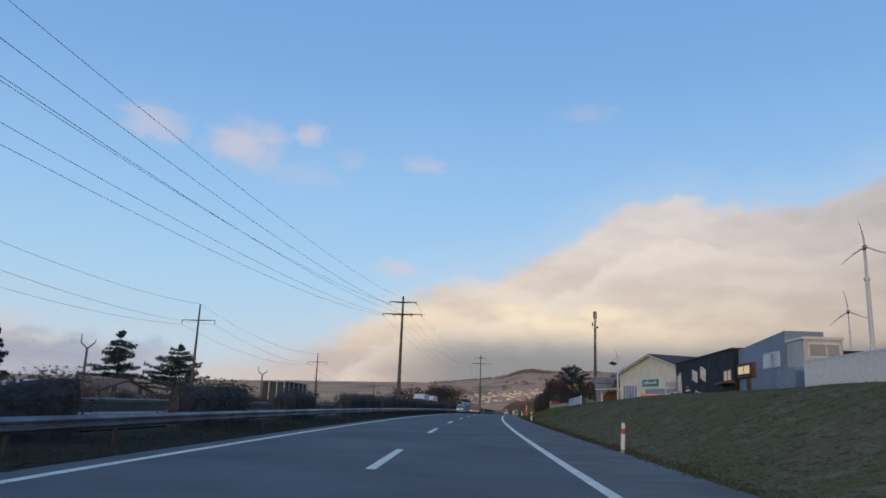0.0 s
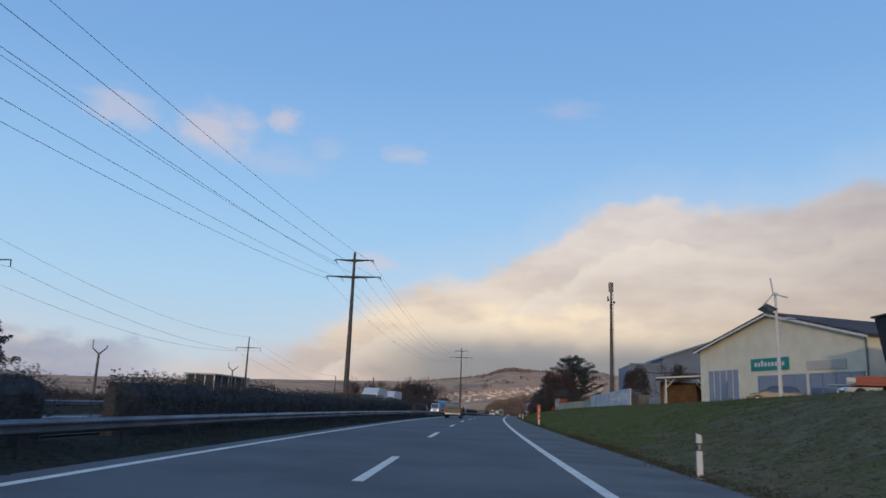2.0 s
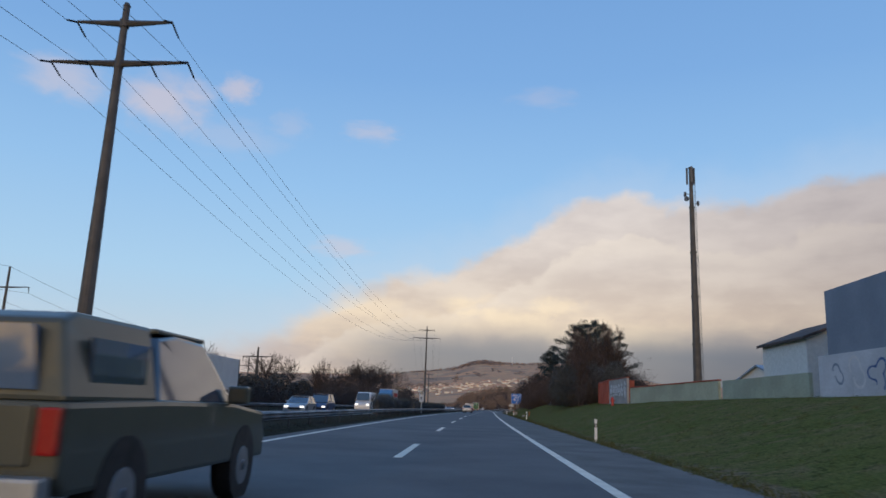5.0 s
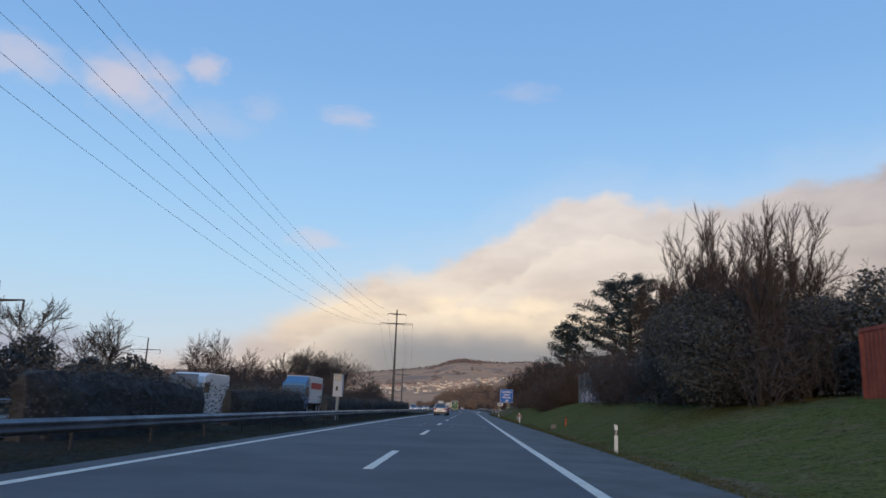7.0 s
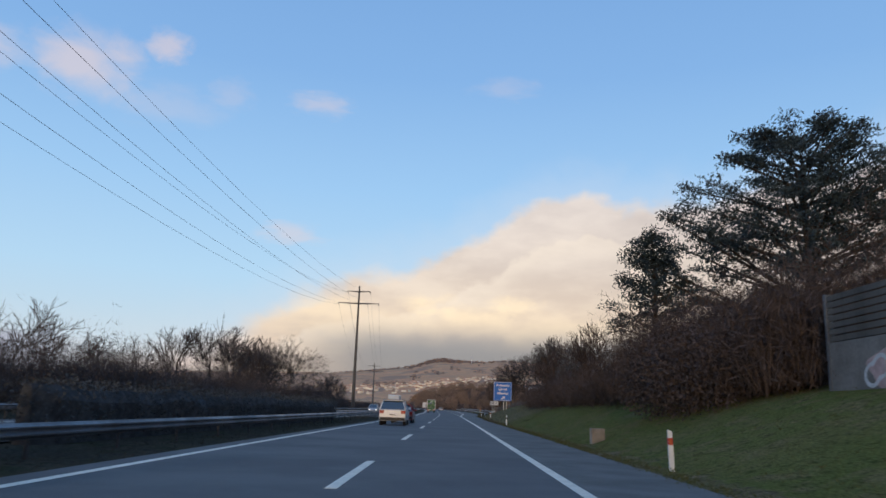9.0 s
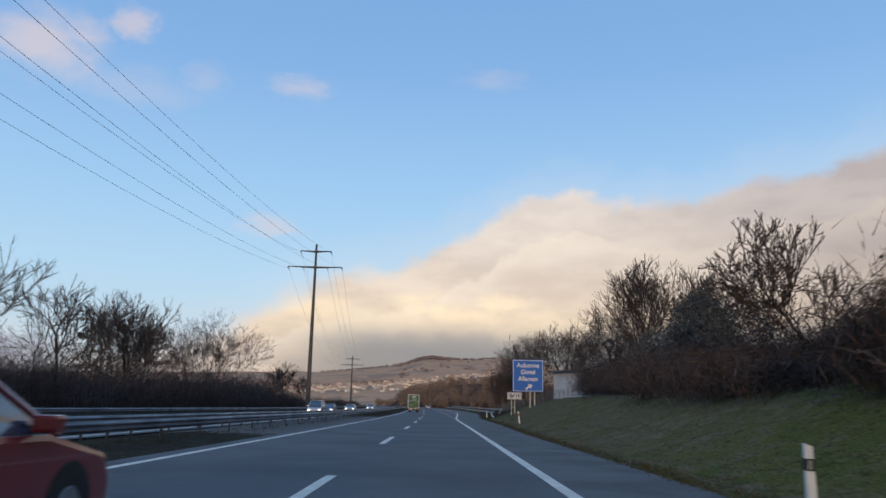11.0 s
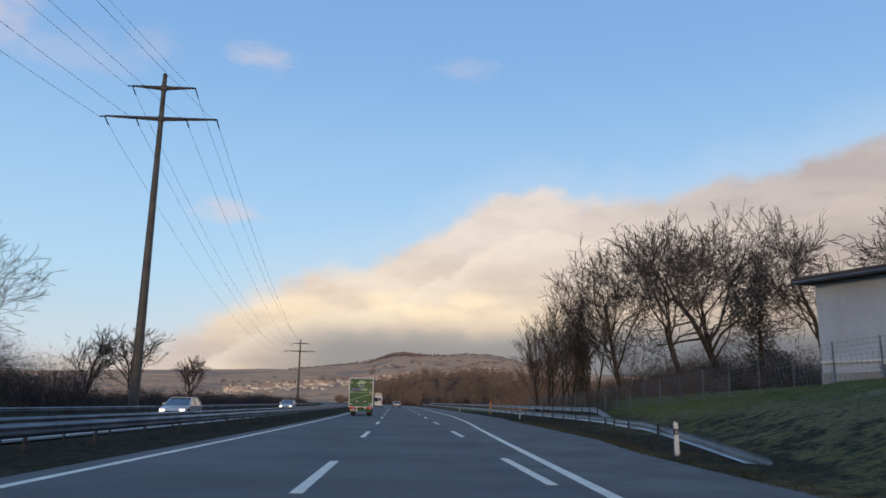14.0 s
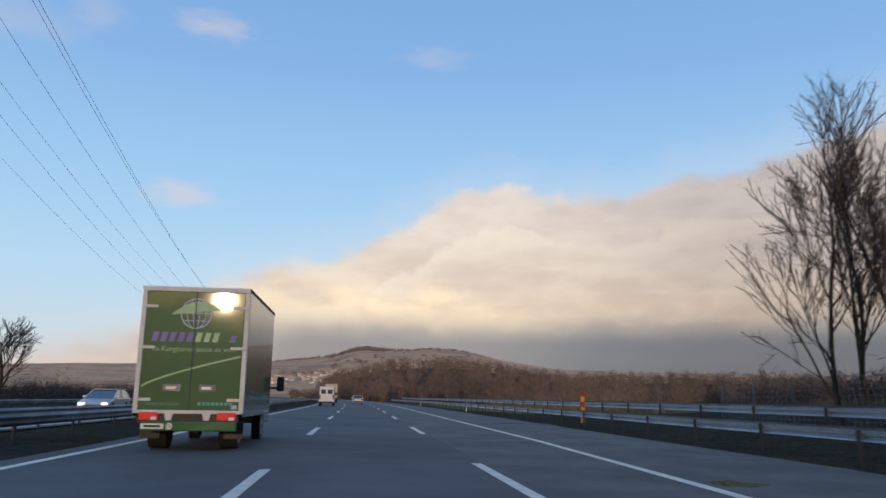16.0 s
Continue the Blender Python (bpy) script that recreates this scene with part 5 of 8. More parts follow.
def lettering(text, size, mat, m, parent=None, depth=0.004, name="lettering", align="CENTER", bold=0.0):
    cu = bpy.data.curves.new(name, "FONT")
    cu.body, cu.size, cu.extrude, cu.align_x, cu.align_y, cu.offset = text, size, depth, align, "CENTER", bold
    tmp = bpy.data.objects.new(name, cu)
    scene.collection.objects.link(tmp)
    bpy.context.view_layer.update()
    me = bpy.data.meshes.new_from_object(tmp)
    bpy.data.objects.remove(tmp)
    me.materials.clear()
    me.materials.append(M[mat])
    ob = new(name, me)
    if parent is not None:
        ob.parent = parent
    ob.matrix_local = m
    return ob


UPRIGHT = pose(0, 0, 0, 90, 0, 0)


def scrawl(parent, x0, x1, z0, z1, y, seed, mats, n=9, w=0.09):
    """Sprayed loops and strokes on a wall, as thin raised ribbons; no words."""
    rng = np.random.default_rng(seed)
    for k in range(n):
        cx = x0 + (x1 - x0) * (k + 0.5) / n
        rx, rz = (x1 - x0) / n * rng.uniform(0.35, 0.62), (z1 - z0) * rng.uniform(0.28, 0.46)
        cz, ph, lob = (z0 + z1) / 2 + rng.normal() * 0.05, rng.random() * 6, rng.integers(2, 5)
        bm = bmesh.new()
        last = None
        m = 26
        for i in range(m + 1):
            a = ph + i / m * math.tau * rng.uniform(0.98, 1.0) * 0.9
            r = 0.78 + 0.26 * math.sin(a * lob + ph)
            px, pz = cx + rx * r * math.cos(a), min(max(cz + rz * r * math.sin(a), z0 + 0.02), z1 - 0.02)
            qx, qz = cx + (rx * r - w) * math.cos(a), min(max(cz + (rz * r - w) * math.sin(a), z0 + 0.02), z1 - 0.02)
            row = (bm.verts.new((px, y - 0.004 - 0.002 * (k % 3), pz)), bm.verts.new((qx, y - 0.004 - 0.002 * (k % 3), qz)))
            if last:
                bm.faces.new((last[0], last[1], row[1], row[0]))
            last = row
        part("painted_stroke", bm, mats[k % len(mats)], parent)


def fill_blobs(parent, x0, x1, z0, z1, y, seed, mat, n):
    rng = np.random.default_rng(seed)
    for k in range(n):
        cx = x0 + (x1 - x0) * (k + 0.5) / n
        rx, rz = (x1 - x0) / n * rng.uniform(0.45, 0.6), (z1 - z0) * rng.uniform(0.36, 0.47)
        bm = bmesh.new()
        vs = [bm.verts.new((cx + rx * (0.85 + 0.18 * math.sin(3 * a + k)) * math.cos(a), y - 0.003, min(max((z0 + z1) / 2 + rz * (0.9 + 0.15 * math.sin(2 * a + k)) * math.sin(a), z0), z1)))
              for a in (i / 22 * math.tau for i in range(22))]
        bm.faces.new(vs)
        part("painted_patch", bm, mat, parent)


def on_ground(s, u, sink=0.25):
    p = place(s, u)
    return Vector((p.x, p.y, p.z - sink))


# cream workshop with a gable
def cream_hall():
    p0, p1 = on_ground(134.5, 24.0), on_ground(115.0, 31.6)
    m, w = span(p0, p1, min(p0.z, p1.z))
    base = m.translation.z - road_height(125)
    e, a = 7.95 - base, 10.7 - base
    t = thing("workshop", "cream gabled workshop hall with glazed bay and signs", "building", m)
    part("wall", prism([(0, 0), (w, 0), (w, e), (w / 2, a), (0, e)], 0, 24), "cream_wall", t)
    for sx, x0, x1 in (("l", -0.45, w / 2), ("r", w / 2, w + 0.45)):
        z0 = e - 0.45 * (a - e) / (w / 2) if sx == "l" else a
        z1 = a if sx == "l" else e - 0.45 * (a - e) / (w / 2)
        part("roof", prism([(x0, z0 + 0.02), (x1, z1 + 0.02), (x1, z1 + 0.2), (x0, z0 + 0.2)], -0.5, 24.4), "roof_brown", t)
        part("fascia", prism([(x0, z0 - 0.16), (x1, z1 - 0.16), (x1, z1 + 0.03), (x0, z0 + 0.03)], -0.53, -0.5), "trim_white", t)
    d = window(t, 1.2, 5.9, 0.3, 3.7, 0, "trim_white", "glass_blue", 0.12, 4, "glazed_door")
    part("door_leaf", box((3.2, -0.06, 0.35), (4.1, -0.03, 2.5)), "panel_blue", d)
    window(t, 8.4, 14.2, 0.3, 2.9, 0, "panel_blue", "glass_blue", 0.12, 3, "shop_window")
    window(t, 14.6, w - 0.5, 0.3, 2.9, 0, "panel_blue", "glass_blue", 0.12, 3, "shop_window")
    b = part("sign_board", box((7.6, -0.10, 3.35), (12.4, -0.004, 4.45), 0.02), "teal", t, "teal sign board with white marks")
    for k in range(9):
        h = 0.36 + 0.16 * (k in (2, 7))
        part("sign_mark", box((8.15 + k * 0.43, -0.115, 3.72), (8.43 + k * 0.43, -0.1, 3.72 + h)), "trim_white", b)
    part("sign_board", box((14.4, -0.08, 3.2), (w - 2.2, -0.004, 3.95), 0.02), "render_beige", t, "faded pale sign board")
    part("downpipe", tube((w - 0.12, -0.1, 0), (w - 0.12, -0.1, e), 0.06), "zinc_old", t)
    # low side wing
    part("side_wing", box((w, 2, 0), (w + 5, 16, 3.0)), "timber_grey", t)
    part("side_roof", box((w - 0.1, 1.7, 3.0), (w + 5.4, 16.3, 3.2)), "trim_white", t)


cream_hall()


def black_house():
    p0, p1 = on_ground(104.5, 27.6), on_ground(73.4, 26.0)
    m, w = span(p0, p1, min(p0.z, p1.z))
    base = m.translation.z - road_height(88)
    t = thing("black_house", "black-clad modern building with leaning walls", "building", m)
    zl, zr = 8.15 - base, 7.5 - base
    part("wall", prism([(0.6, 0), (w, 0), (w, zr), (-1.3, zl)], 0, 14), "cladding_black", t)
    part("roof", prism([(-1.5, zl), (w, zr), (w, zr + 0.12), (-1.5, zl + 0.12)], -0.15, 14), "roof_brown", t)
    for x0, x1, a0, a1, tilt in ((0.5, 3.0, 1.2, 4.2, -10), (1.6, 3.8, -0.1, 0.95, -6), (10.4, 13.4, 2.75, 4.0, 9), (15.2, 18.0, 2.7, 4.1, 11), (12.0, 15.0, 0.3, 1.5, 7)):
        f = window(t, x0, x1, a0, a1, 0, "trim_white", "glass", 0.12, 1)
        f.matrix_local = pose((x0 + x1) / 2, 0, (a0 + a1) / 2, 0, tilt, 0) @ pose(-(x0 + x1) / 2, 0, -(a0 + a1) / 2)
    window(t, 26.3, 29.6, 2.0, 3.2, 0, "timber_brown", "glass", 0.12, 1)
    part("canopy", box((25.6, -0.8, 1.75), (w, 0, 1.95)), "timber_brown", t)
    part("sign_mark", box((6.0, -0.06, 1.7), (8.6, -0.004, 1.95)), "trim_white", t)
    part("sign_mark", box((6.6, -0.06, 2.15), (8.0, -0.004, 2.4)), "red_paint", t)
    part("flue", tube((w - 3, 5, zr), (w - 3, 5, zr + 1.6), 0.14), "zinc", t)


black_house()


def grey_house():
    p0, p1 = on_ground(73.3, 26.1), on_ground(62.0, 26.2)
    m, w = span(p0, p1, min(p0.z, p1.z))
    base = m.translation.z - road_height(67)
    t = thing("modern_house", "blue-grey and beige modern house with ribbon windows", "building", m)
    z0, z1 = 7.5 - base, 8.15 - base
    part("wall", prism([(0.02, 0), (w, 0), (w + 0.25, z1), (0.02, z0)], 0.3, 3.4), "cladding_slate", t)
    part("lit_bay", box((0.3, 0.0, 2.1), (4.4, 0.35, 3.35)), "timber_brown", t)
    window(t, 0.7, 4.0, 2.3, 3.2, -0.02, "timber_brown", "warm_window", 0.09, 1)
    window(t, 6.6, 10.2, 2.6, 3.9, 0.28, "trim_white", "glass_blue", 0.1, 1)
    part("door", box((2.2, 0.2, 0.2), (3.2, 0.31, 2.0)), "timber_brown", t)
    # beige block facing back along the road
    b = part("beige_block", box((w + 0.3, 0.4, 0), (w + 3.6, 3.3, z0 - 0.35)), "render_beige", t)
    part("parapet", box((w + 0.2, 0.3, z0 - 0.35), (w + 3.7, 3.4, z0 - 0.15)), "trim_white", t)
    f = part("ribbon_window", box((w + 3.6, 0.7, z0 - 1.75), (w + 3.66, 3.1, z0 - 0.6)), "trim_white", t)
    part("pane", box((w + 3.66, 0.8, z0 - 1.62), (w + 3.675, 2.0, z0 - 0.73)), "glass_blue", f)
    part("pane", box((w + 3.66, 2.1, z0 - 1.62), (w + 3.675, 3.0, z0 - 0.73)), "glass_blue", f)


grey_house()


def container(label, s0, u0, s1, u1, h, mat, depth=2.4, lean=0.0):
    """A corrugated steel container."""
    p0, p1 = on_ground(s0, u0, 0.05), on_ground(s1, u1, 0.05)
    m, w = span(p0, p1, min(p0.z, p1.z))
    t = thing("container", label, "container", m)
    prof, x = [], 0.1
    while x < w - 0.3:
        prof += [(x, 0.0), (x + 0.10, 0.0), (x + 0.14, 0.04), (x + 0.24, 0.04)]
        x += 0.28
    prof += [(w - 0.1, 0.0), (w - 0.1, depth), (0.1, depth)]
    bm = bmesh.new()
    lo = [bm.verts.new((a, b, 0.12)) for a, b in prof]
    hi = [bm.verts.new((a, b, h - 0.06)) for a, b in prof]
    for k in range(len(prof)):
        j = (k + 1) % len(prof)
        bm.faces.new((lo[k], lo[j], hi[j], hi[k]))
    bm.faces.new(hi)
    part("body", bm, mat, t)
    for x in (0, w - 0.12):
        part("corner_post", box((x, -0.03, 0), (x + 0.12, depth + 0.03, h)), mat, t)
    for z in (0.0, h - 0.12):
        part("rail", box((0.12, -0.025, z), (w - 0.12, 0.1, z + 0.12)), mat, t)
    return t, w


container("blue steel container beside the modern house", 60.0, 25.2, 57.0, 25.3, 2.0, "panel_blue", 5.0)
container("long white container with weathered paint", 53.5, 24.6, 41.0, 24.8, 2.3, "trim_white")
container("rust-red steel container on the bank", 221.5, 14.4, 212.6, 14.0, 2.35, "rust_red")


def plain_wall(name, label, s0, u0, s1, u1, h, mat, thick=0.18, panels=3.0, cap=None):
    p0, p1 = on_ground(s0, u0), on_ground(s1, u1)
    m, w = span(p0, p1)
    rise = p1.z - p0.z
    t = thing(name, label, "wall", m)
    n = max(1, int(w / panels))
    for k in range(n):
        a, b = w * k / n, w * (k + 1) / n
        z = rise * (k + 0.5) / n
        part("panel", box((a + 0.01, 0, z - 0.3), (b - 0.01, thick, z + h + 0.25), 0.01), mat, t)
    if cap:
        part("coping", prism([(0, h + 0.25), (w, h + 0.25 + rise), (w, h + 0.33 + rise), (0, h + 0.33)], -0.05, thick + 0.05), cap, t)
    return t, w, rise


t, w, r = plain_wall("yard_wall", "pale blue yard wall covered in graffiti", 176, 17.6, 139.5, 17.6, 1.85, "wall_grey")
scrawl(t, 1.0, w - 9, 0.4, 2.0, 0, 3, ("wall_blue", "spray_silver", "spray_blue"), 16, 0.12)
fill_blobs(t, w - 16, w - 1, 0.35, 2.0, 0, 4, "trim_white", 9)
scrawl(t, w - 16, w - 1, 0.35, 2.0, -0.004, 5, ("spray_teal", "wall_blue"), 9, 0.10)
t, w, r = plain_wall("sprayed_wall", "low wall with silver and black graffiti", 212.2, 14.0, 204.3, 14.2, 2.15, "concrete", panels=8, cap="rust_red")
fill_blobs(t, 0.4, w - 0.3, 0.7, 2.2, 0, 6, "spray_silver", 6)
scrawl(t, 0.4, w - 0.3, 0.7, 2.2, -0.004, 7, ("spray_black",), 6, 0.09)
t, w, r = plain_wall("garden_wall", "sage green panel wall on the bank", 204.0, 14.4, 190.5, 17.5, 1.25, "sage", panels=4.5, cap="rust_red")
plain_wall("garden_wall", "sage green panel wall on the bank", 190.0, 17.6, 178.0, 18.0, 1.2, "sage", panels=4.0)


def blue_hall():
    p0, p1 = on_ground(175, 23.6), on_ground(175, 58.0)
    m, w = span(p0, p1, min(p0.z, p1.z))
    base = m.translation.z - road_height(175)
    t = thing("warehouse", "large blue-grey metal warehouse with a low gable", "building", m)
    e0, e1, a = 9.15 - base, 10.3 - base, 13.5 - base
    part("wall", box((0, 0.6, 0), (5, 13, e0)), "wall_blue", t)
    part("wall", prism([(5, 0), (w, 0), (w, e1 - 2), (14.3, a), (5, e1)], 0, 14), "wall_blue", t)
    part("verge", prism([(4.6, e1 - 0.15), (14.3, a), (14.3, a + 0.25), (4.6, e1 + 0.15)], -0.3, 14.3), "panel_blue", t)
    part("verge", prism([(14.3, a), (w, e1 - 2), (w, e1 - 1.75), (14.3, a + 0.25)], -0.3, 14.3), "panel_blue", t)
    part("gutter", box((-0.1, 0.4, e0), (5, 0.6, e0 + 0.2)), "panel_blue", t)
    part("seam", box((0.02, 0.55, e0 - 1.3), (w, 0.6, e0 - 1.15)), "dark_wall", t)
    part("seam", box((5.0, -0.03, e0 - 1.3), (w, 0.0, e0 - 1.1)), "dark_wall", t)
    window(t, 11, 13.5, 6.2, 7.4, 0, "panel_blue", "glass", 0.1, 1)
    window(t, 16, 18.5, 6.2, 7.4, 0, "panel_blue", "glass", 0.1, 1)


blue_hall()


def small_house(label, s0, u0, s1, u1, e, a, depth, wall, roof, windows=2, verge=None):
    p0, p1 = on_ground(s0, u0), on_ground(s1, u1)
    m, w = span(p0, p1, min(p0.z, p1.z))
    t = thing("house", label, "house", m)
    part("wall", prism([(0, 0), (w, 0), (w, e), (w / 2, a), (0, e)], 0, depth), wall, t)
    for x0, z0, x1, z1 in ((-0.4, e - 0.3, w / 2, a), (w / 2, a, w + 0.4, e - 0.3)):
        part("roof", prism([(x0, z0), (x1, z1), (x1, z1 + 0.22), (x0, z0 + 0.22)], -0.4, depth + 0.4), roof, t)
    for k in range(windows):
        c = w * (k + 0.5) / windows
        window(t, c - 0.6, c + 0.6, 1.0, 2.3)
    return t


small_house("small white house with a dark roof by the warehouse", 199, 26.9, 199, 34.5, 5.2, 6.6, 9, "trim_white", "roof_brown", 2)
small_house("white gabled house with blue roof edges", 252, 38.5, 240, 41.0, 3.2, 5.3, 12, "trim_white", "panel_blue", 3)
small_house("low house with a brown tiled roof", 100, -52.0, 111, -50.0, 1.6, 3.0, 9, "render_beige", "roof_tile", 2)
small_house("long pale shed beyond the opposite carriageway", 116, -72.0, 131, -70.0, 2.2, 2.9, 12, "trim_white", "trim_white", 4)


def pavilion():
    m, w = span(on_ground(265.0, -81.4), on_ground(291.8, -81.4), min(on_ground(265.0, -81.4).z, on_ground(291.8, -81.4).z))
    h = 8.95 - (m.translation.z - road_height(278))
    d = 9.0
    t = thing("flat_hall", "dark flat-roofed hall with white posts", "building", m)
    part("wall", box((0.4, 0.4, 0), (w - 0.4, d - 0.4, h - 0.4)), "dark_wall", t)
    part("roof", box((-0.4, -0.4, h - 0.4), (w + 0.4, d + 0.4, h)), "wall_grey", t)
    for k in range(6):
        part("post", box((w * k / 5 - 0.15, 0.0, 0), (w * k / 5 + 0.15, 0.25, h - 0.4)), "trim_white", t)
    for k in range(1, 4):
        part("post", box((0.0, d * k / 3 - 0.15, 0), (0.25, d * k / 3 + 0.15, h - 0.4)), "trim_white", t)


pavilion()


def lean_to():
    p0, p1 = on_ground(137.5, 20.6), on_ground(136.6, 25.6)
    m, w = span(p0, p1, min(p0.z, p1.z))
    t = thing("open_shed", "open timber shed with a pale sloping roof", "shed", m)
    part("roof", prism([(-0.5, 2.95), (w + 0.3, 3.35), (w + 0.3, 3.5), (-0.5, 3.1)], -0.5, 4.5), "trim_white", t)
    for x in (0.5, w - 0.5):
        for y in (0.1, 4.0):
            part("post", box((x - 0.08, y - 0.08, 0), (x + 0.08, y + 0.08, 3.0)), "trim_white", t)
            bm = bmesh.new()
            add_tube(bm, (x, y, 2.0), (x + (0.9 if x < w / 2 else -0.9), y, 3.0), 0.06)
            part("brace", bm, "trim_white", t)
    part("back_wall", box((0, 4.2, 0), (w, 4.3, 2.8)), "timber_brown", t)


lean_to()


def crate(label, s, u, d, mat, turn=0):
    t = thing("crate", label, "crate", up(s, u, 0, turn), "crates in the works yard")
    part("body", box((-d[0] / 2, -d[1] / 2, 0.06), (d[0] / 2, d[1] / 2, d[2]), 0.02), mat, t)
    for x in (-0.4, 0.4):
        part("runner", box((x * d[0] - 0.05, -d[1] / 2, 0), (x * d[0] + 0.05, d[1] / 2, 0.06)), "timber_brown", t)
    for z in (0.35, 0.7):
        part("slat", box((-d[0] / 2 - 0.012, -d[1] / 2 - 0.012, d[2] * z), (d[0] / 2 + 0.012, -d[1] / 2 + 0.004, d[2] * z + 0.07)), "timber_grey", t)


crate("stacked timber crate in the works yard", 140.5, 19.2, (1.4, 1.2, 1.1), "timber_grey", 10)
crate("brown wooden crate in the works yard", 143.0, 19.0, (1.1, 1.0, 0.8), "timber_brown", -15)
crate("blue plastic crate in the works yard", 136.0, 19.6, (0.9, 0.9, 0.7), "panel_blue", 5)


def cable_drum(s, u, r, turn):
    t = thing("cable_drum", "large wooden cable drum standing on edge", "cable drum", up(s, u, 0, turn))
    for x in (-0.4, 0.34):
        part("flange", tube((x, 0, r), (x + 0.06, 0, r), r, r, 20), "timber_grey", t)
    part("core", tube((-0.34, 0, r), (0.34, 0, r), r * 0.5, r * 0.5, 16), "timber_brown", t)


cable_drum(141.8, 18.6, 0.75, 30)
cable_drum(143.8, 18.4, 0.65, -20)


# grey hall beside the slip road: a long front and an end bay that turns away behind a downpipe
def grey_hall():
    far, bend, near = on_ground(432.6, 20.9), on_ground(425.0, 24.3), on_ground(397.6, 22.9)
    base = min(far.z, bend.z, near.z)
    h = 7.05 - (base - road_height(420))
    t = thing("grey_hall", "long pale grey-blue hall with a dark roof edge", "building", pose(bend.x, bend.y, base))
    for p, q, skirts in ((far, bend, True), (bend, near, False)):
        m, w = span(p, q, 0.0)
        m.translation = Vector((p.x - bend.x, p.y - bend.y, 0))
        wall = part("wall", box((0, 0, 0), (w, 9.0 if skirts else 18.0, h), 0.02), "wall_grey", t)
        wall.matrix_local = m
        bm = box((-0.7 if skirts else -0.3, -0.75, h), (w + (0.2 if skirts else 0.4), 9.6 if skirts else 18.6, h + 0.30), 0.04)
        for v in bm.verts:
            v.co.z += 0.05 * max(v.co.y, 0)
        part("roof", bm, "roof_brown", t).matrix_local = m
        part("gutter", tube((-0.6, -0.78, h + 0.05), (w + 0.1, -0.78, h + 0.05), 0.07), "zinc_old", t).matrix_local = m
        part("plinth", box((0, -0.06, 0), (w, 0.0, 0.75)), "concrete", t).matrix_local = m
        n = max(2, int(w / 1.2))
        for k in range(1, n):
            part("seam", box((w * k / n - 0.02, -0.015, 0.75), (w * k / n + 0.02, 0.0, h)), "wall_grey", t).matrix_local = m
        if skirts:
            for k in range(4):
                a = 2.9 + k * 1.25
                f = window(t, a, a + 1.15, 0.1, 1.15, -0.06, "trim_white", "glass", 0.09, 0)
                f.matrix_local = m
            part("rail_strip", box((0, -0.09, 1.18), (w, -0.03, 1.28)), "trim_white", t).matrix_local = m
        else:
            part("rail_strip", box((0.4, -0.09, 1.0), (w, -0.03, 1.16)), "trim_white", t).matrix_local = m
            f = window(t, 4.2, 6.0, 3.2, 4.8, 0, "trim_white", "glass", 0.09, 1)
            f.matrix_local = m
            f = part("paint_layer", box((8, -0.008, 0.8), (w, -0.002, 2.9)), "wall_grey", t, "weathered wall strip covered in graffiti")
            f.matrix_local = m
            fill_blobs(f, 10, w - 0.5, 0.95, 2.5, -0.008, 14, "spray_silver", 8)
            scrawl(f, 9, w - 0.4, 0.95, 2.6, -0.014, 12, ("spray_black", "dark_wall", "trim_white", "spray_black"), 15, 0.13)
            for k in (10, 21):
                part("downpipe", tube((k, -0.1, 0.3), (k, -0.1, h), 0.06), "trim_white", t).matrix_local = m
    part("downpipe", tube((0, -0.2, 0.2), (0, -0.2, h - 0.7), 0.10), "trim_white", t)
    part("hopper", tube((0, -0.2, h - 0.7), (0, -0.25, h - 0.1), 0.11, 0.26, 10), "trim_white", t)


grey_hall()


def annex():
    p0, p1 = on_ground(397.0, 23.9), on_ground(374.0, 24.6)
    m, w = span(p0, p1, min(p0.z, p1.z))
    h = 6.35 - (m.translation.z - road_height(390))
    t = thing("annex", "dark blue-grey annex with a sprayed lower wall", "building", m)
    part("wall", box((0, 0, 0), (w, 12, h), 0.02), "wall_blue", t)
    part("roof", box((-0.2, -0.5, h), (w + 0.3, 12.4, h + 0.25), 0.03), "roof_brown", t)
    fill_blobs(t, 0.6, w - 4, 0.5, 2.7, 0, 31, "spray_silver", 8)
    scrawl(t, 0.4, w - 3, 0.4, 2.9, -0.006, 32, ("spray_black", "trim_white", "dark_wall"), 13, 0.14)


annex()


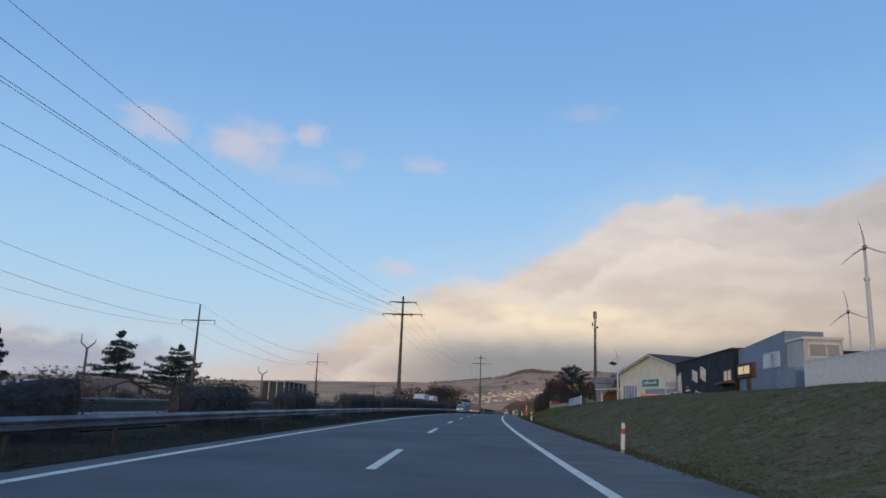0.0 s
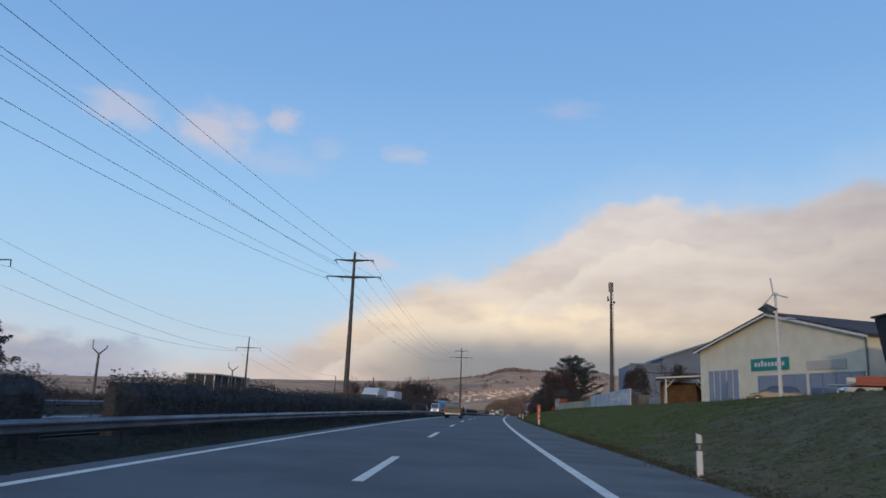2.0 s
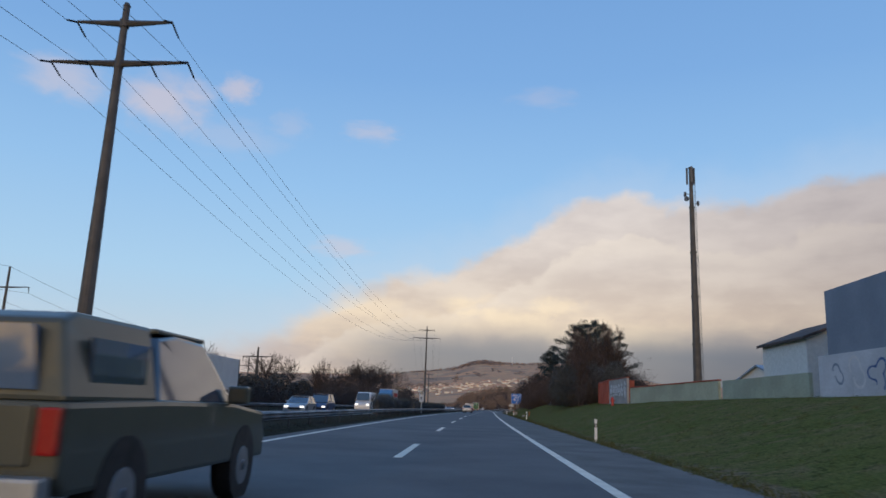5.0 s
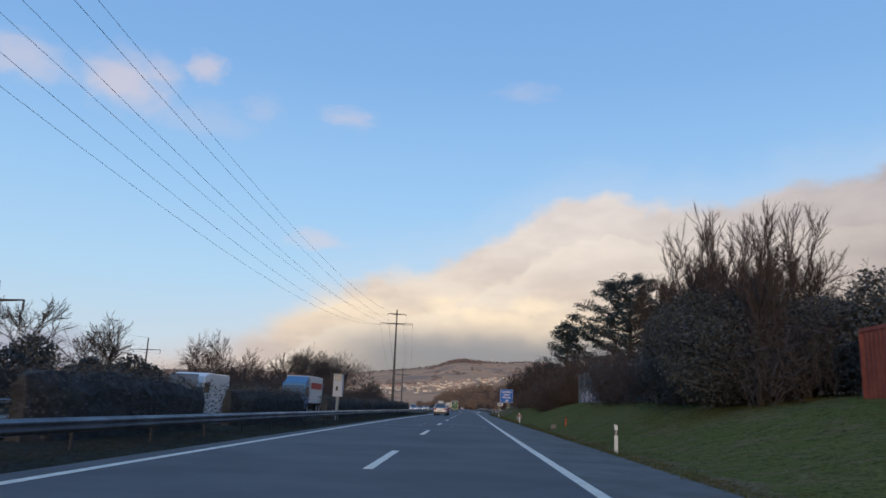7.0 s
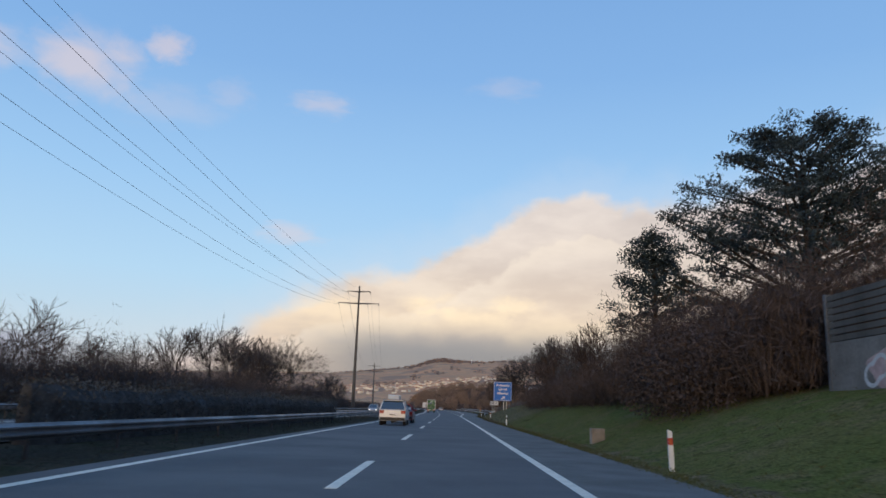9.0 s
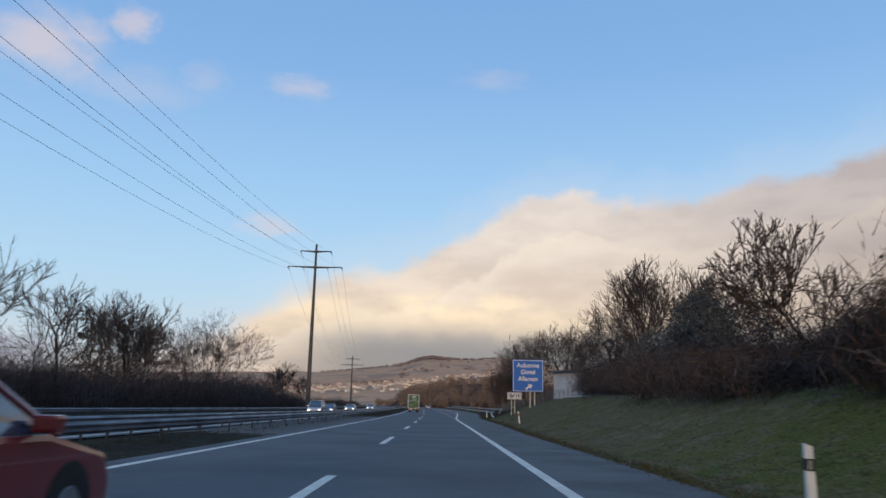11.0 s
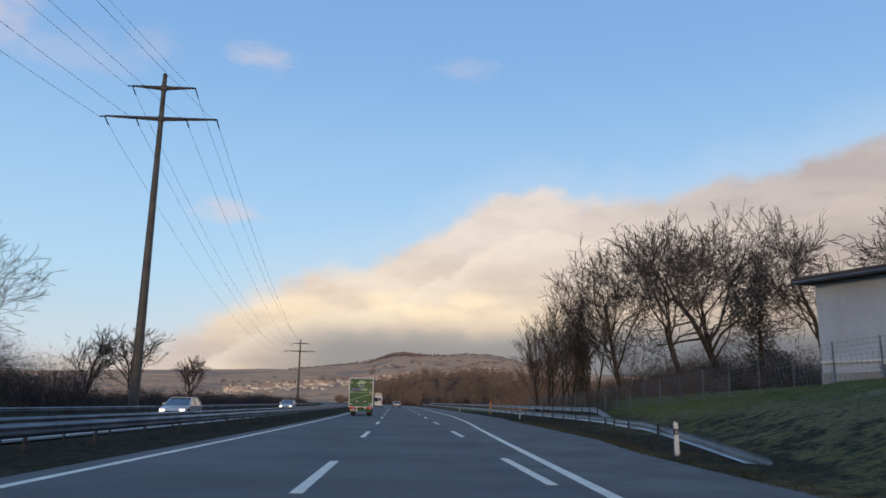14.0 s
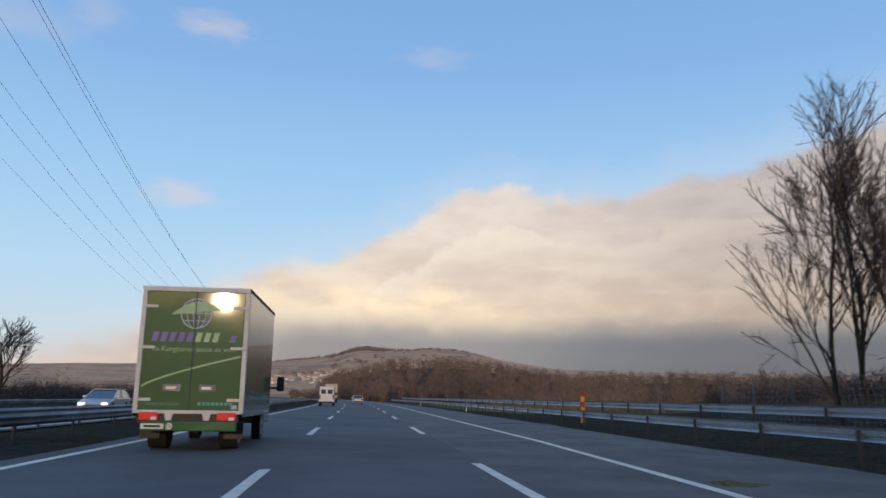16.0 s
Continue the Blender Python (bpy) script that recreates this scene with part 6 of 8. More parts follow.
# noise wall with timber slats over a painted concrete base
def noise_wall():
    p0, p1 = on_ground(278.0, 13.7, 0.3), on_ground(240.0, 13.6, 0.3)
    m, w = span(p0, p1, min(p0.z, p1.z))
    t = thing("noise_wall", "noise wall of grey timber slats on painted concrete", "wall", m)
    n = 10
    slat_me = mesh_from(box((0.06, 0.02, 0), (w / n - 0.06, 0.08, 0.17), 0.008), "slat")
    slat_me.materials.append(M["timber_dark"])
    for k in range(n):
        a, b = w * k / n, w * (k + 1) / n
        part("panel", box((a + 0.01, 0, -0.5), (b - 0.01, 0.16, 1.95), 0.012), "noise_concrete", t)
        part("post", box((a - 0.07, -0.02, -0.3), (a + 0.07, 0.18, 3.5)), "zinc_old", t)
        for j in range(7):
            o = new("slat", slat_me)
            o.parent, o.matrix_local = t, pose(a, 0, 1.98 + j * 0.215)
    fill_blobs(t, 2, 9, 0.3, 1.8, 0, 24, "spray_pink", 3)
    fill_blobs(t, 9, 14, 0.3, 1.8, 0, 25, "spray_blue", 3)
    scrawl(t, 2, 14, 0.3, 1.85, -0.004, 21, ("spray_silver", "spray_blue", "trim_white"), 10, 0.14)
    fill_blobs(t, 15, 34, 0.3, 1.85, 0, 22, "spray_teal", 9)
    scrawl(t, 15, 34, 0.3, 1.85, -0.004, 23, ("spray_blue", "trim_white", "spray_silver"), 9, 0.14)


noise_wall()


# ---------------------------------------------------------------- masts, lamps, posts and signs
def radio_mast():
    t = thing("radio_mast", "tall stepped steel radio mast with antennas", "mast", up(233.7, 28.2))
    top = 32.6 - ground_z(233.7, 28.2)
    z = 0
    for z0, z1, r in ((0, 7.0, 0.52), (7.0, 13.0, 0.46), (13.0, 18.6, 0.40), (18.6, 24.5, 0.34), (24.5, top, 0.26)):
        part("shaft", tube((0, 0, z0 - 0.3 * (z0 == 0)), (0, 0, z1), r, r - 0.04, 14), "pole", t)
        part("collar", tube((0, 0, z1 - 0.12), (0, 0, z1 + 0.05), r + 0.03, r + 0.03, 14), "pole", t)
    for k in range(3):
        a = radians(20 + 120 * k)
        part("antenna", box((-0.14, -0.09, top - 2.2), (0.14, 0.09, top), 0.02), "pole_light", t).matrix_local = pose(math.cos(a) * 0.5, math.sin(a) * 0.5, 0, 0, 0, math.degrees(a) + 90)
        part("bracket", tube((0, 0, top - 0.6), (math.cos(a) * 0.5, math.sin(a) * 0.5, top - 0.6), 0.04), "pole", t)
    for z, a in ((top - 4.3, 200), (top - 3.6, 170), (top - 4.9, 330)):
        d = Vector((math.cos(radians(a)), math.sin(radians(a)), 0))
        part("dish", tube(d * 0.65 + Vector((0, 0, z)), d * 0.9 + Vector((0, 0, z)), 0.3, 0.34, 14), "pole_light", t)
        part("bracket", tube((0, 0, z), d * 0.66 + Vector((0, 0, z)), 0.04), "pole", t)
    bm = bmesh.new()
    for x in (-0.17, 0.17):
        add_tube(bm, (0.72, x, 2.5), (0.45, x, top - 2), 0.025, 0.025, 5)
    for k in range(70):
        zz = 2.6 + k * 0.36
        xx = 0.72 - 0.27 * (zz - 2.5) / (top - 4.5)
        add_tube(bm, (xx, -0.17, zz), (xx, 0.17, zz), 0.014, 0.014, 4)
    part("ladder", bm, "zinc_old", t)


radio_mast()


def wind_turbine(label, s, u, hub, blade, r):
    p = place(s, u)
    t = thing("wind_turbine", label, "wind turbine", pose(p.x, p.y, p.z, 0, 0, -25))
    z = hub - ground_z(s, u)
    part("tower", tube((0, 0, -0.3), (0, 0, z * 0.8), r, r * 0.75, 12), "trim_white", t)
    part("tower_top", tube((0, 0, z * 0.8), (0, 0, z), r * 0.6, r * 0.5, 12), "trim_white", t)
    part("collar", tube((0, 0, z * 0.8 - 0.2), (0, 0, z * 0.8 + 0.2), r * 1.15, r * 1.15, 12), "trim_white", t)
    part("nacelle", tube((0, -0.9, z), (0, 1.3, z), 0.38, 0.26, 12), "wall_grey", t)
    part("tail", box((-0.03, 1.3, z - 0.5), (0.03, 2.3, z + 0.5), 0.02), "wall_grey", t)
    part("hub", tube((0, -1.25, z), (0, -0.9, z), 0.2, 0.34, 12), "zinc_old", t)
    for k in range(3):
        a = radians(100 + 120 * k)
        d, n = Vector((math.cos(a), 0, math.sin(a))), Vector((-math.sin(a), 0, math.cos(a)))
        bm = bmesh.new()
        rows = []
        for i in range(9):
            f = i / 8
            c = d * (0.2 + blade * f) + n * (-0.18 * math.sin(f * 2.6) * blade * 0.25) + Vector((0, -1.05, z))
            w = (0.34 if f > 0.12 else 0.16) * (1 - 0.72 * f) * blade / 4.4
            rows.append([bm.verts.new(c + n * w * x + Vector((0, y * (0.05 - 0.03 * f), 0))) for x, y in ((-0.5, 0), (0, 1), (0.5, 0), (0, -1))])
        for a0, b0 in zip(rows, rows[1:]):
            for j in range(4):
                bm.faces.new((a0[j], a0[(j + 1) % 4], b0[(j + 1) % 4], b0[j]))
        bm.faces.new(rows[0][::-1])
        bm.faces.new(rows[-1])
        part("blade", bm, "wall_grey", t)


wind_turbine("small three-bladed wind turbine on a white tower", 121.6, 61.2, 28.7, 4.3, 0.42)
wind_turbine("second small wind turbine farther back", 165, 75.8, 24.3, 4.4, 0.22)


def hybrid_lamp():
    t = thing("street_lamp", "white lamp post with solar panel and small rotor", "street lamp", up(99.0, 18.8, 0, 30))
    h = 8.3 - ground_z(99, 18.8)
    part("pole", tube((0, 0, -0.2), (0, 0, h), 0.12, 0.075, 10), "trim_white", t)
    part("lamp_arm", tube((0, 0, h - 1.5), (1.1, 0, h - 1.25), 0.03), "trim_white", t)
    part("lamp_head", box((0.9, -0.12, h - 1.3), (1.6, 0.12, h - 1.2), 0.03), "wall_grey", t)
    b = part("solar_panel", box((-0.5, -0.02, -0.32), (0.5, 0.02, 0.32), 0.01), "glass_blue", t)
    b.matrix_local = pose(-0.75, 0, h - 0.9, 62, 12, 0)
    part("panel_arm", tube((0, 0, h - 0.9), (-0.75, 0, h - 0.9), 0.03), "trim_white", t)
    part("rotor_hub", tube((-0.15, 0, h + 0.05), (0.25, 0, h + 0.05), 0.09, 0.06, 10), "trim_white", t)
    for k in range(3):
        a = radians(80 + 120 * k)
        part("rotor_blade", box((-0.015, -0.05, 0.05), (0.015, 0.05, 0.95), 0.01), "trim_white", t).matrix_local = pose(-0.15, 0, h + 0.05, math.degrees(a) - 90, 0, 0)


hybrid_lamp()


def fork_lamp(s, u, h):
    t = thing("forked_lamp", "grey forked lamp post beyond the opposite carriageway", "street lamp", up(s, u, 0, -10), "forked lamp posts")
    part("pole", tube((0, 0, -0.2), (0, 0, h - 0.9), 0.17, 0.12, 10), "pole_light", t)
    for x in (-1, 1):
        a = part("arm", tube((0, 0, h - 0.95), (x * 0.85, 0, h - 0.3), 0.09, 0.07, 8), "pole_light", t)
        part("lamp_head", tube((x * 0.85, 0, h - 0.35), (x * (0.95 if x > 0 else 0.9), 0, h + (0.05 if x > 0 else 0.65)), 0.09, 0.06, 8), "wall_grey", a)


for s, u, h in ((79, -42.1, 6.7), (136, -41.6, 6.5), (189.4, -46.3, 7.4)):
    fork_lamp(s, u, h - ground_z(s, u))


def small_pole(s, u, top, arm, half):
    p = place(s, u)
    dz = ground_z(s, u)
    t = thing("power_pole", "slim power pole with one crossarm", "pylon", pose(p.x, p.y, p.z, 0, 0, math.degrees(-road_heading(s)) - 6), "slim power poles")
    part("pole", tube((0, 0, -0.5), (0, 0, top - dz), 0.30, 0.13, 10), "pole", t)
    bm = bmesh.new()
    for x in (-1, 1):
        add_tube(bm, (0, 0, arm - dz), (x * half, 0, arm - dz + 0.05), 0.12, 0.06, 6)
    part("crossarm", bm, "pole", t)
    out = []
    for x in (-half, half):
        part("insulator", tube((x, 0, arm - dz + 0.05), (x * 1.02, 0, arm - dz - 0.75), 0.07, 0.05, 6), "black", t)
        out.append(t.matrix_world @ Vector((x * 1.02, 0, arm - dz - 0.75)))
    out.append(t.matrix_world @ Vector((0, 0, top - dz)))
    return out


slim = [small_pole(*a) for a in ((30, -45.5, 18.0, 15.0, 3.2), (129.9, -52.4, 17.8, 14.8, 3.25), (230, -58.9, 16.6, 13.9, 3.15), (357, -68.8, 13.6, 11.0, 3.1))]
for A, B in zip(slim, slim[1:]):
    for a, b in zip(A, B):
        cable(a, b, 2.2, 0.018)
small_pole(247, -31.0, 8.6, 7.2, 2.2)


def marker_post(s, u, red=False, lean=0.0):
    p = place(s, u)
    t = thing("marker_post", "white roadside marker post with %s reflector" % ("a red" if red else "a pale"), "marker post",
              pose(p.x, p.y, p.z, 0, lean, math.degrees(-road_heading(s))), "roadside marker posts")
    bm = bmesh.new()
    prof = [(-0.06, -0.05), (0.06, -0.05), (0.05, 0.05), (-0.05, 0.05)]
    rows = []
    for z, k in ((-0.15, 1.0), (0.5, 0.95), (0.52, 0.93), (0.82, 0.88), (0.9, 0.88)):
        rows.append([bm.verts.new((x * k, y * k, z + (0.04 if z > 0.85 and x < 0 else 0))) for x, y in prof])
    for a, b in zip(rows, rows[1:]):
        for j in range(4):
            bm.faces.new((a[j], a[(j + 1) % 4], b[(j + 1) % 4], b[j]))
    bm.faces.new(rows[-1])
    part("post", bm, "white", t)
    part("dark_band", box((-0.054, -0.050, 0.58), (0.054, 0.046, 0.74)), "reflector_red" if red else "black", t)
    part("reflector", box((-0.028, -0.056, 0.60), (0.028, -0.048, 0.72), 0.004), "orange_paint" if red else "zinc", t)


for s, u, red, lean in ((24.2, 6.6, 1, 2), (72.2, 6.64, 0, 0), (123.7, 6.85, 0, 1), (172.6, 6.8, 0, 0), (222.7, 6.85, 0, 0), (272.7, 7.1, 1, -2), (322.5, 6.9, 0, 0),
                        (369.6, 8.1, 1, -7), (420, 9.15, 0, 0), (471.6, 13.2, 1, 2), (533, 12.7, 0, 0), (583, 12.7, 0, 0)):
    marker_post(s, u, red, lean)


def sos_post(s, u, h=2.0):
    t = thing("emergency_phone", "orange emergency phone pillar with white letters", "emergency phone", up(s, u, 0, math.degrees(-road_heading(s))))
    part("pillar", prism([(-0.14, -0.1), (0.14, -0.1), (0.19, h), (-0.19, h)], -0.11, 0.11), "orange_paint", t)
    part("cap", box((-0.2, -0.12, h), (0.2, 0.12, h + 0.04), 0.01), "orange_paint", t)
    for k, c in enumerate("SOS"):
        lettering(c, 0.3, "white", pose(0, -0.115, h - 0.28 - 0.29 * k) @ UPRIGHT, t, bold=0.006)


sos_post(140.4, 7.75, 1.85)
sos_post(161.7, -22.3, 1.9)


def exit_sign():
    s = 392.8
    m, w = span(at(s, 9.93, 0), at(s, 13.28, 0))
    t = thing("exit_sign", "blue motorway exit sign with white place names", "road sign", m)
    z0, z1 = 3.1, 6.52
    g = ground_z(s, 11.6)
    b = part("board", box((0, 0, z0), (w, 0.06, z1), 0.03), "blue_sign", t)
    bm = bmesh.new()
    for lo, hi in (((0.06, -0.006, z0 + 0.06), (w - 0.06, -0.001, z0 + 0.11)), ((0.06, -0.006, z1 - 0.11), (w - 0.06, -0.001, z1 - 0.06)),
                   ((0.06, -0.006, z0 + 0.11), (0.11, -0.001, z1 - 0.11)), ((w - 0.11, -0.006, z0 + 0.11), (w - 0.06, -0.001, z1 - 0.11))):
        add_box(bm, lo, hi)
    part("border", bm, "white", b)
    for k, word in enumerate(("Aubonne", "Gimel", "Allaman")):
        lettering(word, 0.66, "white", pose(w / 2, -0.008, z1 - 0.62 - 0.72 * k) @ UPRIGHT, b, bold=0.012)
    bm = bmesh.new()
    c = Vector((w / 2 + 0.1, 0, z0 + 0.52))
    a = radians(35)
    for quad in (((-0.42, -0.1), (0.12, -0.1), (0.12, 0.1), (-0.42, 0.1)), ((0.05, -0.30), (0.46, 0.0), (0.05, 0.30))):
        bm.faces.new([bm.verts.new((c.x + x * math.cos(a) - y * math.sin(a), -0.008, c.z + x * math.sin(a) + y * math.cos(a))) for x, y in quad])
    part("arrow", bm, "white", b)
    part("frame", box((0.3, 0.06, z0 + 0.6), (w - 0.3, 0.12, z0 + 0.72)), "zinc", t)
    for x in (1.9, 2.4):
        part("post", box((x - 0.05, 0.07, g - 0.5), (x + 0.05, 0.17, z1 - 0.3)), "zinc", t)
    m2, w2 = span(at(391.4, 9.25, 0), at(391.4, 10.75, 0))
    t2 = thing("exit_number_sign", "small white exit number sign on two posts", "road sign", m2)
    p = part("board", box((0, 0, 2.25), (w2, 0.05, 2.98), 0.03), "white", t2)
    bm = bmesh.new()
    for lo, hi in (((0.05, -0.005, 2.30), (w2 - 0.05, -0.001, 2.33)), ((0.05, -0.005, 2.90), (w2 - 0.05, -0.001, 2.93)), ((0.05, -0.005, 2.33), (0.08, -0.001, 2.90)), ((w2 - 0.08, -0.005, 2.33), (w2 - 0.05, -0.001, 2.90))):
        add_box(bm, lo, hi)
    part("border", bm, "black", p)
    lettering("14", 0.48, "black", pose(w2 * 0.70, -0.006, 2.61) @ UPRIGHT, p, bold=0.008)
    bm = bmesh.new()
    for q in (((0.2, 2.4), (0.3, 2.4), (0.36, 2.82), (0.27, 2.82)), ((0.42, 2.4), (0.54, 2.4), (0.47, 2.82), (0.41, 2.82)), ((0.52, 2.6), (0.58, 2.5), (0.78, 2.72), (0.70, 2.80))):
        bm.faces.new([bm.verts.new((x, -0.006, z)) for x, z in q])
    part("symbol", bm, "black", p)
    for x in (0.42, 0.78):
        part("post", box((x - 0.035, 0.05, 0.2), (x + 0.035, 0.12, 2.9)), "zinc", t2)
    part("crossbar", box((0.42, 0.06, 1.4), (0.78, 0.1, 1.46)), "zinc", t2)


exit_sign()


def fence(label, pts, h=1.6):
    """A chain-link fence: posts, top wire and mesh."""
    t = thing("chain_fence", label, "fence")
    bm = bmesh.new()
    P = []
    for (s0, u0), (s1, u1) in zip(pts, pts[1:]):
        n = max(1, int(math.hypot(s1 - s0, u1 - u0) / 2.5))
        P += [(s0 + (s1 - s0) * k / n, u0 + (u1 - u0) * k / n) for k in range(n)]
    P.append(pts[-1])
    last = None
    for s, u in P:
        p = place(s, u)
        part("post", tube(p - Vector((0, 0, 0.2)), p + Vector((0, 0, h + 0.05)), 0.035, 0.035, 6), "zinc_old", t)
        if last is not None:
            for k in range(9):
                z = Vector((0, 0, 0.05 + (h - 0.06) * k / 8))
                add_tube(bm, last + z, p + z, 0.006, 0.006, 3, caps=False)
            m = 9
            for k in range(m):
                a, b = last.lerp(p, k / m), last.lerp(p, (k + 1) / m)
                add_tube(bm, a + Vector((0, 0, 0.05)), b + Vector((0, 0, h)), 0.005, 0.005, 3, caps=False)
                add_tube(bm, b + Vector((0, 0, 0.05)), a + Vector((0, 0, h)), 0.005, 0.005, 3, caps=False)
        last = p
    part("wire_mesh", bm, "zinc_old", t)


fence("chain-link fence along the top of the bank", ((486, 16.5), (470, 16.0), (445, 17.6), (426, 19.4), (400, 21.0)))


def speed_camera():
    t = thing("camera_pillar", "grey roadside camera housing on a post in the median", "camera pillar", up(247.9, -6.85, 0, -6))
    part("post", tube((0, 0, -0.2), (0, 0, 1.6), 0.11, 0.11, 12), "zinc", t)
    h = part("housing", box((-0.31, -0.26, 1.55), (0.31, 0.26, 3.02), 0.03), "wall_grey", t)
    part("hood", box((-0.36, -0.36, 3.02), (0.34, 0.28, 3.08), 0.015), "zinc_old", h)
    part("lens_panel", box((-0.12, -0.275, 1.95), (0.02, -0.258, 2.25), 0.005), "black", h)
    part("upper_panel", box((-0.24, -0.275, 2.6), (0.24, -0.258, 2.95), 0.005), "zinc_old", h)


speed_camera()


def slat_screen():
    m, w = span(on_ground(268, -32.5), on_ground(278, -31.5))
    t = thing("slatted_screen", "white slatted screen beyond the opposite carriageway", "fence", m)
    for k in range(5):
        part("post", box((w * k / 4 - 0.06, 0, 0), (w * k / 4 + 0.06, 0.12, 3.3)), "trim_white", t)
    for k in range(9):
        part("slat", box((0, -0.04, 1.1 + k * 0.25), (w, 0.0, 1.28 + k * 0.25), 0.005), "trim_white", t)


slat_screen()


def km_stone(s, u, h):
    t = thing("distance_stone", "weathered square distance stone on the verge", "marker stone", up(s, u, 0, 12))
    part("stone", box((-h * 0.55, -0.10, -0.2), (h * 0.55, 0.10, h), 0.02), "stone", t)


km_stone(285.8, 7.9, 0.55)
km_stone(248.4, 7.75, 0.28)


def stake(s, u):
    t = thing("orange_stake", "short orange plastic marker stake in the grass", "stake", up(s, u, 0, 0))
    part("stake", prism([(-0.06, -0.1), (0.06, -0.1), (0.035, 0.5), (-0.035, 0.5)], -0.02, 0.02), "orange_paint", t)


stake(248.0, 8.5)


def hydrant(s, u):
    t = thing("hydrant", "small red fire hydrant before the sprayed wall", "hydrant", up(s, u))
    part("barrel", tube((0, 0, -0.1), (0, 0, 0.6), 0.12, 0.11, 12), "red_paint", t)
    part("bonnet", tube((0, 0, 0.6), (0, 0, 0.75), 0.13, 0.04, 12), "red_paint", t)
    part("outlet", tube((-0.2, 0, 0.45), (0.2, 0, 0.45), 0.05, 0.05, 8), "red_paint", t)


hydrant(205.6, 13.2)


def tube_marker(s, u):
    p = at(s, u, 0.1)
    t = thing("warning_marker", "yellow and red banded warning marker behind the rail", "marker post", pose(p.x, p.y, p.z))
    for k in range(6):
        part("band", tube((0, 0, k * 0.27), (0, 0, (k + 1) * 0.27), 0.11, 0.11, 10), "yellow_paint" if k % 2 == 0 else "red_paint", t)


tube_marker(495.2, 13.4)

# tufted grass on the banks
def grass_tufts():
    rng = np.random.default_rng(77)
    for s0, s1, n, mat, label in ((80, 330, 62000, "blade", "rough winter grass on the bank"), (2, 95, 26000, "dry_blade", "rough brown winter grass on the bank"),
                                  (322, 460, 36000, "dry_blade", "rough brown winter grass beside the slip road")):
        clump = max(1, n // 7)
        cs, cw = rng.uniform(s0, s1, clump), np.where(rng.random(clump) < 0.3, np.abs(rng.normal(size=clump)) * 0.3, 9.0 * rng.random(clump) ** 1.2)
        chunks = []
        for a, w in zip(cs, cw):
            u = edge_u(a) + 0.03 + w
            p = np.array(at(a, u, max(ground_z(a, u), 0.0) + 0.02))
            q = rng.normal(size=(7, 3)) * np.array((0.09, 0.09, 0.02)) * (1.0 + 0.8 * rng.random())
            chunks.append(p + q)
        v, f = cards(rng, np.concatenate(chunks), 0.095, 5.0, 0.3)
        tagged(part("grass_tufts", soup("grass_tufts", v.tolist(), f.tolist(), mat), None), label, "grass", kind="stuff")
    m = 9000
    s = rng.uniform(2, 460, m)
    pts = np.array([tuple(at(a, rail_u(a) + d, ground_z(a, rail_u(a) + d) + 0.03)) for a, d in zip(s, rng.normal(0.0, 0.6, m))])
    v, f = cards(rng, pts, 0.11, 4.5, 0.6)
    tagged(part("verge_weeds", soup("verge_weeds", v.tolist(), f.tolist(), "weed"), None), "dead weeds along the median rail", "grass", kind="stuff")


M["weed"] = material("dead weeds", (0.056, 0.050, 0.036), 0.95, vary=0.4, scale=0.3, fine=4, bump=0, spec=0.05)
grass_tufts()


# ---------------------------------------------------------------- vehicles
def paint(name, c, rough=0.3, coat=0.6, metal=0.0):
    m = bpy.data.materials.new(name)
    m.use_nodes = True
    t = m.node_tree
    b = t.nodes["Principled BSDF"]
    tc = t.nodes.new("ShaderNodeTexCoord").outputs["Object"]
    n = noise_node(t, tc, 2.0, 4.0, 0.6)
    link(t, mix(t, 1.0, c, ramp(t, n, [(0.3, 0.9), (0.7, 1.06)]), "MULTIPLY"), b.inputs["Base Color"])
    b.inputs["Roughness"].default_value, b.inputs["Coat Weight"].default_value = rough, coat
    b.inputs["Metallic"].default_value, b.inputs["Coat Roughness"].default_value = metal, 0.035
    M[name] = m


paint("car_white", (0.70, 0.70, 0.69))
paint("car_silver", (0.48, 0.50, 0.53), 0.3, 0.6, 0.4)
paint("car_dark", (0.025, 0.027, 0.032))
paint("car_red", (0.28, 0.03, 0.03))
paint("car_blue", (0.05, 0.10, 0.22))
paint("car_olive", (0.075, 0.080, 0.062), 0.4, 0.4, 0.2)
paint("truck_green", (0.030, 0.135, 0.034), 0.13, 0.9)
paint("truck_door", (0.026, 0.110, 0.026), 0.55, 1.0)
paint("lorry_white", (0.66, 0.66, 0.65), 0.5, 0.2)
paint("lorry_tan", (0.58, 0.50, 0.40), 0.5, 0.2)
paint("lorry_blue", (0.05, 0.17, 0.33), 0.4, 0.3)
plain("tyre", (0.018, 0.018, 0.019), 0.85)
plain("rim", (0.38, 0.39, 0.41), 0.35, 0.7)
plain("tail_red", (0.36, 0.015, 0.012), 0.25)
plain("lime", (0.42, 0.62, 0.36), 0.5)
plain("violet", (0.24, 0.20, 0.50), 0.5)
plain("globe_blue", (0.50, 0.55, 0.72), 0.5)
plain("print_teal", (0.10, 0.42, 0.36), 0.5)
M["brake_light"] = glow("lit tail lamp", (0.45, 0.012, 0.010), 0.35)
M["head_light"] = glow("lit head lamp", (1.0, 0.93, 0.82), 1.5)


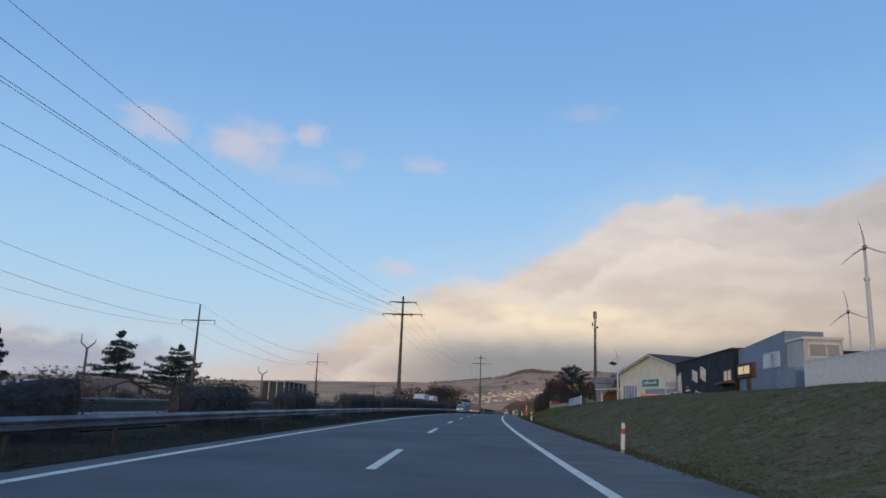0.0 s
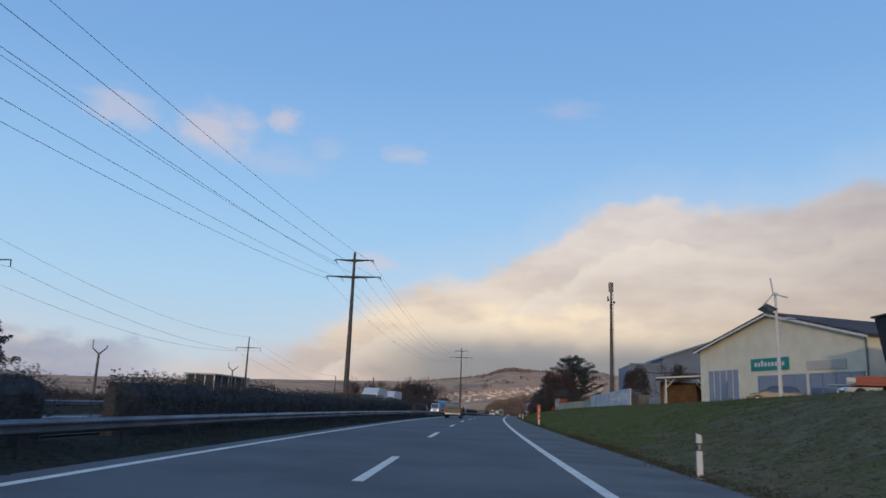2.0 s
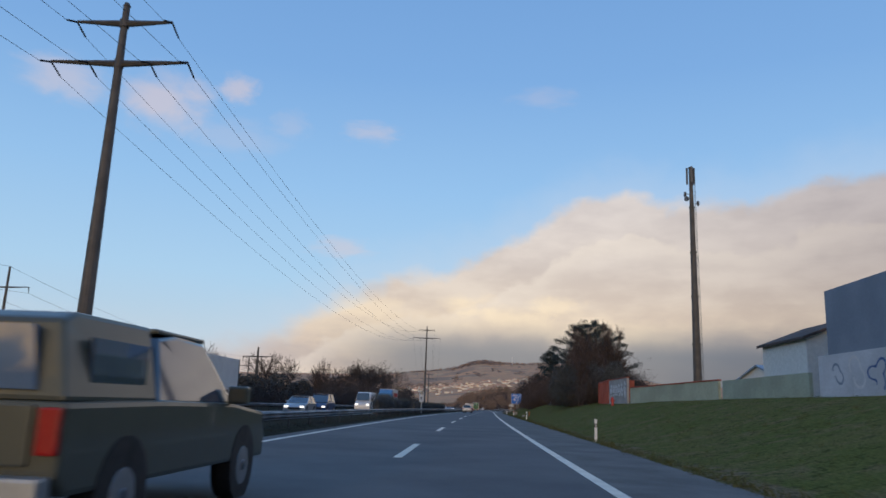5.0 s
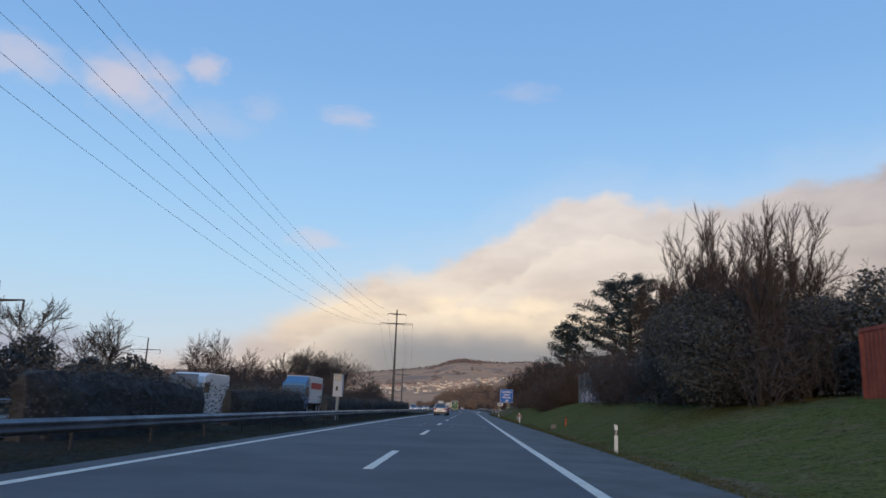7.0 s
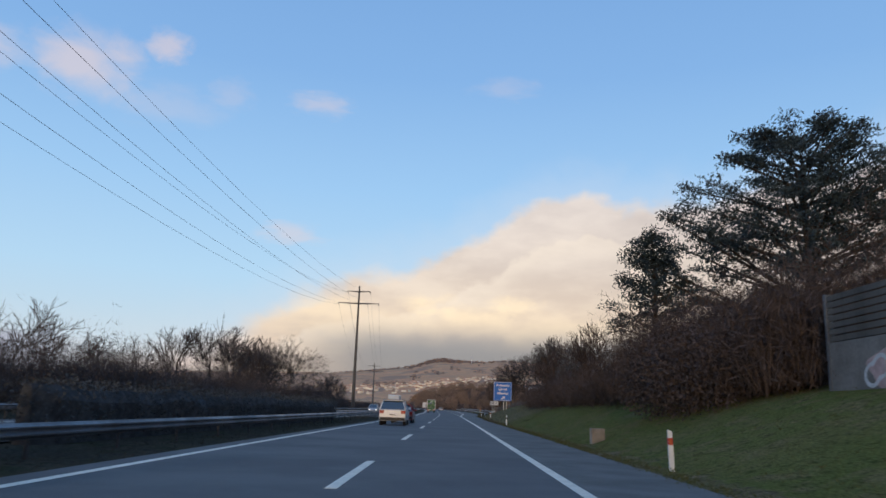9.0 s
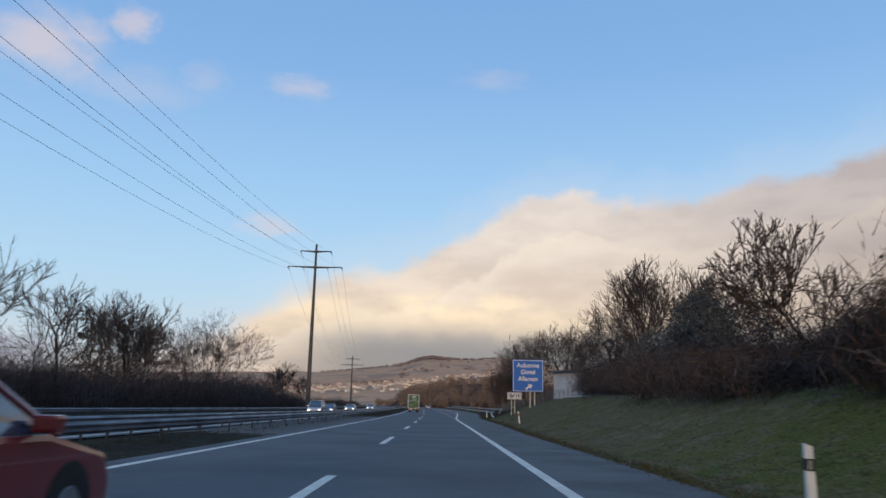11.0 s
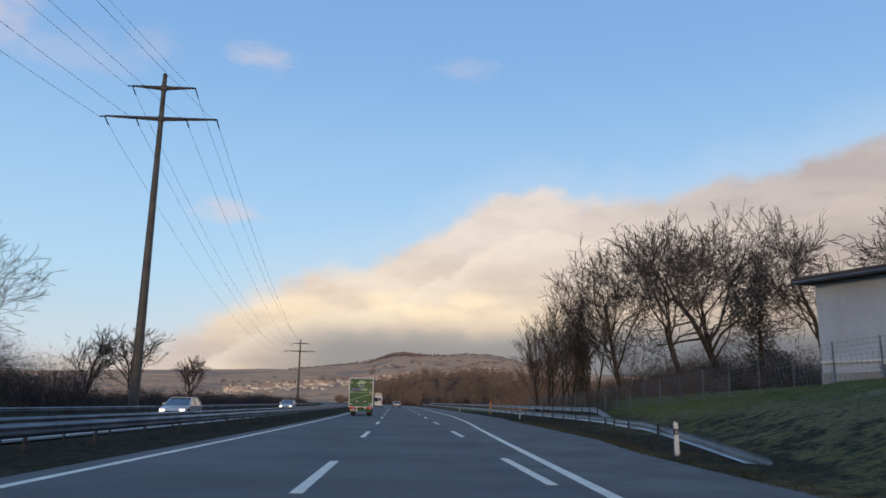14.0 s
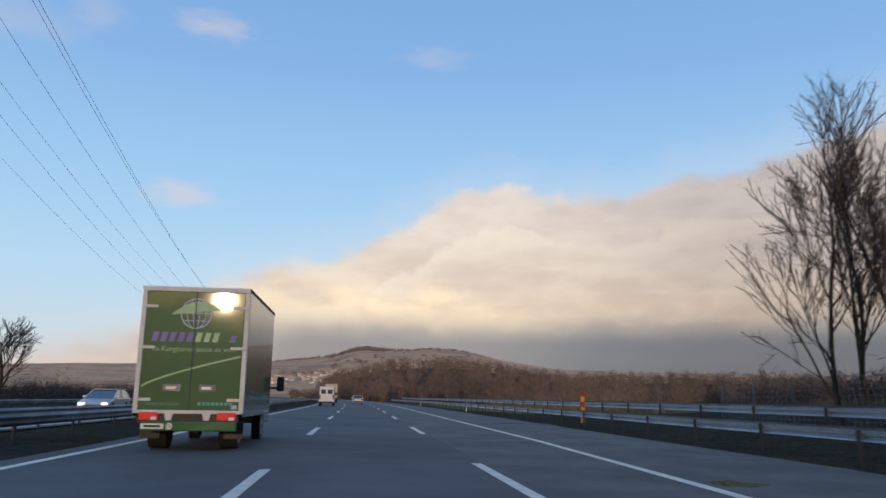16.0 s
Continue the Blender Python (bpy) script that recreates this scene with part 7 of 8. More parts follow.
def wheel(parent, x, y, r, w=0.22):
    sx = 1 if x > 0 else -1
    t = part("wheel", tube((x - sx * w, y, r), (x, y, r), r, r * 0.97, 20), "tyre", parent)
    part("rim", tube((x - sx * 0.02, y, r), (x + sx * 0.012, y, r), r * 0.66, r * 0.6, 16), "rim", t)
    part("hub", tube((x + sx * 0.012, y, r), (x + sx * 0.03, y, r), r * 0.18, r * 0.14, 10), "zinc_old", t)


def shell(profile, w, taper=1.0, z_belt=99, bevel=0.05):
    bm = prism(profile, -w / 2, w / 2, "X")
    for v in bm.verts:
        if v.co.z > z_belt:
            v.co.x *= taper
    if bevel:
        bmesh.ops.bevel(bm, geom=list(bm.edges), offset=bevel, segments=2, affect="EDGES", profile=0.6)
    return bm


CARS = {
    # length, width, lower body outline (y, z), glasshouse outline (y, z), belt height
    "hatchback": (4.2, 1.78, [(-2.1, 0.35), (-2.06, 0.95), (-1.0, 1.0), (0.9, 0.98), (1.95, 0.78), (2.1, 0.55), (2.08, 0.28), (-2.0, 0.26)],
                  [(-2.0, 0.95), (-1.72, 1.38), (-1.1, 1.48), (0.1, 1.45), (1.05, 0.96)], 0.99),
    "suv": (4.55, 1.86, [(-2.27, 0.42), (-2.24, 1.08), (-1.0, 1.12), (0.95, 1.08), (2.1, 0.96), (2.27, 0.66), (2.24, 0.32), (-2.2, 0.30)],
            [(-2.2, 1.08), (-1.95, 1.6), (-1.4, 1.68), (0.2, 1.66), (1.15, 1.08)], 1.1),
    "minivan": (4.4, 1.8, [(-2.2, 0.38), (-2.18, 1.05), (-1.0, 1.08), (1.1, 1.06), (2.05, 0.9), (2.2, 0.62), (2.18, 0.3), (-2.1, 0.28)],
                [(-2.15, 1.05), (-2.0, 1.72), (-1.5, 1.8), (0.5, 1.76), (1.5, 1.04)], 1.07),
}


def car(label, kind, mat, m, lights=False, rack=False, group="", brake=False):
    L, W, low, top, belt = CARS[kind]
    t = thing("car", label, "car", m, group)
    part("body", shell(low, W, bevel=0.06), mat, t)
    part("glasshouse", shell(top, W * 0.97, 0.80, belt + 0.1, 0.03), "glass", t)
    zt = max(z for _, z in top)
    ys = [y for y, z in top if z > zt - 0.12]
    part("roof", box((-W * 0.385, min(ys) - 0.05, zt - 0.01), (W * 0.385, max(ys) + 0.05, zt + 0.035), 0.015), mat, t)
    for sx in (-1, 1):
        for a, b in zip((top[0], top[-1]), (top[1], top[-2])):
            part("pillar", tube((sx * W * 0.475, a[0], a[1]), (sx * W * 0.385, b[0], b[1]), 0.045, 0.04, 6), mat, t)
        mid = (top[1][0] + top[-1][0]) / 2 - 0.2
        part("pillar", tube((sx * W * 0.482, mid, belt), (sx * W * 0.392, mid, zt - 0.03), 0.04, 0.035, 6), mat, t)
        for y in (-L * 0.30, L * 0.31):
            wheel(t, sx * W / 2, y, 0.33)
            part("wheel_arch", tube((sx * (W / 2 - 0.14), y, 0.34), (sx * (W / 2 + 0.006), y, 0.34), 0.40, 0.40, 18), "black", t)
        part("mirror", box((sx * W * 0.5 - 0.02, top[-1][0] - 0.45, belt), (sx * W * 0.5 + sx * 0.18, top[-1][0] - 0.28, belt + 0.14), 0.03), mat, t)
        part("tail_lamp", box((sx * (W / 2 - 0.34), -L / 2 - 0.015, belt - 0.3), (sx * (W / 2 - 0.02), -L / 2 + 0.06, belt - 0.08), 0.02), "brake_light" if brake else "tail_red", t)
        part("head_lamp", box((sx * (W / 2 - 0.42), L / 2 - 0.10, 0.58), (sx * (W / 2 - 0.08), L / 2 + 0.012, 0.72), 0.02), "head_light" if lights else "rim", t)
    part("bumper", box((-W / 2 + 0.05, -L / 2 - 0.05, 0.34), (W / 2 - 0.05, -L / 2 + 0.05, 0.55), 0.03), "black", t)
    part("grille", box((-0.5, L / 2 - 0.06, 0.42), (0.5, L / 2 + 0.015, 0.60), 0.01), "black", t)
    p = part("number_plate", box((-0.26, -L / 2 - 0.03, 0.68), (0.26, -L / 2 - 0.012, 0.79), 0.004), "white", t)
    part("plate_bar", box((-0.2, -L / 2 - 0.034, 0.715), (0.2, -L / 2 - 0.03, 0.755)), "black", p)
    if rack:
        for sx in (-1, 1):
            part("roof_rail", box((sx * W * 0.36 - 0.02, min(ys), zt + 0.05), (sx * W * 0.36 + 0.02, max(ys), zt + 0.09)), "black", t)
        part("roof_box", box((-0.4, min(ys) + 0.2, zt + 0.09), (0.4, max(ys) - 0.1, zt + 0.42), 0.08), "lorry_white", t)
    return t


def pickup(label, m):
    L, W = 5.3, 1.95
    t = thing("pickup_truck", label, "pickup", m)
    part("body", shell([(-2.65, 0.62), (-2.65, 1.16), (-0.9, 1.18), (1.2, 1.16), (2.5, 1.05), (2.65, 0.75), (2.62, 0.45), (-2.5, 0.48)], W, bevel=0.05), "car_olive", t)
    part("cab", shell([(-0.95, 1.14), (-0.75, 1.78), (-0.3, 1.84), (0.5, 1.82), (1.3, 1.14)], W * 0.96, 0.82, 1.25, 0.04), "glass", t)
    part("cab_roof", box((-W * 0.39, -0.75, 1.82), (W * 0.39, 0.55, 1.87), 0.02), "car_olive", t)
    # canopy over the load bed
    c = part("canopy", shell([(-2.6, 1.16), (-2.5, 1.78), (-2.3, 1.85), (-0.98, 1.86), (-0.98, 1.16)], W * 0.96, 0.84, 1.25, 0.04), "car_olive", t)
    part("canopy_window", prism([(-0.72, 1.24), (0.72, 1.24), (0.64, 1.72), (-0.64, 1.72)], -2.62, -2.58), "glass_blue", c)
    for sx in (-1, 1):
        part("canopy_side_window", box((sx * W * 0.452 - 0.02, -2.2, 1.3), (sx * W * 0.452 + 0.02, -1.2, 1.66)), "glass", c)
        part("tail_lamp", box((sx * (W / 2 - 0.17), -2.69, 0.78), (sx * (W / 2 - 0.01), -2.62, 1.12), 0.02), "tail_red", t)
        for y in (-1.6, 1.7):
            wheel(t, sx * W / 2, y, 0.39, 0.26)
            part("wheel_arch", tube((sx * (W / 2 - 0.16), y, 0.42), (sx * (W / 2 + 0.008), y, 0.42), 0.47, 0.47, 18), "black", t)
        part("mirror", box((sx * W * 0.5 - 0.02, 0.95, 1.15), (sx * W * 0.5 + sx * 0.22, 1.12, 1.36), 0.03), "car_olive", t)
    part("tailgate", box((-0.76, -2.69, 0.70), (0.76, -2.64, 1.14), 0.02), "car_olive", t)
    part("rear_bumper", box((-W / 2 + 0.04, -2.82, 0.45), (W / 2 - 0.04, -2.62, 0.64), 0.03), "zinc", t)
    part("tow_bar", tube((0, -2.95, 0.4), (0, -2.6, 0.4), 0.04), "black", t)
    p = part("number_plate", box((-0.26, -2.835, 0.49), (0.26, -2.82, 0.60), 0.004), "white", t)
    part("plate_bar", box((-0.2, -2.84, 0.525), (0.2, -2.835, 0.565)), "black", p)
    return t


def panel_van(label, mat, m, lights=False, group=""):
    L, W = 5.6, 2.0
    t = thing("van", label, "van", m, group)
    part("body", shell([(-2.8, 0.4), (-2.8, 2.45), (-2.6, 2.55), (0.9, 2.55), (1.45, 2.35), (2.0, 1.35), (2.7, 1.1), (2.8, 0.75), (2.78, 0.35), (-2.7, 0.38)], W, 0.93, 1.5, 0.06), mat, t)
    part("windscreen", prism([(-0.84, 1.36), (0.84, 1.36), (0.78, 2.2), (-0.78, 2.2)], 0, 0.03), "glass", t).matrix_local = pose(0, 2.77, -0.02, 0, 0, 0) @ pose(0, 0, 0) @ Matrix.Shear("XZ", 4, (0, 0)) @ Matrix(((1, 0, 0, 0), (0, 1, -0.56, 0), (0, 0, 1, 0), (0, 0, 0, 1)))
    for sx in (-1, 1):
        part("side_window", box((sx * W * 0.482 - 0.015, 0.75, 1.45), (sx * W * 0.482 + 0.03, 1.6, 2.0)), "glass", t)
        part("tail_lamp", box((sx * (W / 2 - 0.2), -2.83, 0.9), (sx * (W / 2 - 0.03), -2.76, 1.5), 0.02), "tail_red", t)
        part("head_lamp", box((sx * (W / 2 - 0.45), 2.68, 0.85), (sx * (W / 2 - 0.1), 2.81, 1.05), 0.02), "head_light" if lights else "rim", t)
        part("mirror", box((sx * W * 0.5, 1.55, 1.45), (sx * W * 0.5 + sx * 0.25, 1.7, 1.8), 0.03), "black", t)
        part("rear_window", box((sx * 0.12, -2.82, 1.6), (sx * 0.75, -2.79, 2.15)), "glass", t)
        for y in (-1.6, 1.75):
            wheel(t, sx * W / 2, y, 0.36)
    part("bumper", box((-W / 2 + 0.04, -2.9, 0.38), (W / 2 - 0.04, -2.78, 0.6), 0.03), "black", t)
    part("number_plate", box((-0.26, -2.915, 0.66), (0.26, -2.9, 0.77), 0.004), "white", t)
    return t


def lorry(label, cab_mat, box_mat, m, length=9.0, trailer=0.0, stripe=None, lights=False, group=""):
    W = 2.5
    t = thing("lorry", label, "lorry", m, group)
    part("cab", shell([(length / 2 - 2.1, 0.6), (length / 2 - 2.1, 3.0), (length / 2 - 0.5, 3.05), (length / 2 - 0.12, 1.7), (length / 2, 1.3), (length / 2, 0.45), (length / 2 - 2.0, 0.5)], W * 0.97, bevel=0.08), cab_mat, t)
    part("roof_deflector", shell([(length / 2 - 2.1, 3.0), (length / 2 - 2.1, 3.75), (length / 2 - 0.7, 3.05)], W * 0.9, bevel=0.05), cab_mat, t)
    ws = part("windscreen", box((-1.08, -0.02, 0), (1.08, 0.02, 1.05), 0.02), "glass", t)
    ws.matrix_local = pose(0, length / 2 - 0.10, 1.75, 15.5, 0, 0)
    part("grille", box((-0.9, length / 2 - 0.02, 0.7), (0.9, length / 2 + 0.03, 1.45), 0.02), "black", t)
    for sx in (-1, 1):
        part("side_window", box((sx * W * 0.486 - 0.02, length / 2 - 1.5, 1.8), (sx * W * 0.486 + 0.012, length / 2 - 0.55, 2.6)), "glass", t)
        part("head_lamp", box((sx * 0.75 - 0.2, length / 2 - 0.02, 0.62), (sx * 0.75 + 0.2, length / 2 + 0.035, 0.8), 0.02), "head_light" if lights else "rim", t)
        part("mirror", box((sx * W * 0.5, length / 2 - 0.35, 1.8), (sx * W * 0.5 + sx * 0.25, length / 2 - 0.2, 2.6), 0.03), "black", t)
        part("tail_lamp", box((sx * 1.0 - 0.2, -length / 2 - 0.03, 0.8), (sx * 1.0 + 0.2, -length / 2 + 0.02, 0.95), 0.01), "tail_red", t)
        for y in (-length / 2 + 1.2, -length / 2 + 2.5, length / 2 - 1.3):
            wheel(t, sx * W / 2, y, 0.5, 0.3)
    b = part("box_body", box((-W / 2, -length / 2, 1.05), (W / 2, length / 2 - 2.25, 3.8), 0.03), box_mat, t)
    for sx in (-1, 1):
        part("box_edge", box((sx * W / 2 - 0.04, -length / 2 - 0.015, 1.05), (sx * W / 2 + 0.01, -length / 2 + 0.05, 3.8)), "zinc_old", b)
        if stripe:
            part("stripe", box((sx * W / 2 - 0.002, -length / 2 + 0.4, 2.5), (sx * W / 2 + 0.006, length / 2 - 2.6, 3.15)), stripe, b)
    part("chassis", box((-0.5, -length / 2 + 0.1, 0.55), (0.5, length / 2 - 1, 1.05)), "black", t)
    part("bumper", box((-1.2, -length / 2 - 0.02, 0.45), (1.2, -length / 2 + 0.08, 0.6)), "black", t)
    if trailer:
        c = part("trailer_body", box((-W / 2, -length / 2 - 1.2 - trailer, 1.05), (W / 2, -length / 2 - 1.2, 3.8), 0.03), box_mat, t)
        if stripe:
            for sx in (-1, 1):
                part("stripe", box((sx * W / 2 - 0.002, -length / 2 - 0.8 - trailer, 2.5), (sx * W / 2 + 0.006, -length / 2 - 1.6, 3.15)), stripe, c)
        part("drawbar", box((-0.1, -length / 2 - 1.4, 0.6), (0.1, -length / 2 + 0.2, 0.75)), "black", t)
        for sx in (-1, 1):
            for y in (1.2, trailer - 1.2):
                wheel(t, sx * W / 2, -length / 2 - 1.2 - y, 0.5, 0.3)
    return t


def picture_side():
    """The printed landscape on the van body's side: pale sky above, woodland and meadow below."""
    m = bpy.data.materials.new("printed landscape")
    m.use_nodes = True
    t = m.node_tree
    b = t.nodes["Principled BSDF"]
    tc = t.nodes.new("ShaderNodeTexCoord").outputs["Object"]
    sp = t.nodes.new("ShaderNodeSeparateXYZ")
    link(t, tc, sp.inputs[0])
    n = noise_node(t, tc, 1.6, 6.0, 0.65, 0.4)
    n2 = noise_node(t, tc, 7.0, 5.0, 0.7, 0.3)
    h = math_node(t, "ADD", sp.outputs[2], math_node(t, "MULTIPLY", math_node(t, "SUBTRACT", n, 0.5), 1.6))
    land = ramp(t, remap(t, h, 0.85, 3.75), [(0.0, (0.012, 0.05, 0.018)), (0.22, (0.03, 0.13, 0.03)), (0.40, (0.045, 0.16, 0.035)), (0.55, (0.03, 0.075, 0.04)), (0.68, (0.06, 0.10, 0.06)), (0.8, (0.16, 0.22, 0.28)), (1.0, (0.15, 0.22, 0.36))])
    link(t, mix(t, 1.0, land, ramp(t, n2, [(0.3, 0.55), (0.7, 1.3)]), "MULTIPLY"), b.inputs["Base Color"])
    b.inputs["Roughness"].default_value, b.inputs["Coat Weight"].default_value = 0.25, 0.5
    M["picture"] = m


picture_side()


def green_van(m):
    """Box van seen from behind; y runs forward from the rear doors, x to the right."""
    W, L, z0, z1 = 2.44, 5.2, 0.88, 3.72
    t = thing("box_van", "green box van with printed sides and rear doors", "van", m)
    part("box_body", box((-W / 2, 0.02, z0), (W / 2, L, z1), 0.015), "picture", t)
    f = part("rear_frame", box((-W / 2 - 0.005, -0.03, z1 - 0.09), (W / 2 + 0.005, 0.06, z1 + 0.02), 0.01), "trim_white", t)
    for sx in (-1, 1):
        part("corner_post", box((sx * W / 2 - (0.10 if sx > 0 else -0.0) - (0.0 if sx > 0 else 0.005), -0.03, z0 - 0.02), (sx * W / 2 + (0.005 if sx > 0 else 0.10), 0.1, z1 - 0.09), 0.01), "trim_white", t)
        part("side_edge", box((sx * W / 2 - 0.02, 0.0, z1 - 0.05), (sx * W / 2 + 0.012, L, z1 + 0.02)), "dark_wall", t)
        part("side_skirt", box((sx * W / 2 - 0.03, 0.05, z0 - 0.12), (sx * W / 2 + 0.004, L - 0.1, z0 + 0.03)), "truck_green", t)
    part("sill", box((-W / 2, -0.035, z0 - 0.05), (W / 2, 0.06, z0 + 0.03), 0.01), "trim_white", t)
    part("roof", box((-W / 2, 0, z1), (W / 2, L, z1 + 0.03), 0.01), "lorry_white", t)
    x0, x1, d0, d1 = -W / 2 + 0.11, W / 2 - 0.11, z0 + 0.04, z1 - 0.10
    for sx, a, b in ((-1, x0, -0.008), (1, 0.008, x1)):
        d = part("rear_door", box((a, -0.022, d0), (b, 0.03, d1), 0.006), "truck_door", t, "glossy green rear door")
        for k, z in enumerate((d1 - 0.35, (d0 + d1) / 2 + 0.05, d0 + 0.22)):
            hx = a if sx < 0 else b
            part("hinge", box((hx - sx * 0.26 if sx > 0 else hx - 0.10, -0.05, z - 0.035), (hx + 0.10 if sx > 0 else hx + 0.26, -0.02, z + 0.035), 0.008), "trim_white", d)
        lx = sx * 0.40
        h = part("lock_case", box((lx - 0.20, -0.035, d0 + 0.40), (lx + 0.20, -0.02, d0 + 0.57), 0.01), "zinc_old", d)
        part("handle", box((lx - 0.13, -0.055, d0 + 0.45), (lx + 0.10, -0.035, d0 + 0.52), 0.01), "zinc", h)
    part("door_bar", tube((0, -0.03, d0), (0, -0.03, d1), 0.014), "zinc_old", t)
    y = -0.0245
    # printed marks: globe rings, slanted bars, a pale sweep and small lettering
    c = Vector((0.02, 0, 3.12))
    for k in range(3):
        bm = bmesh.new()
        R = 0.36
        rx = (R, R * 0.62, R * 0.22)[k]
        last = None
        for i in range(41):
            a = i / 40 * math.tau
            w = 0.028 if k == 0 else 0.02
            row = (bm.verts.new((c.x + rx * math.cos(a), y - 0.001 * k, c.z + R * math.sin(a))), bm.verts.new((c.x + (rx - w) * math.cos(a), y - 0.001 * k, c.z + (R - w) * math.sin(a))))
            if last:
                bm.faces.new((last[0], last[1], row[1], row[0]))
            last = row
        part("globe_ring", bm, "globe_blue", t)
    for z in (-0.17, 0.0, 0.17):
        h = math.sqrt(0.35 ** 2 - z * z)
        part("globe_line", box((c.x - h, y - 0.005, c.z + z - 0.01), (c.x + h, y - 0.004, c.z + z + 0.01)), "globe_blue", t)
    bm = bmesh.new()
    last = None
    for i in range(25):
        f = i / 24
        x, z = c.x - 0.55 + 1.1 * f, c.z - 0.02 + 0.12 * math.sin(f * 3.0) + 0.10 * f
        w = 0.02 + 0.11 * math.sin(math.pi * f) ** 1.2
        row = (bm.verts.new((x, y - 0.007, z - w)), bm.verts.new((x, y - 0.007, z + w)))
        if last:
            bm.faces.new((last[0], last[1], row[1], row[0]))
        last = row
    part("green_swoosh", bm, "lime", t)
    x = -0.95
    for k in range(10):
        w = 0.125
        bm = bmesh.new()
        if k != 8:
            hh = 0.22 if k < 8 else 0.16
            bm.faces.new([bm.verts.new(q) for q in ((x, y - 0.004, 2.46), (x + w, y - 0.004, 2.46), (x + w + 0.05, y - 0.004, 2.46 + hh), (x + 0.05, y - 0.004, 2.46 + hh))])
            o = part("name_mark", bm, "violet" if k < 5 or k > 8 else "lime", t)
        else:
            bm.free()
        x += 0.195
    lettering("Le Kangourou passe au vert", 0.165, "lime", pose(0.02, y - 0.003, 2.29) @ UPRIGHT, t, 0.001)
    lettering("Lausanne / Suisse", 0.105, "print_teal", pose(-0.58, y - 0.003, d0 + 0.13) @ UPRIGHT, t, 0.001)
    for k in range(8):
        part("number_bar", box((0.2 + k * 0.10, y - 0.004, d0 + 0.10), (0.27 + k * 0.10, y - 0.002, d0 + 0.17)), "print_teal", t)
    bm = bmesh.new()
    last = None
    for i in range(31):
        f = i / 30
        xx, zz = x0 + 0.02 + (x1 - x0 - 0.04) * f, 1.42 + 0.72 * f ** 0.75
        row = (bm.verts.new((xx, y - 0.002, zz - 0.02)), bm.verts.new((xx, y - 0.002, zz + 0.02)))
        if last:
            bm.faces.new((last[0], last[1], row[1], row[0]))
        last = row
    part("pale_sweep", bm, "lime", t)
    part("small_sticker", box((x1 - 0.16, y - 0.003, d0 + 0.02), (x1 - 0.03, y - 0.001, d0 + 0.11)), "globe_blue", t)
    rng = np.random.default_rng(3)
    for k in range(14):
        yy = 0.7 + k * 0.27
        bm = bmesh.new()
        hh = rng.uniform(0.2, 0.36)
        add_box(bm, (W / 2 + 0.001, yy, z0 + 0.18), (W / 2 + 0.004, yy + 0.05, z0 + 0.18 + hh))
        add_box(bm, (W / 2 + 0.001, yy + 0.05, z0 + 0.18 + hh * 0.4), (W / 2 + 0.004, yy + 0.16, z0 + 0.24 + hh * 0.4))
        part("script_mark", bm, "print_teal", t)
    # chassis, bumper and lamps
    part("chassis", box((-0.45, 0.1, 0.5), (0.45, L + 0.6, z0 - 0.05)), "black", t)
    part("rear_crossmember", box((-W / 2 + 0.1, 0.0, z0 - 0.24), (W / 2 - 0.1, 0.1, z0 - 0.05)), "black", t)
    part("rear_bumper", box((-W / 2 + 0.22, -0.06, 0.44), (W / 2 - 0.12, 0.06, 0.66), 0.03), "truck_green", t)
    for sx in (-1, 1):
        lamp = part("tail_lamp", box((sx * 0.86 - 0.21, -0.06, 0.68), (sx * 0.86 + 0.21, 0.02, 0.86), 0.02), "brake_light", t)
        part("reverse_lamp", box((sx * 0.86 + 0.06, -0.065, 0.69), (sx * 0.86 + 0.19, -0.058, 0.76), 0.01), "white", lamp)
        part("mud_flap", box((sx * 0.95 - 0.22, 0.55, 0.25), (sx * 0.95 + 0.22, 0.58, 0.62)), "black", t)
        part("bracket", prism([(sx * 0.42 - 0.1, z0 - 0.03), (sx * 0.42 + 0.1, z0 - 0.03), (sx * 0.42 + 0.06, z0 - 0.2), (sx * 0.42 - 0.06, z0 - 0.2)], -0.04, 0.0), "trim_white", t)
    p = part("number_plate", box((-1.0, -0.085, 0.49), (-0.5, -0.06, 0.61), 0.004), "white", t)
    part("plate_bar", box((-0.93, -0.09, 0.525), (-0.57, -0.085, 0.575)), "black", p)
    o = part("country_oval", tube((-0.38, -0.075, 0.55), (-0.38, -0.06, 0.55), 0.075, 0.075, 20), "white", t)
    lettering("CH", 0.1, "black", pose(-0.38, -0.078, 0.55) @ UPRIGHT, o, 0.001)
    for sx in (-1, 1):
        wheel(t, sx * 1.02, 1.0, 0.36, 0.42)
        wheel(t, sx * 1.0, 5.35, 0.36, 0.24)
    # cab
    part("cab", shell([(L + 0.05, 0.5), (L + 0.05, 2.25), (L + 0.5, 2.3), (L + 1.25, 1.45), (L + 1.85, 1.15), (L + 2.0, 0.8), (L + 1.95, 0.42), (L + 0.1, 0.45)], 1.98, 0.9, 1.4, 0.06), "truck_green", t)
    part("deflector", shell([(L + 0.02, 2.2), (L + 0.02, 3.3), (L + 0.55, 2.35)], 1.9, 0.85, 2.5, 0.05), "lorry_white", t)
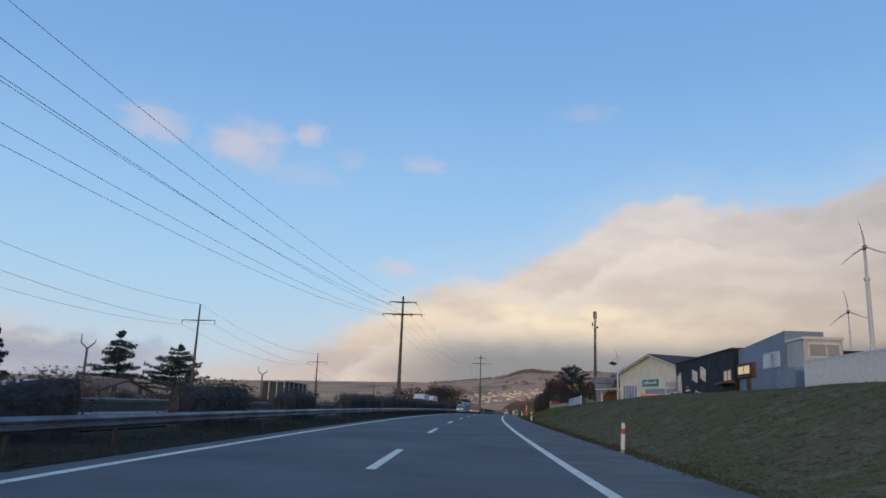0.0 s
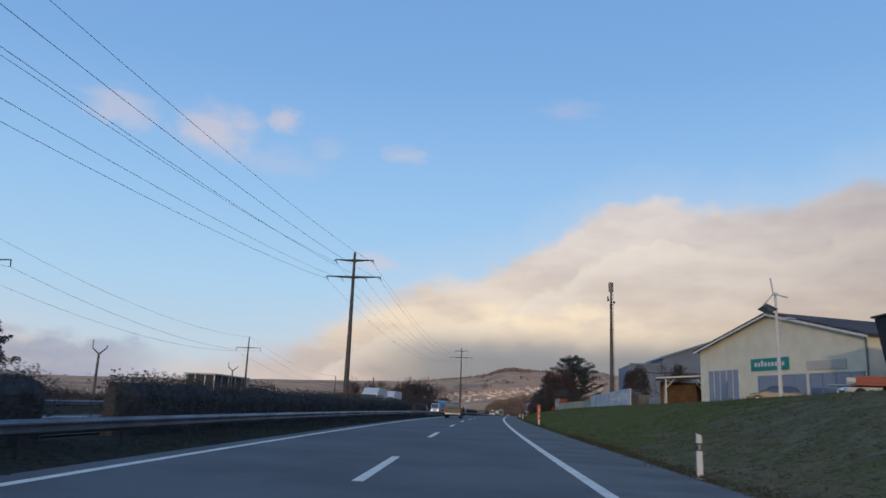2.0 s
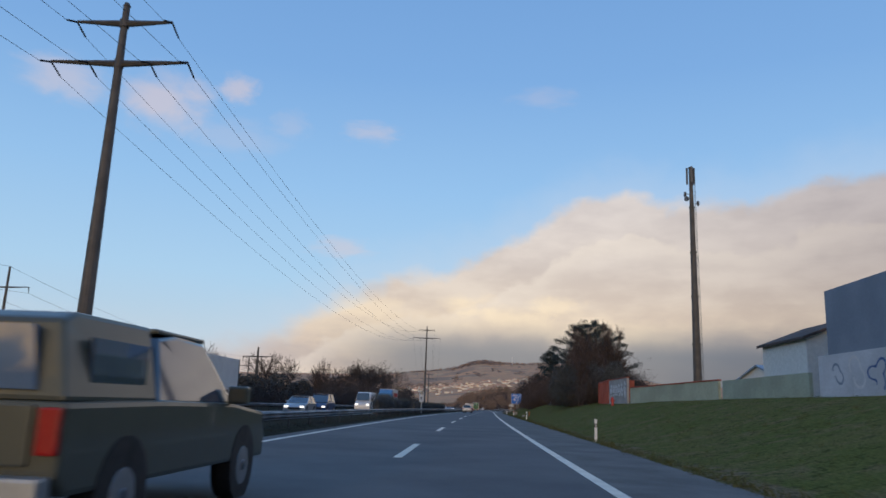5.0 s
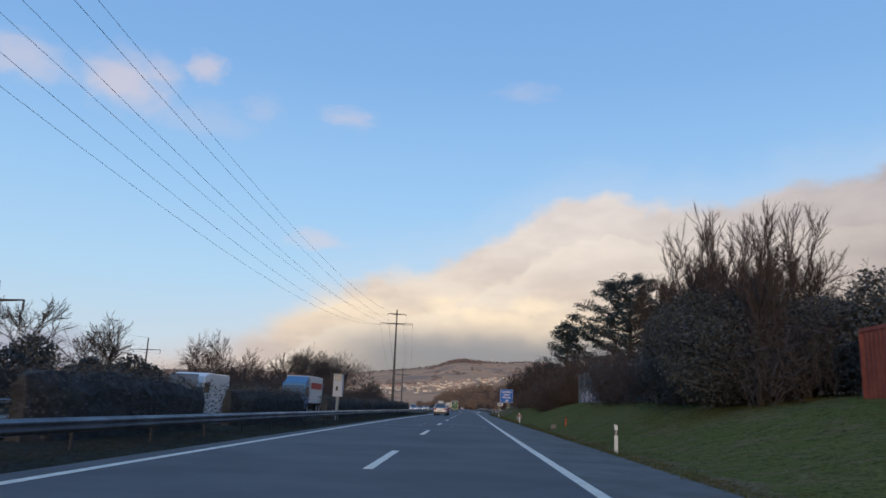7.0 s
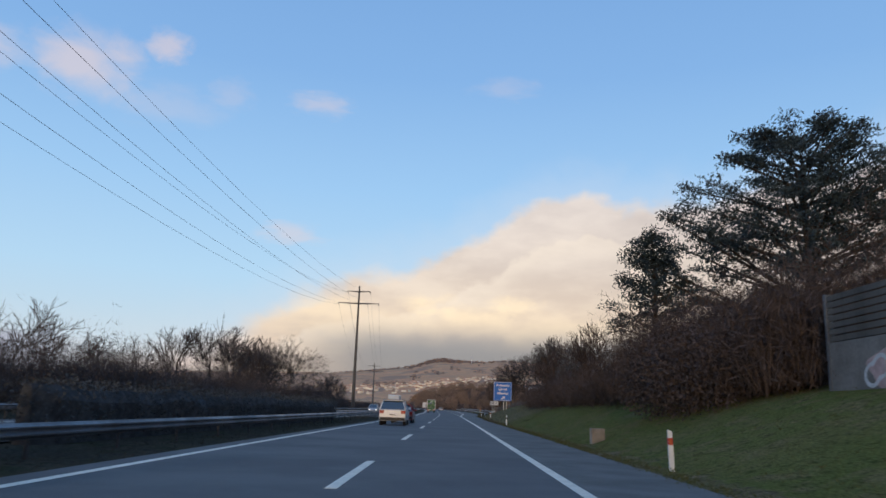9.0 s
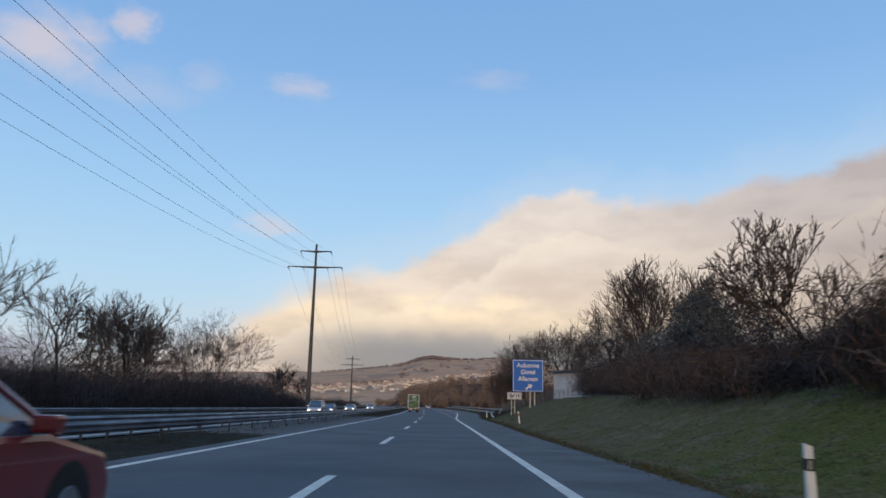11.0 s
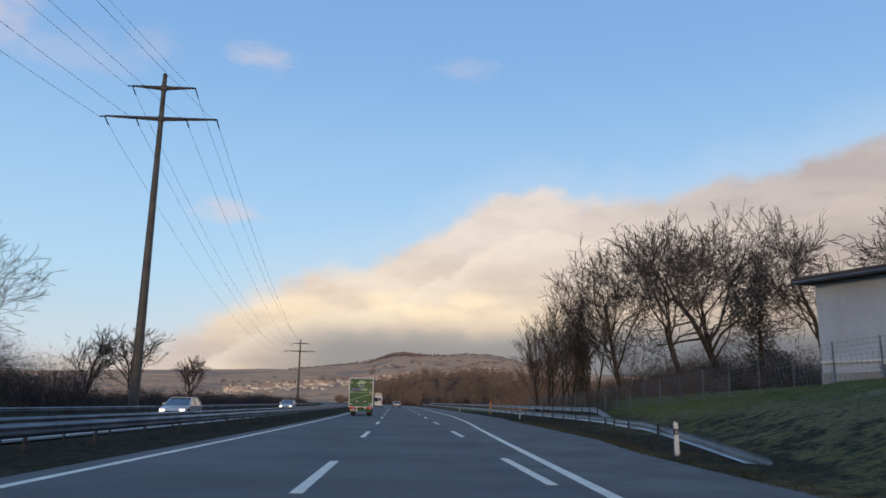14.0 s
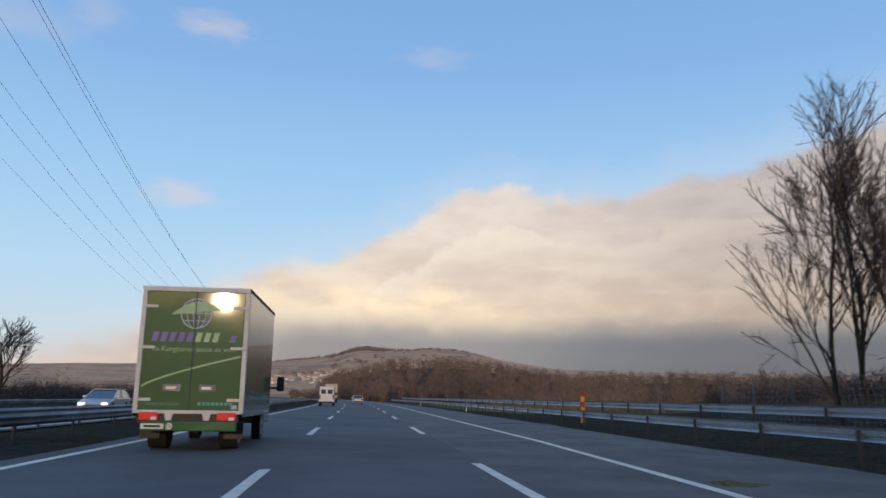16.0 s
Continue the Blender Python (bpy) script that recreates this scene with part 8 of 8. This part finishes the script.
    for sx in (-1, 1):
        part("side_window", prism([(L + 0.25, 1.4), (L + 1.15, 1.4), (L + 0.62, 2.1), (L + 0.25, 2.1)], sx * 0.955 - 0.02, sx * 0.955 + 0.02, "X"), "glass", t)
        a = part("mirror_arm", tube((sx * 0.98, L + 0.95, 1.5), (sx * 1.32, L + 0.95, 1.5), 0.035), "black", t)
        part("mirror", box((sx * 1.42 - 0.11, L + 0.85, 1.4), (sx * 1.42 + 0.11, L + 1.05, 1.85), 0.04), "black", a)
        part("wing", tube((sx * 0.99, 5.35, 0.4), (sx * 1.005, 5.35, 0.4), 0.46, 0.46, 18), "black", t)
    return t


def oncoming(s, u):
    return stand(s, u, 0.0, 180)


green_van(stand(474.3, -2.28))
pickup("olive double-cab pickup with a load canopy", stand(148.6, -2.2))
car("white estate car with a roof box", "suv", "car_white", stand(309, -2.2), rack=True)
car("dark red hatchback in the overtaking lane", "hatchback", "car_red", stand(317.5, -2.1))
panel_van("white panel van in the overtaking lane", "car_white", stand(560, -2.4))
lorry("tan box lorry in the overtaking lane", "lorry_tan", "lorry_tan", stand(617, -2.4), 8.0)
car("white hatchback in the near lane", "hatchback", "car_white", stand(588, 2.2))
car("white saloon far ahead in the overtaking lane", "hatchback", "car_white", stand(640, -2.2))
lorry("white box lorry far ahead", "lorry_white", "lorry_white", stand(668, -2.2), 9.0)
# the opposite direction
lorry("white articulated lorry coming the other way", "lorry_white", "lorry_white", oncoming(170, -16.0), 9.0, 0, None, True, "oncoming lorries")
lorry("white articulated lorry coming the other way", "lorry_white", "lorry_white", oncoming(187.5, -16.2), 9.0, 0, None, True, "oncoming lorries")
car("silver hatchback coming the other way", "hatchback", "car_silver", oncoming(202.5, -13.0), True)
car("dark minivan with lit headlamps coming the other way", "minivan", "car_blue", oncoming(212.5, -13.4), True)
panel_van("white panel van coming the other way", "car_white", oncoming(240, -13.6), True)
lorry("white box lorry with a blue cab and a red stripe", "lorry_blue", "lorry_white", oncoming(276, -15.6), 8.5, 0.0, "red_paint", True)
car("blue saloon with lit headlamps coming the other way", "hatchback", "car_blue", oncoming(308, -13.4), True)
car("silver minivan coming the other way", "minivan", "car_silver", oncoming(409, -13.5), True)
car("blue hatchback coming the other way", "hatchback", "car_blue", oncoming(421, -13.6), True)
car("pale hatchback coming the other way", "hatchback", "car_silver", oncoming(452, -13.6), True)
car("silver hatchback coming the other way", "hatchback", "car_silver", oncoming(504, -13.6), True)
# parked by the workshop
p = place(121, 26.4)
car("dark hatchback parked before the workshop", "hatchback", "car_dark", pose(p.x, p.y, p.z, 0, 0, 70))
p = place(104, 26.6)
car("white hatchback parked before the workshop", "hatchback", "car_white", pose(p.x, p.y, p.z, 0, 0, 80))


def flat_trailer(s, u):
    t = thing("trailer", "low red and white trailer parked on the bank", "trailer", up(s, u, 0, 75))
    part("bed", box((-0.9, -2.0, 0.45), (0.9, 2.0, 0.6), 0.02), "car_red", t)
    part("side_board", box((-0.92, -2.0, 0.6), (-0.88, 2.0, 0.95)), "car_red", t)
    part("side_board", box((0.88, -2.0, 0.6), (0.92, 2.0, 0.95)), "trim_white", t)
    part("drawbar", tube((0, 2.0, 0.48), (0, 3.1, 0.48), 0.05), "zinc", t)
    for sx in (-1, 1):
        wheel(t, sx * 1.0, 0.0, 0.3, 0.18)


flat_trailer(95.5, 23.2)
